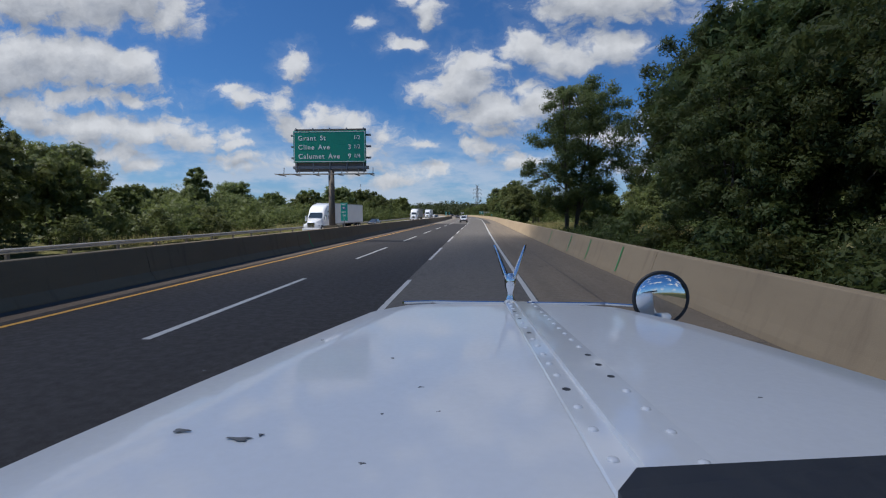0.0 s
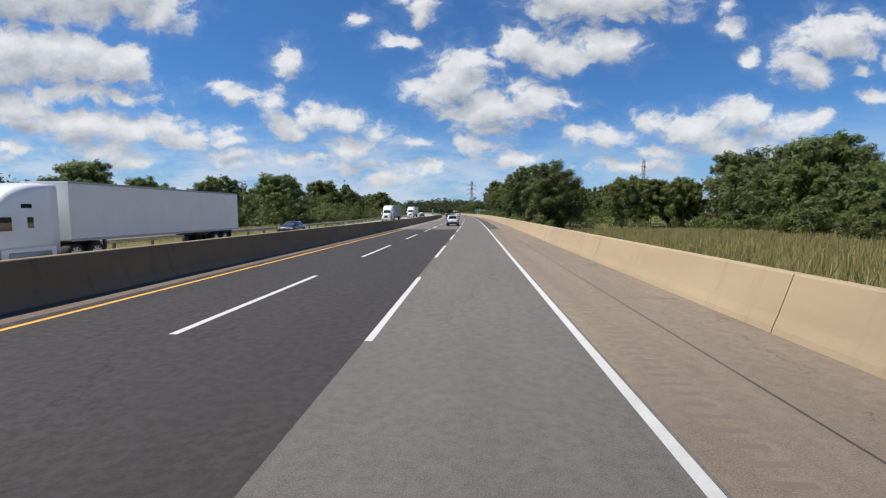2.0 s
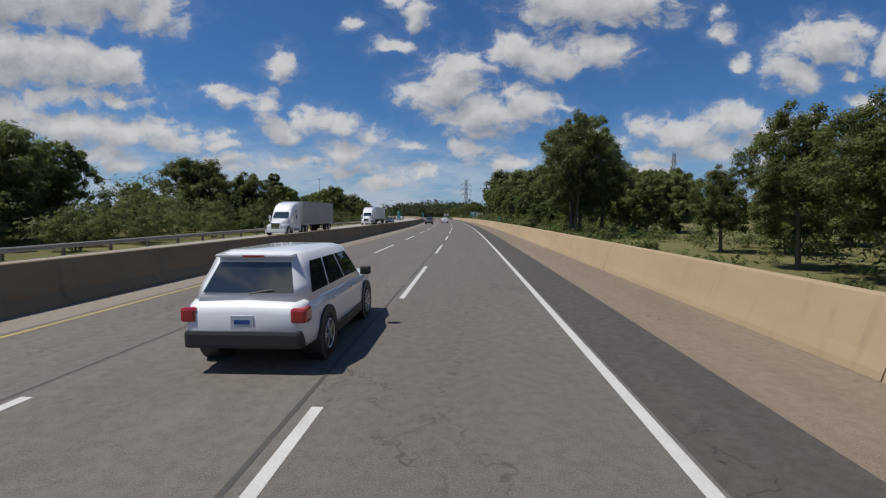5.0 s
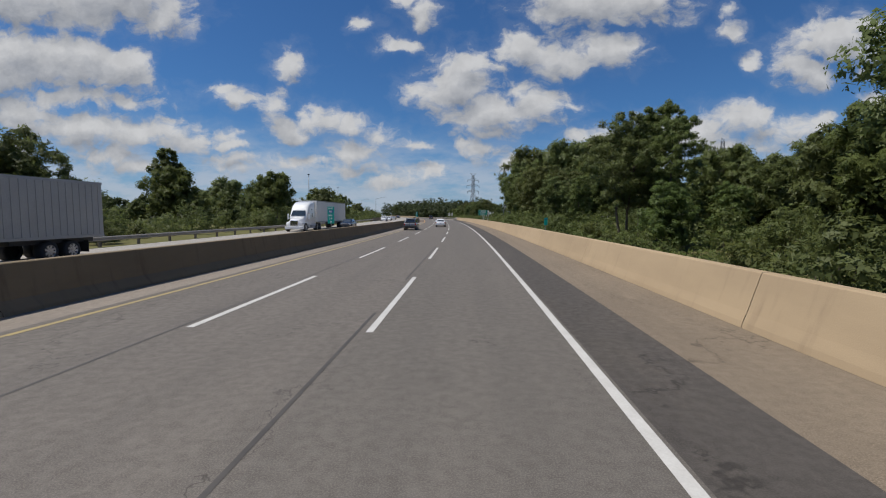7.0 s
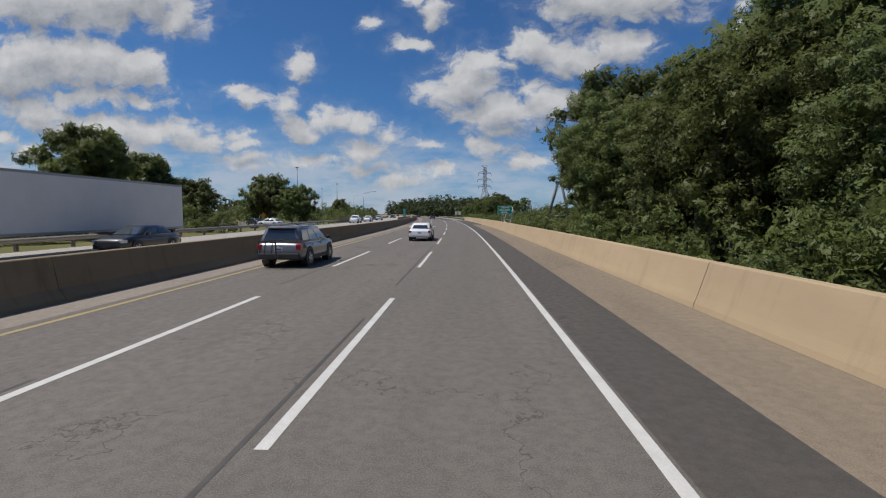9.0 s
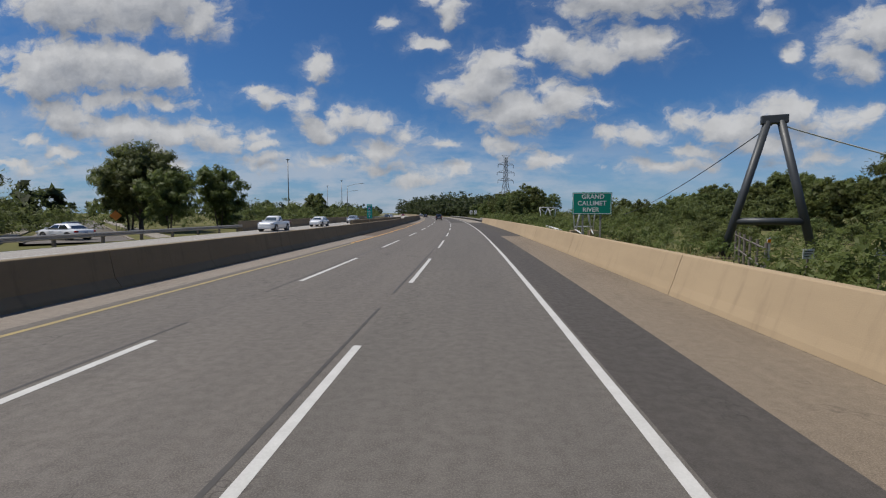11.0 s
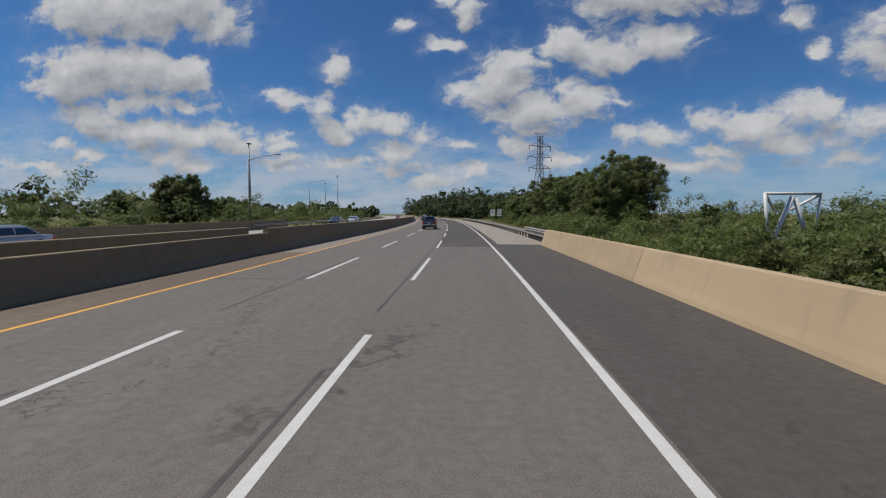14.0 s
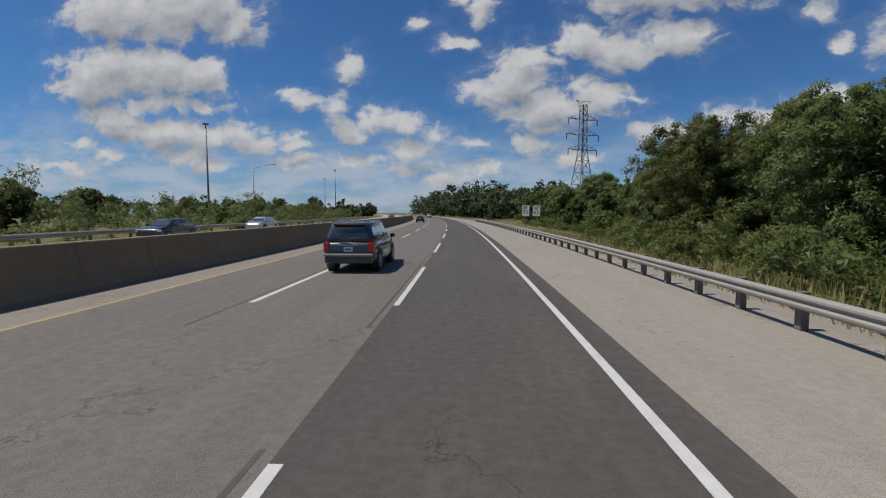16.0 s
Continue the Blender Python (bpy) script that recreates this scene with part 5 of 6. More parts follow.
def rack_suv():
    car = make_car("crossover_car", "grey crossover car with a folded bicycle rack at its rear", PAINT_GREY, 4.76, 1.89, 1.69, 1.05, 1.05, (-2.26, -1.95, 0.55, 1.35), 0.37, (-1.38, 1.4), rails=PAINT_SILVER, tail=0.45)
    bm = bmesh.new()
    tube(bm, (0, -2.3, 0.45), (0, -2.62, 0.45), 0.03, n=6)
    tube(bm, (0, -2.62, 0.45), (0, -2.66, 1.12), 0.028, n=6)
    for sx in (-0.28, 0.0, 0.28):
        tube(bm, (sx, -2.66, 1.1), (sx - 0.35, -2.75, 1.12), 0.02, n=6)
        tube(bm, (sx - 0.35, -2.75, 1.12), (sx - 0.4, -2.78, 0.62), 0.022, n=6)
    tube(bm, (-0.4, -2.66, 1.1), (0.32, -2.66, 1.1), 0.022, n=6)
    part("bicycle_rack", bm, BLACK_STEEL, car, "black folding bicycle rack")
    return car


def sedan(paint, label):
    return make_car("sedan", label, paint, 4.75, 1.82, 1.45, 0.95, 0.93, (-1.75, -1.05, 0.45, 1.3), 0.33, (-1.4, 1.38), kind="sedan", clad=False, tail=0.35)


def pickup():
    car = make_car("pickup_truck", "white single-cab pickup truck on the opposite carriageway", PAINT_WHITE, 5.2, 1.85, 1.68, 1.08, 1.05, (-0.55, -0.4, 0.45, 1.15), 0.36, (-1.55, 1.62), kind="pickup", clad=False)
    bm = bmesh.new()
    box(bm, (-0.78, -2.45, 1.0), (0.78, -0.62, 1.13), 0.02)
    part("bed_cover", bm, PLASTIC, car, "dark open load bed")
    return car


def make_semi(label, trailer_paint, fairing=True, ribs=0, length=16.2):
    """Road tractor and box trailer, facing +y; front bumper at y = 0."""
    t = empty("semi_truck", label, "truck", "trucks on the opposite carriageway")
    paint = TRUCK_WHITE
    # bonnet with the fenders flowing out of it
    bm = bmesh.new()
    rings = []
    for y, lo, up, z0, z1 in ((0.0, 0.7, 0.5, 0.6, 1.2), (-0.1, 1.0, 0.62, 0.52, 1.4), (-0.3, 1.14, 0.7, 0.5, 1.5), (-0.7, 1.2, 0.78, 0.5, 1.62), (-1.25, 1.22, 0.88, 0.52, 1.76), (-1.8, 1.22, 0.98, 0.55, 1.9)):
        zf = min(1.12, z1 - 0.3)
        half = [(lo, z0), (lo, zf - 0.12), (lo * 0.97, zf), (lo * 0.86 + up * 0.1, zf + 0.09), (up, zf + 0.2), (up * 0.94, z1 - 0.08), (up * 0.78, z1), (up * 0.4, z1 + 0.04)]
        rings.append([(x, y, z) for x, z in half] + [(-x, y, z) for x, z in reversed(half)])
    loft(bm, rings)
    part("bonnet", bm, paint, t, "", True)
    for sx in (-1, 1):
        bm = bmesh.new()
        arch(bm, sx * 1.13, -0.95, 0.52, 0.6, 0.19, 24)
        part("wheel_arch", bm, PLASTIC, t, "dark wheel arch")
        bm = bmesh.new()
        box(bm, (sx * 0.95 - 0.16, -0.36, 0.9), (sx * 0.95 + 0.17, -0.1, 1.1), 0.07)
        part("headlight", bm, CLEAR_LENS, t, "clear headlight", True)
    bm = bmesh.new()
    box(bm, (-0.5, -0.1, 0.72), (0.5, 0.02, 1.42), 0.05)
    grille = part("grille", bm, CHROME, t, "chrome grille")
    for i in range(7):
        bm = bmesh.new()
        box(bm, (-0.44, 0.018, 0.78 + i * 0.085), (0.44, 0.03, 0.81 + i * 0.085))
        part("slat", bm, PLASTIC, grille)
    bm = bmesh.new()
    box(bm, (-1.2, -0.3, 0.3), (1.2, 0.08, 0.66), 0.08)
    part("bumper", bm, paint, t, "white bumper")
    # cab and sleeper with raised roof
    bm = bmesh.new()
    rings = []
    top = 3.9 if fairing else 3.0
    for y, w, z1, r in ((-1.55, 1.08, 1.9, 0.12), (-1.85, 1.12, 2.28, 0.2), (-2.15, 1.14, 2.72, 0.3), (-2.4, 1.16, top - 0.72, 0.4), (-2.75, 1.18, top - 0.4, 0.42), (-3.2, 1.2, top - 0.17, 0.4), (-3.7, 1.21, top - 0.04, 0.36), (-4.3, 1.22, top + 0.02, 0.3), (-5.0, 1.22, top + 0.04, 0.26)):
        half = [(w, 0.6), (w, 1.2), (w, z1 - r)] + [(w - r + r * math.cos(k * math.pi / 8), z1 - r + r * math.sin(k * math.pi / 8)) for k in (1, 2, 3, 4)] + [(w * 0.35, z1 + 0.03)]
        rings.append([(x, y, z) for x, z in half] + [(-x, y, z) for x, z in reversed(half)])
    loft(bm, rings)
    cab = part("cab", bm, paint, t, "white sleeper cab", True)
    bm = bmesh.new()
    vs = [bm.verts.new(p) for p in ((-0.94, -1.6, 1.98), (0.94, -1.6, 1.98), (0.84, -2.11, 2.66), (-0.84, -2.11, 2.66))]
    bm.faces.new(vs)
    bmesh.ops.translate(bm, verts=bm.verts[:], vec=(0, 0.05, 0.06))
    part("windscreen", bm, GLASS, cab, "dark windscreen")
    for sx in (-1, 1):
        for nm, a, b, z0, z1 in (("side_window", -2.75, -2.02, 1.75, 2.35), ("sleeper_window", -3.75, -3.45, 1.85, 2.35), ("roof_window", -3.7, -3.2, 2.75, 2.95)):
            bm = bmesh.new()
            box(bm, (sx * 1.185 - 0.03, a, z0), (sx * 1.185 + 0.045, b, z1), 0.015)
            part(nm, bm, GLASS, cab, "dark glass")
        bm = bmesh.new()
        box(bm, (sx * 1.38 - 0.1, -1.9, 1.55), (sx * 1.38 + 0.1, -1.72, 2.3), 0.04)
        part("mirror", bm, paint, cab)
        bm = bmesh.new()
        tube(bm, (sx * 0.98, -4.5, 0.62), (sx * 0.98, -2.5, 0.62), 0.3, n=16)
        part("fuel_tank", bm, ALUMINIUM, t, "bare aluminium fuel tank", True)
        bm = bmesh.new()
        box(bm, (sx * 1.2 - 0.03, -4.8, 0.35), (sx * 1.2 + 0.03, -2.2, 0.95), 0.02)
        part("side_skirt", bm, paint, t)
        add_wheel(t, sx * 1.09, -0.95, 0.5, 0.3, sx, 8)
        for y in (-5.9, -7.2):
            add_wheel(t, sx * 0.95, y, 0.5, 0.5, sx, 8)
        for y in (-5.2 - length + 1.6, -5.2 - length + 2.9):
            add_wheel(t, sx * 0.95, y, 0.5, 0.5, sx, 8)
    bm = bmesh.new()
    box(bm, (-0.5, -8.2, 0.75), (0.5, -4.6, 1.0), 0.02)
    part("chassis", bm, PLASTIC, t, "dark chassis rails")
    bm = bmesh.new()
    tube(bm, (1.05, -5.15, 0.8), (1.05, -5.15, 3.6), 0.09, n=10)
    part("exhaust_stack", bm, CHROME, t, "", True)
    y0, y1 = -5.55, -5.55 - length
    bm = bmesh.new()
    box(bm, (-1.3, y1, 1.15), (1.3, y0, 4.1), 0.025)
    tr = part("trailer_box", bm, trailer_paint, t, "long box trailer")
    for nm, z in (("top_rail", 4.06), ("bottom_rail", 1.17)):
        for sx in (-1, 1):
            bm = bmesh.new()
            box(bm, (sx * 1.305 - 0.02, y1, z - 0.07), (sx * 1.305 + 0.02, y0, z + 0.06), 0.006)
            part(nm, bm, ALUMINIUM, tr)
    for i in range(ribs):
        y = y0 + (y1 - y0) * (i + 0.5) / ribs
        for sx in (-1, 1):
            bm = bmesh.new()
            box(bm, (sx * 1.3 - 0.025, y - 0.1, 1.25), (sx * 1.3 + 0.025, y + 0.1, 3.98), 0.012)
            part("rib", bm, trailer_paint, tr)
    bm = bmesh.new()
    box(bm, (-0.9, y1 + 0.3, 0.85), (0.9, y1 + 5.0, 1.15), 0.03)
    part("bogie_frame", bm, PLASTIC, t, "dark axle frame")
    for sx in (-1, 1):
        bm = bmesh.new()
        box(bm, (sx * 0.7 - 0.06, y0 - 2.8, 0.35), (sx * 0.7 + 0.06, y0 - 2.65, 1.15), 0.01)
        part("landing_leg", bm, POST_STEEL, t)
        bm = bmesh.new()
        box(bm, (sx * 0.85 - 0.3, y1 + 0.9, 0.3), (sx * 0.85 + 0.3, y1 + 0.93, 0.95), 0.004)
        part("mud_flap", bm, PLASTIC, t)
    return t


crossover().matrix_basis = spot(112 + 2.27, -3.2)
rack_suv().matrix_basis = spot(217.6 + 2.35, -7.4)
big_suv().matrix_basis = spot(382.2 + 2.5, -4.4)
far_car = crossover()
far_car.matrix_basis = spot(560, -3.6)
far_car["label"] = "white crossover car far ahead in the middle lane"
sedan(PAINT_BLACK, "dark car far ahead in the inner lane").matrix_basis = spot(470, -7.4)
sedan(PAINT_WHITE, "white car far ahead in the middle lane").matrix_basis = spot(238.0, -3.4)
make_semi("white sleeper-cab truck with a plain white box trailer", TRAILER_WHITE).matrix_basis = spot(58.0, -21.4, opposite_height(58.0), 180)
semi = make_semi("white sleeper-cab truck with a grey ribbed container trailer", TRAILER_GREY, ribs=34, length=13.8)
semi.matrix_basis = spot(157.6, -21.9, opposite_height(157.6), 180)
bm = bmesh.new()
box(bm, (1.33, -10.4, 3.05), (1.335, -7.6, 3.65), 0.0)
part("logo_bar", bm, SIGN_BLUE, semi, "dark blue logo panel")
make_semi("white sleeper-cab truck with a white box trailer", TRAILER_WHITE).matrix_basis = spot(209.5, -21.4, opposite_height(209.5), 180)
sedan(PAINT_BLACK, "black car on the opposite carriageway").matrix_basis = spot(95.0, -21.6, opposite_height(95.0), 180)
sedan(PAINT_BLACK, "dark car in the inner lane of the opposite carriageway").matrix_basis = spot(224.0, -17.8, opposite_height(224.0), 180)
pickup().matrix_basis = spot(297.5, -21.4, opposite_height(297.5), 180)
sedan(PAINT_WHITE, "white car on the opposite carriageway").matrix_basis = spot(314.5, -21.4, opposite_height(314.5), 180)
sedan(PAINT_SILVER, "silver car on the opposite carriageway").matrix_basis = spot(338.0, -21.4, opposite_height(338.0), 180)
sedan(PAINT_BLACK, "dark car on the opposite carriageway").matrix_basis = spot(398.0, -21.4, opposite_height(398.0), 180)
sedan(PAINT_SILVER, "silver car on the opposite carriageway").matrix_basis = spot(414.0, -21.4, opposite_height(414.0), 180)
sedan(PAINT_RED, "dark red car on the opposite carriageway").matrix_basis = spot(520.0, -17.8, opposite_height(520.0), 180)


# ---------------------------------------------------------------- signs, poles, structures
def make_billboard():
    """Guide sign on a single post with a walkway, in the median."""
    s = empty("guide_sign", "large green guide sign on a steel post in the median", "road sign")
    s.matrix_basis = spot(35.2, -11.15, 0.0, 0.0, 1.04)
    bm = bmesh.new()
    tube(bm, (0, 0.35, 0.0), (0, 0.35, 5.6), 0.24, 0.22, 20)
    part("post", bm, POST_STEEL, s, "dark round steel post", True)
    bm = bmesh.new()
    box(bm, (-0.55, -0.1, 0.0), (0.55, 0.8, 1.2), 0.03)
    part("pedestal", bm, GREY_CONCRETE, s, "concrete pedestal")
    bm = bmesh.new()
    box(bm, (-2.8, 0.0, 5.97), (2.8, 0.06, 8.33), 0.02)
    panel = part("panel", bm, SIGN_GREEN, s, "green sign panel with a white border")
    for nm, lo, hi in (("border", (-2.74, -0.006, 8.24), (2.74, 0.0, 8.28)), ("border", (-2.74, -0.006, 6.02), (2.74, 0.0, 6.06)),
                       ("border", (-2.74, -0.006, 6.06), (-2.70, 0.0, 8.24)), ("border", (2.70, -0.006, 6.06), (2.74, 0.0, 8.24))):
        bm = bmesh.new()
        box(bm, lo, hi)
        part(nm, bm, SIGN_WHITE, panel)
    for row, (place, miles) in enumerate((("Grant St", "1/2"), ("Cline Ave", "3 1/2"), ("Calumet Ave", "9 1/4"))):
        z = 7.78 - row * 0.68
        x = -2.42
        for word in place.split():
            ob = words(word, 0.5, SIGN_WHITE, pose(x, -0.004, z), panel, bold=0.009, spacing=1.2)
            x += max(v.co.x for v in ob.data.vertices) + 0.3
        whole, _, part_mile = miles.rpartition(" ")
        words(part_mile, 0.4, SIGN_WHITE, pose(1.86, -0.004, z + 0.02), panel, bold=0.005)
        if whole:
            words(whole, 0.5, SIGN_WHITE, pose(1.42, -0.004, z), panel, bold=0.009)
    bm = bmesh.new()
    box(bm, (-2.75, 0.16, 5.3), (2.75, 0.30, 8.5), 0.02)
    part("backing", bm, POST_STEEL, s, "old billboard face behind the panel")
    for z in (6.35, 7.2, 8.05):
        bm = bmesh.new()
        box(bm, (-3.1, 0.3, z - 0.07), (3.1, 0.42, z + 0.07), 0.01)
        part("crossbeam", bm, POLE_STEEL, s)
    for x in (-2.6, -1.3, 0, 1.3, 2.6):
        bm = bmesh.new()
        box(bm, (x - 0.04, 0.06, 5.2), (x + 0.04, 0.16, 8.55), 0.005)
        part("upright", bm, POLE_STEEL, s)
    bm = bmesh.new()
    box(bm, (-2.9, 0.1, 5.5), (2.9, 0.6, 5.72), 0.02)
    part("main_beam", bm, POLE_STEEL, s)
    bm = bmesh.new()
    for y in (-1.0, -0.75, -0.5):
        box(bm, (-3.9, y, 5.02), (3.55, y + 0.16, 5.06))
    part("walkway", bm, RAIL_STEEL, s, "steel grating walkway")
    for x in (-3.6, -2.4, -0.9, 0.9, 2.2, 3.3):
        bm = bmesh.new()
        tube(bm, (x, -1.0, 5.0), (x, 0.4, 5.0), 0.04, n=6)
        tube(bm, (x, 0.0, 5.0), (x, 0.1, 5.6), 0.03, n=6)
        part("bracket", bm, POLE_STEEL, s)


def make_marker(s, d, top, low, label, lines=2, width=0.62, figures=()):
    """Tall teal mile marker on a post."""
    m = empty("mile_marker", label, "road sign", "mile markers")
    m.matrix_basis = spot(s, d, 0.0)
    bm = bmesh.new()
    box(bm, (-0.03, 0.03, -0.3), (0.03, 0.08, low + 0.3), 0.004)
    part("post", bm, RAIL_STEEL, m)
    bm = bmesh.new()
    box(bm, (-width / 2, 0.0, low), (width / 2, 0.03, top), 0.012)
    panel = part("panel", bm, SIGN_TEAL, m, "teal reflective panel")
    h = top - low
    if figures:
        bm = bmesh.new()
        z = top - h * 0.3
        loft(bm, [[(a, y, z + b) for a, b in ((-0.2, 0.13), (0.2, 0.13), (0.21, -0.02), (0.13, -0.12), (0.0, -0.17), (-0.13, -0.12), (-0.21, -0.02))] for y in (-0.003, 0.002)])
        part("route_shield", bm, SIGN_BLUE, panel, "blue route shield")
    for text, size, x, u in figures:
        words(text, size, SIGN_WHITE, pose(x, -0.006, top - h * u), panel, bold=0.004)
    for i in range(0 if figures else (3 if lines > 1 else 1)):
        z = top - h * (0.2 + 0.29 * i)
        bm = bmesh.new()
        w = width * (0.3, 0.22, 0.15)[i]
        box(bm, (-w, -0.006, z - h * 0.06), (w, -0.001, z + h * 0.06), 0.002)
        part("text_bar", bm, SIGN_WHITE if i else SIGN_BLUE, panel)


def make_river_sign():
    s = empty("river_sign", "green sign naming the river on a steel post", "road sign")
    s.matrix_basis = spot(277.0, 8.0, -0.2, -8)
    for x in (-0.55, 0.55):
        bm = bmesh.new()
        box(bm, (x - 0.05, 0.05, -0.4), (x + 0.05, 0.12, 3.75), 0.005)
        part("post", bm, RAIL_STEEL, s)
    bm = bmesh.new()
    tube(bm, (-0.55, 0.09, 1.6), (-0.3, 0.9, -0.1), 0.05, n=8)
    part("brace", bm, WHITE_STEEL, s)
    bm = bmesh.new()
    box(bm, (-1.22, 0.0, 2.3), (1.22, 0.04, 3.72), 0.02)
    panel = part("panel", bm, SIGN_GREEN, s, "green sign panel")
    for lo, hi in (((-1.18, -0.005, 3.65), (1.18, 0.0, 3.68)), ((-1.18, -0.005, 2.34), (1.18, 0.0, 2.37)), ((-1.18, -0.005, 2.37), (-1.15, 0.0, 3.65)), ((1.15, -0.005, 2.37), (1.18, 0.0, 3.65))):
        bm = bmesh.new()
        box(bm, lo, hi)
        part("border", bm, SIGN_WHITE, panel)
    for i, (w, x) in enumerate((("GRAND", -0.66), ("CALUMET", -0.9), ("RIVER", -0.58))):
        words(w, 0.4, SIGN_WHITE, pose(x, -0.004, 3.43 - 0.42 * i), panel, bold=0.006)


def make_speed_sign(s, d, rows, label):
    m = empty("speed_sign", label, "road sign", "speed limit signs")
    m.matrix_basis = spot(s, d, 0.05, -18)
    bm = bmesh.new()
    box(bm, (-0.05, 0.03, -0.6), (0.05, 0.11, 3.3), 0.005)
    part("post", bm, POST_STEEL, m)
    bm = bmesh.new()
    box(bm, (-0.62, 0.0, 1.55), (0.62, 0.03, 3.35), 0.02)
    panel = part("panel", bm, SIGN_WHITE, m, "white sign panel with black figures")
    for text, size, x, z in rows:
        words(text, size, SIGN_BLACK, pose(x, -0.004, z), panel, bold=0.008)
    for lo, hi in (((-0.58, -0.005, 3.28), (0.58, 0.0, 3.31)), ((-0.58, -0.005, 1.59), (0.58, 0.0, 1.62)), ((-0.58, -0.005, 1.62), (-0.55, 0.0, 3.28)), ((0.55, -0.005, 1.62), (0.58, 0.0, 3.28))):
        bm = bmesh.new()
        box(bm, lo, hi)
        part("border", bm, SIGN_BLACK, panel)


def make_lamp(s, d, height, arm, label, base=-0.3, r=0.1):
    """Street lamp: tapered pole, with a curved arm or a ring of floodlights."""
    m = empty("street_lamp", label, "street lamp", "street lamps")
    m.matrix_basis = spot(s, d, base)
    bm = bmesh.new()
    tube(bm, (0, 0, 0), (0, 0, height), r * 1.4, r * 0.7, 10)
    part("pole", bm, POLE_STEEL, m, smooth=True)
    if arm:
        bm = bmesh.new()
        pts = [Vector((arm * i / 6, 0, height - 0.1 + 0.9 * math.sin(i / 4))) for i in range(7)]
        sweep(bm, pts, 0.055, 8)
        last = pts[-1]
        part("arm", bm, POLE_STEEL, m, smooth=True)
        bm = bmesh.new()
        box(bm, (last.x, -0.14, last.z - 0.09), (last.x + 0.6, 0.14, last.z + 0.07), 0.03)
        part("lamp_head", bm, ALUMINIUM, m)
    else:
        for i in range(6):
            a = i * math.pi / 3
            bm = bmesh.new()
            box(bm, (math.cos(a) * 0.8 - 0.3, math.sin(a) * 0.8 - 0.3, height - 0.5), (math.cos(a) * 0.8 + 0.3, math.sin(a) * 0.8 + 0.3, height), 0.05)
            part("lamp_head", bm, ALUMINIUM, m)
        bm = bmesh.new()
        tube(bm, (0, 0, height - 0.1), (0, 0, height + 0.05), 0.8, 0.8, 12)
        part("ring", bm, POLE_STEEL, m)


def make_pylon(s, d, height, label, turn=0.0):
    """Lattice power pylon with three pairs of arms and a flared head."""
    m = empty("power_pylon", label, "pylon", "power pylons")
    m.matrix_basis = spot(s, d, -0.5, turn)

    def half(z):
        u = z / height
        return 3.4 * (1 - u / 0.62) + 0.85 * min(u / 0.62, 1) if u < 0.62 else 0.85 - 0.15 * (u - 0.62) / 0.38

    k = 11
    zs = [height * (1 - (1 - i / k) ** 1.25) for i in range(k + 1)]
    for sx in (-1, 1):
        for sy in (-1, 1):
            bm = bmesh.new()
            for a, b in zip(zs, zs[1:]):
                tube(bm, (sx * half(a), sy * half(a), a), (sx * half(b), sy * half(b), b), 0.13, n=5, caps=False)
            part("leg", bm, LATTICE_STEEL, m)
    for sx, sy in ((1, 0), (-1, 0), (0, 1), (0, -1)):
        bm = bmesh.new()
        for a, b in zip(zs, zs[1:]):
            ha, hb = half(a), half(b)
            for w in (-1, 1):
                p = (sx * ha if sx else w * ha, sy * ha if sy else w * ha, a)
                q = (sx * hb if sx else -w * hb, sy * hb if sy else -w * hb, b)
                tube(bm, p, q, 0.06, n=4, caps=False)
            tube(bm, (sx * hb if sx else -hb, sy * hb if sy else -hb, b), (sx * hb if sx else hb, sy * hb if sy else hb, b), 0.06, n=4, caps=False)
        part("bracing", bm, LATTICE_STEEL, m)
    for z, reach in ((0.62, 5.0), (0.75, 5.6), (0.88, 5.0)):
        for sx in (-1, 1):
            bm = bmesh.new()
            h = z * height
            for sy in (-1, 1):
                tube(bm, (sx * 0.8, sy * 0.8, h), (sx * reach, 0, h + 0.2), 0.08, n=4, caps=False)
                tube(bm, (sx * 0.8, sy * 0.8, h + 1.6), (sx * reach, 0, h + 0.25), 0.06, n=4, caps=False)
            for u in (0.35, 0.65):
                tube(bm, (sx * (0.8 + (reach - 0.8) * u), 0.8 * (1 - u), h + 0.1), (sx * (0.8 + (reach - 0.8) * u), 0.8 * (1 - u), h + 1.6 * (1 - u) + 0.2), 0.05, n=4, caps=False)
            arm = part("crossarm", bm, LATTICE_STEEL, m)
            bm = bmesh.new()
            tube(bm, (sx * reach, 0, h + 0.1), (sx * reach, 0, h - 1.5), 0.12, n=6)
            part("insulator", bm, PLASTIC, arm)
    for sx in (-1, 1):
        bm = bmesh.new()
        tube(bm, (sx * 0.7, 0.7, height), (sx * 2.6, 0, height + 1.3), 0.07, n=4)
        tube(bm, (sx * 0.7, -0.7, height), (sx * 2.6, 0, height + 1.3), 0.07, n=4)
        tube(bm, (0, 0, height + 1.1), (sx * 2.6, 0, height + 1.3), 0.06, n=4)
        part("horn", bm, LATTICE_STEEL, m)


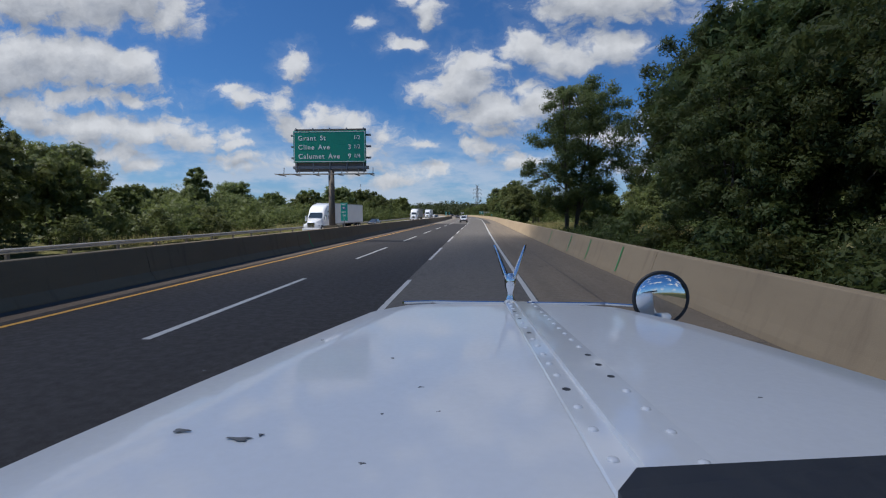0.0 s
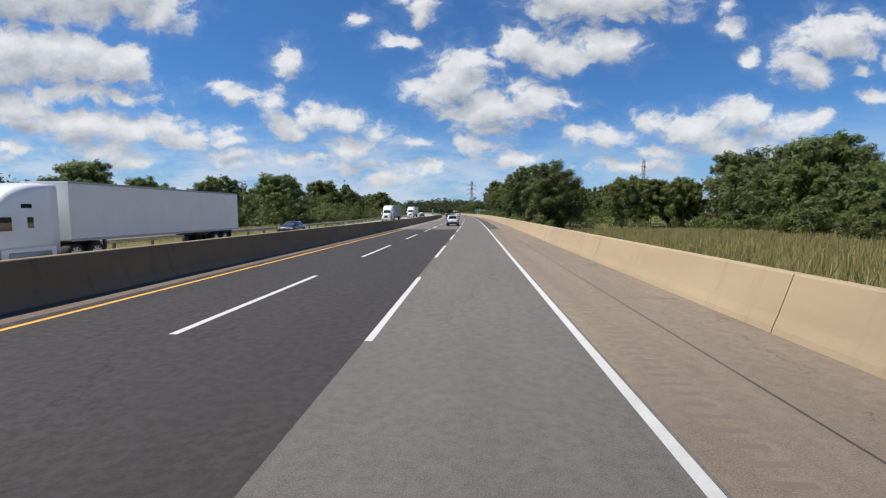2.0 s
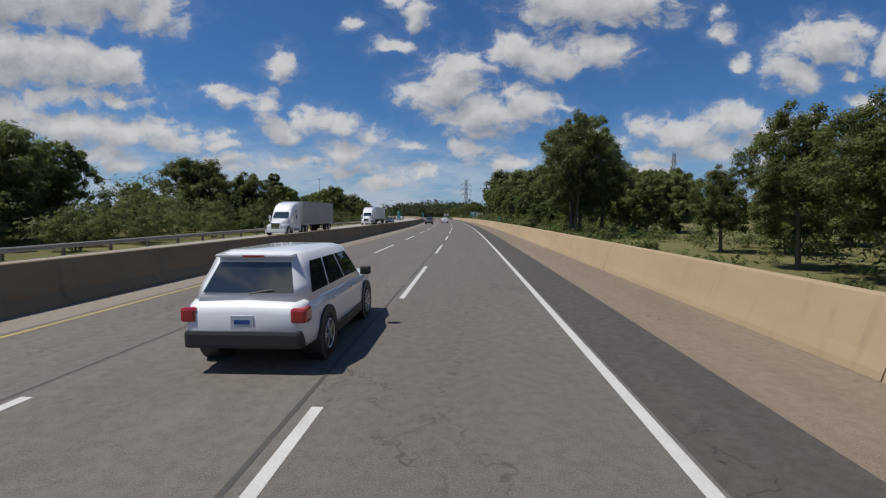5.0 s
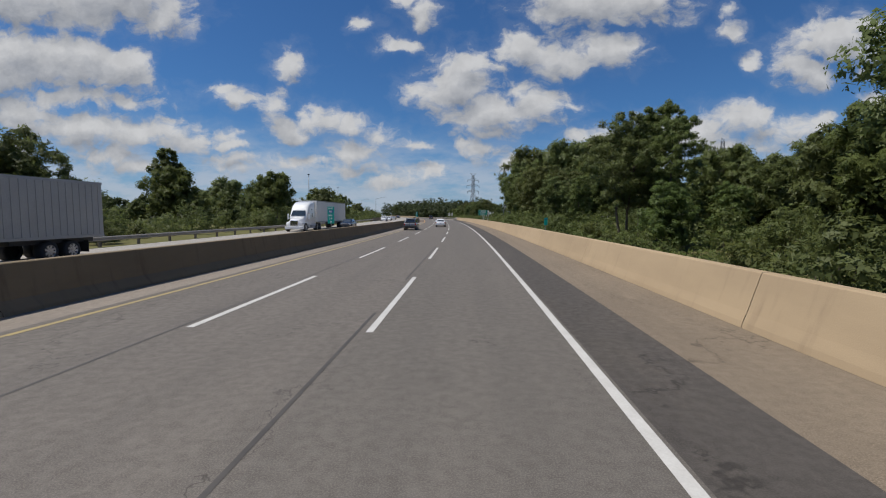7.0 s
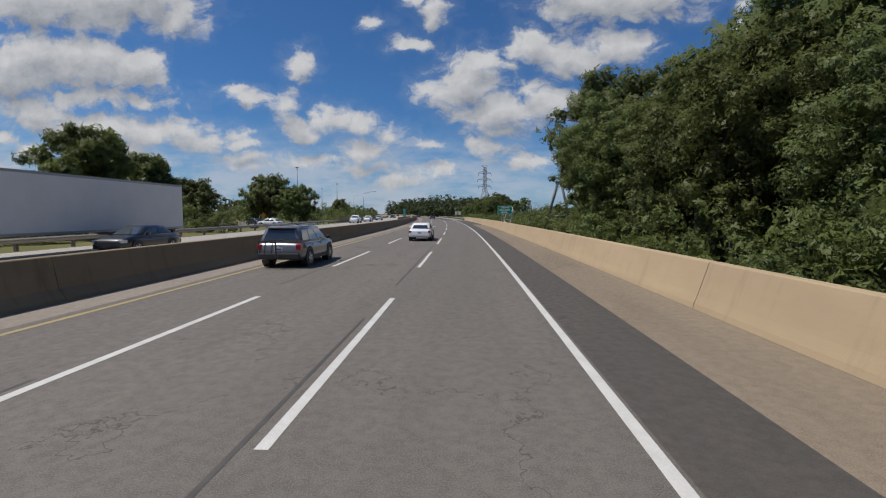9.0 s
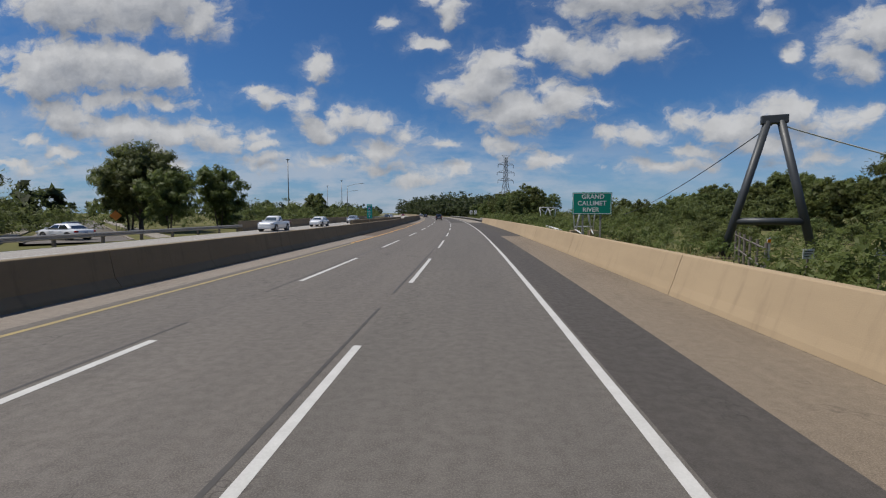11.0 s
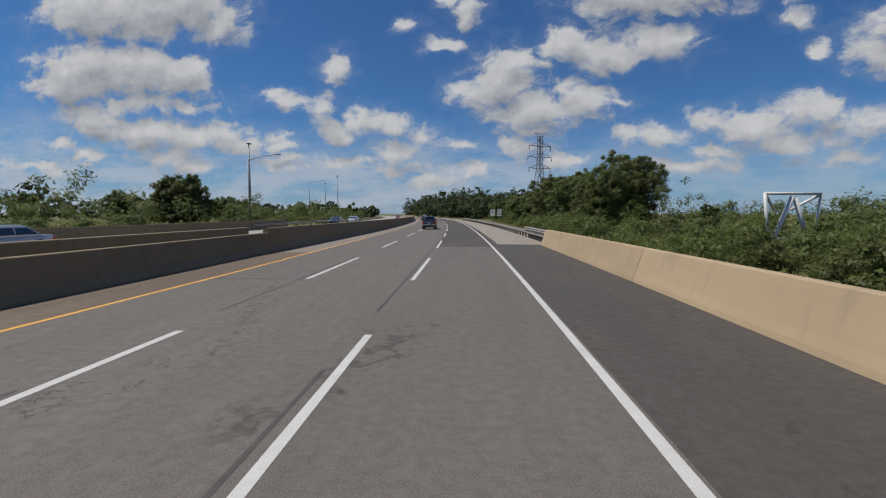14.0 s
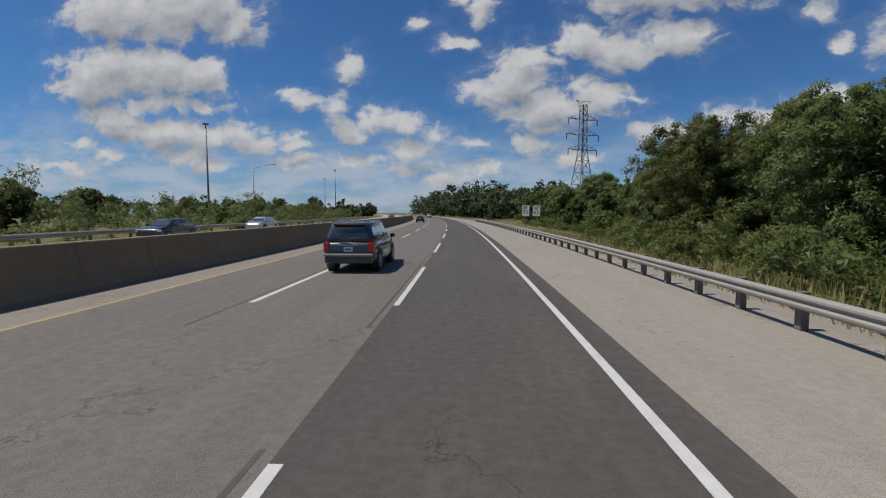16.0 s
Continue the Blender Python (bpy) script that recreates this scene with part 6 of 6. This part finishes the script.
def make_tower(s, d, height, spread, r, material, label, turn, tie=0.16):
    """A-frame of the pipe crossing: two leaning tubes with a cap and a tie."""
    m = empty("pipe_tower", label, "tower", "pipe crossing")
    m.matrix_basis = spot(s, d, -0.5, turn)
    for sx in (-1, 1):
        bm = bmesh.new()
        tube(bm, (sx * spread, 0, -0.3), (sx * 0.039 * height, 0, height), r, r * 0.92, 14)
        part("leg", bm, material, m, smooth=True)
        bm = bmesh.new()
        box(bm, (sx * spread - 0.7, -0.7, -0.6), (sx * spread + 0.7, 0.7, 0.3), 0.04)
        part("footing", bm, GREY_CONCRETE, m)
    bm = bmesh.new()
    k = 0.08 * height
    box(bm, (-k, -r * 0.8, height - 0.15), (k, r * 0.8, height + 0.3), 0.05)
    part("cap", bm, material, m)
    bm = bmesh.new()
    w = spread + (0.039 * height - spread) * tie
    tube(bm, (-w, 0, height * tie), (w, 0, height * tie), r * 0.9, n=12)
    part("tie", bm, material, m, smooth=True)
    return m


def make_frame(s, d, w, h, r, label, turn=0.0, base=0.4):
    """White tubular support of the pipe crossing: outer posts, inner V legs, top and bottom bars."""
    m = empty("pipe_support", label, "frame", "pipe crossing")
    m.matrix_basis = spot(s, d, base, turn)
    bars = [("post", (-w, 0, h), (-w * 0.78, 0, 0)), ("post", (w, 0, h), (w * 0.78, 0, 0)), ("leg", (0.02 * w - 0.1, 0, h - 0.2), (-w * 0.66, 0, 0.1)),
            ("leg", (0.1, 0, h - 0.2), (w * 0.62, 0, 0.1)), ("bar", (-w, 0, h), (w, 0, h)), ("bar", (-w * 0.78, 0, 0.35), (w * 0.72, 0, 0.35)),
            ("brace", (-w, 0, h), (-w * 0.3, 0.7, h * 0.68)), ("brace", (w, 0, h), (w * 0.3, 0.7, h * 0.68)), ("strut", (w * 0.62, 0, 0.1), (w * 0.4, -1.4, -0.2)), ("strut", (-w * 0.7, 0, 0.1), (-w * 0.5, -1.4, -0.2))]
    for nm, a, b in bars:
        bm = bmesh.new()
        tube(bm, a, b, r * (1.5 if nm == "leg" else 1), n=10)
        part(nm, bm, WHITE_STEEL, m, smooth=True)
    for x in (-w * 0.78, w * 0.78):
        bm = bmesh.new()
        box(bm, (x - 0.35, -0.35, -base - 0.8), (x + 0.35, 0.35, 0.05), 0.03)
        part("footing", bm, GREY_CONCRETE, m)


def cable(name, a, b, sag, r, material, label):
    bm = bmesh.new()
    a, b = Vector(a), Vector(b)
    sweep(bm, [a.lerp(b, i / 14) - Vector((0, 0, sag * 4 * (i / 14) * (1 - i / 14))) for i in range(15)], r)
    return tagged(part(name, bm, material), label, "cable")


make_billboard()
make_marker(39.7, -11.4, 3.16, 1.56, "teal mile marker on a thin post in the median", figures=(("WEST", 0.17, -0.24, 0.1), ("90", 0.26, -0.15, 0.3), ("MILE", 0.17, -0.21, 0.52), ("14", 0.3, -0.17, 0.71), ("1", 0.26, -0.07, 0.9)))
make_marker(193.2, -12.1, 2.95, 1.42, "teal mile marker on a thin post in the median", figures=(("WEST", 0.17, -0.24, 0.1), ("90", 0.26, -0.15, 0.3), ("MILE", 0.17, -0.21, 0.52), ("14", 0.3, -0.17, 0.71), ("0", 0.26, -0.07, 0.9)))
make_marker(300.0, -11.1, 3.2, 1.55, "teal mile marker on a thin post in the median", figures=(("WEST", 0.17, -0.24, 0.1), ("90", 0.26, -0.15, 0.3), ("MILE", 0.17, -0.21, 0.52), ("13", 0.3, -0.17, 0.71), ("9", 0.26, -0.07, 0.9)))
make_marker(192.5, 7.2, 1.95, 1.3, "small green location marker behind the barrier", 1, 0.3)
make_river_sign()
make_speed_sign(442.0, 11.4, [("SPEED", 0.3, -0.5, 3.08), ("LIMIT", 0.3, -0.44, 2.78), ("70", 0.95, -0.5, 2.15)], "white speed limit sign reading 70 beside the guardrail")
make_speed_sign(442.0, 13.2, [("TRUCK", 0.28, -0.5, 3.08), ("LIMIT", 0.28, -0.42, 2.78), ("65", 0.95, -0.5, 2.15)], "white truck speed limit sign reading 65 beside the guardrail")
make_lamp(546.0, -88.4, 36.0, 0, "tall high-mast floodlight pole", r=0.3)
make_lamp(744.0, -59.0, 36.5, 0, "tall high-mast floodlight pole", r=0.3)
make_lamp(840.0, -69.0, 36.0, 0, "tall high-mast floodlight pole", r=0.3)
make_lamp(388.8, -32.6, 10.8, 4.5, "grey street lamp with a curved arm")
make_lamp(470.0, -45.0, 12.5, 4.5, "grey street lamp with a curved arm")
make_pylon(496.0, 38.5, 33.0, "grey lattice power pylon above the trees", 20)
make_pylon(388.0, 153.7, 42.5, "grey lattice power pylon above the trees", 40)
make_tower(272.3, 16.0, 7.5, 2.2, 0.21, BLACK_STEEL, "black steel A-frame tower of a pipe crossing", -20, 0.3)
make_tower(344.0, 25.7, 6.6, 1.5, 0.2, BLACK_STEEL, "black steel A-frame tower of a pipe crossing", -30)
make_frame(284.5, 9.5, 0.95, 2.7, 0.05, "white tubular pipe support frame behind the barrier", 0, 0.75)
make_frame(346.5, 19.5, 1.9, 3.0, 0.09, "white tubular pipe support frame among the shrubs", 10)
cable("cable", at(272.3, 16.0, 6.9), at(274, 42, 1.5), 0.5, 0.04, WHITE_STEEL, "pale stay cable of the pipe crossing")
cable("cable", at(272.3, 16.0, 6.9), at(318, 25, 2.0), 0.6, 0.03, BLACK_STEEL, "dark stay cable of the pipe crossing")
cable("cable", at(344.0, 25.7, 6.2), at(352, 48, 1.0), 0.8, 0.05, WHITE_STEEL, "pale stay cable of the pipe crossing")
bm = bmesh.new()
tube(bm, at(316.0, 12.7, 0.18), at(300.0, 11.1, 0.18), 0.16, n=14)
line = empty("pipe", "white pipeline on short steel stands along the river bank", "pipe")
part("tube", bm, WHITE_STEEL, line, smooth=True)
for i in range(5):
    p = at(315.2 - 3.6 * i, 12.75 - 0.37 * i, 0.0)
    bm = bmesh.new()
    box(bm, (p.x - 0.06, p.y - 0.06, -0.6), (p.x + 0.06, p.y + 0.06, 0.04), 0.01)
    part("stand", bm, POST_STEEL, line)

# green sprayed marks on the barriers
for s in (16.8, 21.4, 25.6, 32.2, 154.5):
    strip("paint_mark", [(5.415, 0.1), (5.49, 0.3), (5.705, 1.0)], s - 0.06, s + 0.06, GREEN_SPRAY, right_wall, 0.1)
for s in (28.0, 151.8):
    strip("paint_mark", [(-9.925, 0.1), (-10.10, 0.325), (-10.25, 1.05)], s - 0.07, s + 0.07, GREEN_SPRAY, left_wall, 0.1)


# side street running off beyond the opposite road, with parked cars
street = empty("side_street", "grey asphalt side street between trees", "road", kind="structure")


def ribbon(name, off0, off1, z, material):
    """Straight band along the side street between two offsets from its middle."""
    a, b = at(282.5, -31.2), at(396.0, -120.0)
    way = (b - a).normalized()
    side = Vector((-way.y, way.x, 0))
    bm = bmesh.new()
    uv = bm.loops.layers.uv.new("metres")
    rows_ = []
    for i in range(13):
        p = a.lerp(b, i / 12)
        rows_.append([bm.verts.new(p + side * o + Vector((0, 0, h))) for o, h in ((off0, z - 0.3), (off0, z), (off1, z), (off1, z - 0.3))])
    for i in range(12):
        for j in range(3):
            f = bm.faces.new((rows_[i][j], rows_[i][j + 1], rows_[i + 1][j + 1], rows_[i + 1][j]))
            for loop, (u, v) in zip(f.loops, ((j, i), (j + 1, i), (j + 1, i + 1), (j, i + 1))):
                loop[uv].uv = (off0 + (off1 - off0) * u / 3, v * 12.0)
    bmesh.ops.recalc_face_normals(bm, faces=bm.faces[:])
    part(name, bm, material, street)


ribbon("carriageway", -3.4, 3.4, -0.17, OLD_ROAD)
ribbon("kerb", 3.4, 3.65, -0.05, GUTTER)
ribbon("kerb", -3.65, -3.4, -0.05, GUTTER)
ribbon("footpath", -7.2, -5.6, -0.14, PALE_SHOULDER)
ribbon("footpath", 5.0, 6.4, -0.14, PALE_SHOULDER)
sedan(PAINT_WHITE, "white car waiting at the mouth of the side street").matrix_basis = spot(286.0, -35.5, -0.17, 78)
sedan(PAINT_BLACK, "dark car in the side street").matrix_basis = spot(293.5, -41.5, -0.17, 50)
ORANGE = surface("orange_sign_sheet", (0.75, 0.25, 0.02), 0.5, other=(0.62, 0.2, 0.02), scale=1.0)
warn = empty("warning_sign", "orange diamond warning sign on a post by the side street", "sign")
bm = bmesh.new()
box(bm, (-0.03, -0.03, -0.4), (0.03, 0.03, 2.2), 0.005)
part("post", bm, POST_STEEL, warn)
bm = bmesh.new()
box(bm, (-0.45, -0.012, -0.45), (0.45, 0.012, 0.45), 0.004)
bmesh.ops.transform(bm, matrix=pose(0, -0.045, 2.2, 0, 45, 0), verts=bm.verts[:])
part("panel", bm, ORANGE, warn)
warn.matrix_basis = spot(302.0, -43.0, -0.33, 35)


# small notice plates, a pipe-rail fence and marker posts on the river bank
def notice(s, d, z, w, h, label):
    m = empty("notice_plate", label, "sign", "notice plates on the river bank")
    m.matrix_basis = spot(s, d, GROUND, 8)
    bm = bmesh.new()
    tube(bm, (0, 0.03, -0.3), (0, 0.03, z - GROUND + h), 0.03, n=8)
    part("post", bm, POST_STEEL, m)
    bm = bmesh.new()
    box(bm, (-w / 2, -0.008, z - GROUND), (w / 2, 0.008, z - GROUND + h), 0.004)
    panel = part("panel", bm, SIGN_WHITE, m, "white plate")
    for i in range(3):
        bm = bmesh.new()
        box(bm, (-w * 0.38, -0.012, z - GROUND + h * (0.2 + 0.25 * i)), (w * (0.38 - 0.1 * (i % 2)), -0.008, z - GROUND + h * (0.3 + 0.25 * i)))
        part("bar", bm, SIGN_BLACK, panel)


notice(261.2, 10.0, 0.85, 0.36, 0.29, "small white notice plate on a post behind the barrier")
notice(260.2, 11.2, 0.95, 0.5, 0.3, "small white notice plate on a post behind the barrier")
bank_fence = empty("pipe_fence", "rusty pipe-rail fence on the river bank", "fence")
bank_fence.matrix_basis = spot(262.0, 9.9, GROUND)
for i in range(6):
    bm = bmesh.new()
    tube(bm, (i * 0.9 - 0.6, i * 1.9, -0.3), (i * 0.9 - 0.6, i * 1.9, 1.6), 0.05, n=8)
    part("post", bm, POST_STEEL, bank_fence)
for z in (0.75, 1.4):
    bm = bmesh.new()
    tube(bm, (-0.6, 0, z), (3.9, 9.5, z), 0.035, n=8)
    part("rail", bm, POST_STEEL, bank_fence)
for s, d, h in ((262.2, 9.5, 1.75), (367.5, 7.5, 1.3)):
    mp = empty("marker_post", "thin white marker post in the grass", "post", "marker posts")
    mp.matrix_basis = spot(s, d, GROUND)
    bm = bmesh.new()
    box(bm, (-0.05, -0.015, -0.3), (0.05, 0.015, h), 0.008)
    part("post", bm, WHITE_STEEL, mp)
    bm = bmesh.new()
    box(bm, (-0.052, -0.018, h - 0.16), (0.052, -0.0155, h - 0.05))
    part("reflector", bm, AMBER_LENS, mp, "amber reflector")


# ---------------------------------------------------------------- the truck's bonnet, as it stands at the start of the drive
def make_bonnet_truck():
    """Long white truck bonnet with a riveted centre hinge, a winged ornament and a round mirror; the eye rides above it."""
    k = empty("truck_bonnet", "white truck bonnet with riveted hinge strip and winged chrome ornament", "truck")
    k.matrix_basis = spot(0.0, 0.29, 0.0)
    eye, mid = EYE_HEIGHT, 0.235

    def top(y):
        return eye - 0.273 - 0.077 * y

    def half(y, sx=1):
        if sx < 0:
            return float(np.interp(y, [0.1, 0.55, 1.0, 1.95, 2.15, 2.36], [0.9, 0.88, 0.84, 0.72, 0.63, 0.5]))
        return float(np.interp(y, [0.1, 0.55, 1.0, 1.3, 1.8, 2.13, 2.36], [0.78, 0.74, 0.70, 0.685, 0.62, 0.52, 0.44]))

    ys = [0.02, 0.3, 0.6, 0.9, 1.2, 1.5, 1.75, 1.95, 2.1, 2.22, 2.31, 2.36]
    for sx in (-1, 1):
        bm = bmesh.new()
        rings = []
        for y in ys:
            w, z = half(y, sx), top(y)
            drop = 0.0 if y < 2.2 else (y - 2.2) ** 2 * 0.6
            rings.append([(mid + sx * a, y, b) for a, b in ((0.075, z - drop), (w * 0.4, z - 0.004 - drop), (w * 0.78, z - 0.007 - drop), (w * 0.95, z - 0.012 - drop),
                                                             (w, z - 0.035 - drop), (w + 0.03, z - 0.13 - drop), (w + 0.07, z - 0.4), (w + 0.1, 1.05))])
        loft(bm, rings, False, False)
        part("bonnet_half", bm, BONNET_WHITE, k, "white painted bonnet panel with scratches", True)
    bm = bmesh.new()
    rings = []
    for y in ys:
        z = top(y) - (0.0 if y < 2.2 else (y - 2.2) ** 2 * 0.6)
        rings.append([(mid + a, y, z + b) for a, b in ((-0.078, 0.001), (-0.075, 0.004), (-0.03, 0.004), (-0.028, 0.012), (0.028, 0.012), (0.03, 0.004), (0.075, 0.004), (0.078, 0.001))])
    loft(bm, rings, False, False)
    part("hinge_strip", bm, TRUCK_WHITE, k, "white riveted hinge strip")
    bm = bmesh.new()
    bmesh.ops.create_uvsphere(bm, u_segments=10, v_segments=6, radius=1.0, matrix=Matrix.Diagonal((0.0085, 0.0085, 0.004, 1)))
    rivet = mesh_of("rivet", bm, TRUCK_WHITE, True)
    bm = bmesh.new()
    tube(bm, (0, 0, -0.001), (0, 0, 0.001), 0.008, n=10)
    hole = mesh_of("rivet", bm, PLASTIC)
    for sx in (-1, 1):
        for i in range(19):
            y = 0.565 + i * 0.096
            ob = new("rivet", hole if (i in (3, 9, 12, 14) and sx < 0) or (i in (4, 5, 6, 15) and sx > 0) else rivet)
            ob.parent = k
            ob.matrix_basis = Matrix.Translation((mid + sx * 0.056, y, top(y) + 0.004))
    # nose: front rim, grille surround, grille bars
    bm = bmesh.new()
    a, b = half(2.36), 1.68
    loft(bm, [[(mid - a, 2.37, b), (mid + a, 2.37, b), (mid + a, 2.37, 0.75), (mid - a, 2.37, 0.75)], [(mid - a, 2.47, b - 0.04), (mid + a, 2.47, b - 0.04), (mid + a, 2.47, 0.75), (mid - a, 2.47, 0.75)]])
    grille = part("grille", bm, CHROME, k, "chrome grille surround")
    for i in range(13):
        bm = bmesh.new()
        x = mid - 0.42 + i * 0.07
        box(bm, (x - 0.018, 2.47, 0.8), (x + 0.018, 2.49, 1.55), 0.005)
        part("bar", bm, CHROME, grille)
    bm = bmesh.new()
    tube(bm, (mid - 0.58, 2.2, top(2.2) + 0.002), (mid - 0.45, 2.36, top(2.36) - 0.012), 0.008, n=6)
    tube(bm, (mid - 0.45, 2.36, top(2.36) - 0.012), (mid + 0.45, 2.36, top(2.36) - 0.012), 0.008, n=6)
    tube(bm, (mid + 0.45, 2.36, top(2.36) - 0.012), (mid + 0.6, 2.2, top(2.2) - 0.004), 0.008, n=6)
    part("front_trim", bm, CHROME, k)
    # fenders and front wheels carry it
    for sx in (-1, 1):
        bm = bmesh.new()
        rings = []
        for i in range(13):
            a = math.pi * i / 12
            y, z = 1.55 + math.cos(a) * 0.72, 0.52 + math.sin(a) * 0.72
            rings.append([(mid + sx * 0.72, y, z), (mid + sx * 1.2, y, z), (mid + sx * 1.22, y, z - 0.06), (mid + sx * 0.72, y, z - 0.05)])
        loft(bm, rings)
        part("fender", bm, TRUCK_WHITE, k, "", True)
        add_wheel(k, mid + sx * 1.0, 1.55, 0.52, 0.3, sx, 8)
    bm = bmesh.new()
    tube(bm, (mid - 1.0, 1.55, 0.52), (mid + 1.0, 1.55, 0.52), 0.06, n=10)
    box(bm, (mid - 0.45, 0.0, 0.62), (mid - 0.35, 2.4, 0.86), 0.01)
    box(bm, (mid + 0.35, 0.0, 0.62), (mid + 0.45, 2.4, 0.86), 0.01)
    part("chassis", bm, PLASTIC, k, "dark axle and chassis rails")
    # ornament: body and two raised wings
    z = top(2.33)
    bm = bmesh.new()
    prof = [(0.0, 0.034), (0.02, 0.02), (0.05, 0.016), (0.08, 0.026), (0.11, 0.03), (0.135, 0.022), (0.15, 0.012)]
    loft(bm, [[(mid - 0.045 + r * math.cos(j * math.pi / 4), 2.31 + r * 0.7 * math.sin(j * math.pi / 4), z + h) for j in range(8)] for h, r in prof])
    orn = part("ornament", bm, CHROME, k, "chrome winged ornament", True)
    for sx in (-1, 1):
        bm = bmesh.new()
        loft(bm, [[(mid - 0.045 + sx * (0.015 + 0.065 * u - w), 2.31 + 0.05 * u + d, z + 0.09 + 0.2 * u) for w, d in ((-0.006, 0), (0.004, 0.018 * (1 - u) + 0.003), (0.024 * (1 - u * 0.9) + 0.003, 0.0), (0.004, -0.018 * (1 - u) - 0.003))] for u in (0.0, 0.3, 0.6, 0.85, 1.0)])
        part("wing", bm, CHROME, orn, "", True)
    # round convex mirror on the fender
    cx, cy, cz, r = 0.875, 2.12, eye - 0.395, 0.122
    bm = bmesh.new()
    rings = []
    for i in range(8):
        a = (i / 7) * math.pi / 2
        rings.append([(cx + r * math.sin(a) * math.cos(j * math.pi / 16), cy + 0.035 * (1 - math.cos(a)), cz + r * math.sin(a) * math.sin(j * math.pi / 16)) for j in range(32)])
    for ring in rings[:1]:
        ring[:] = [(x + 1e-4 * math.cos(j * math.pi / 16), y, q + 1e-4 * math.sin(j * math.pi / 16)) for j, (x, y, q) in enumerate(ring)]
    loft(bm, rings, False)
    mir = part("mirror", bm, MIRROR, k, "round convex mirror in a black rim", True)
    bm = bmesh.new()
    for j in range(40):
        a, b = j * math.pi / 20, (j + 1) * math.pi / 20
        tube(bm, (cx + r * math.cos(a), cy + 0.03, cz + r * math.sin(a)), (cx + r * math.cos(b), cy + 0.03, cz + r * math.sin(b)), 0.009, n=6, caps=False)
    loft(bm, [[(cx + q * math.cos(j * math.pi / 16), cy + d, cz + q * math.sin(j * math.pi / 16)) for j in range(32)] for q, d in ((r, 0.045), (r * 0.8, 0.09), (r * 0.3, 0.11))])
    part("rim", bm, PLASTIC, mir, "black rim")
    bm = bmesh.new()
    tube(bm, (cx, cy + 0.08, cz), (cx - 0.02, cy + 0.1, cz - 0.32), 0.014, n=8)
    tube(bm, (cx - 0.02, cy + 0.1, cz - 0.32), (cx - 0.06, cy, 1.2), 0.014, n=8)
    part("mirror_stem", bm, CHROME, k)
    # insect and dirt marks on the paint
    g = random.Random(4)
    for x, y, r, long in ((-0.438, 0.63, 0.008, 2.2), (-0.334, 0.608, 0.009, 2.6), (-0.311, 0.624, 0.005, 1.0), (-0.102, 0.87, 0.005, 1.6), (-0.056, 0.738, 0.005, 1.5), (-0.141, 0.548, 0.003, 2.0),
                          (0.02, 0.9, 0.004, 1.2), (0.06, 0.633, 0.003, 1.0), (0.537, 0.86, 0.004, 1.3), (0.335, 0.649, 0.004, 1.0), (-0.2, 1.1, 0.004, 1.4), (-0.6, 0.95, 0.004, 1.2), (-0.15, 0.72, 0.003, 1.0), (-0.45, 1.3, 0.005, 1.3)):
        bm = bmesh.new()
        bmesh.ops.create_uvsphere(bm, u_segments=12, v_segments=6, radius=1.0)
        for v in bm.verts:
            a = math.atan2(v.co.y, v.co.x)
            q = r * (0.7 + 0.5 * math.sin(3 * a + x * 40) * g.uniform(0.3, 1.0))
            v.co = Vector((x + v.co.x * q * long, y + v.co.y * q, top(y) - 0.077 * v.co.y * q + v.co.z * 0.0012 - 0.004))
        part("dirt_mark", bm, SMUDGE, k, "dark insect mark", True)
    # dark cowl under the windscreen
    bm = bmesh.new()
    loft(bm, [[(0.145, 0.44, eye - 0.275), (0.175, 0.475, eye - 0.27), (0.62, 0.53, eye - 0.262), (1.2, 0.60, eye - 0.255), (1.2, 0.3, eye - 0.25), (0.15, 0.24, eye - 0.265)],
              [(0.145, 0.44, eye - 0.33), (0.175, 0.475, eye - 0.33), (0.62, 0.53, eye - 0.33), (1.2, 0.60, eye - 0.33), (1.2, 0.3, eye - 0.33), (0.15, 0.24, eye - 0.33)]])
    part("cowl", bm, PLASTIC, k, "dark plastic cowl below the windscreen")


MIRROR = surface("mirror_glass", (0.85, 0.87, 0.88), 0.03, 1.0, other=(0.8, 0.82, 0.83), scale=4)
make_bonnet_truck()
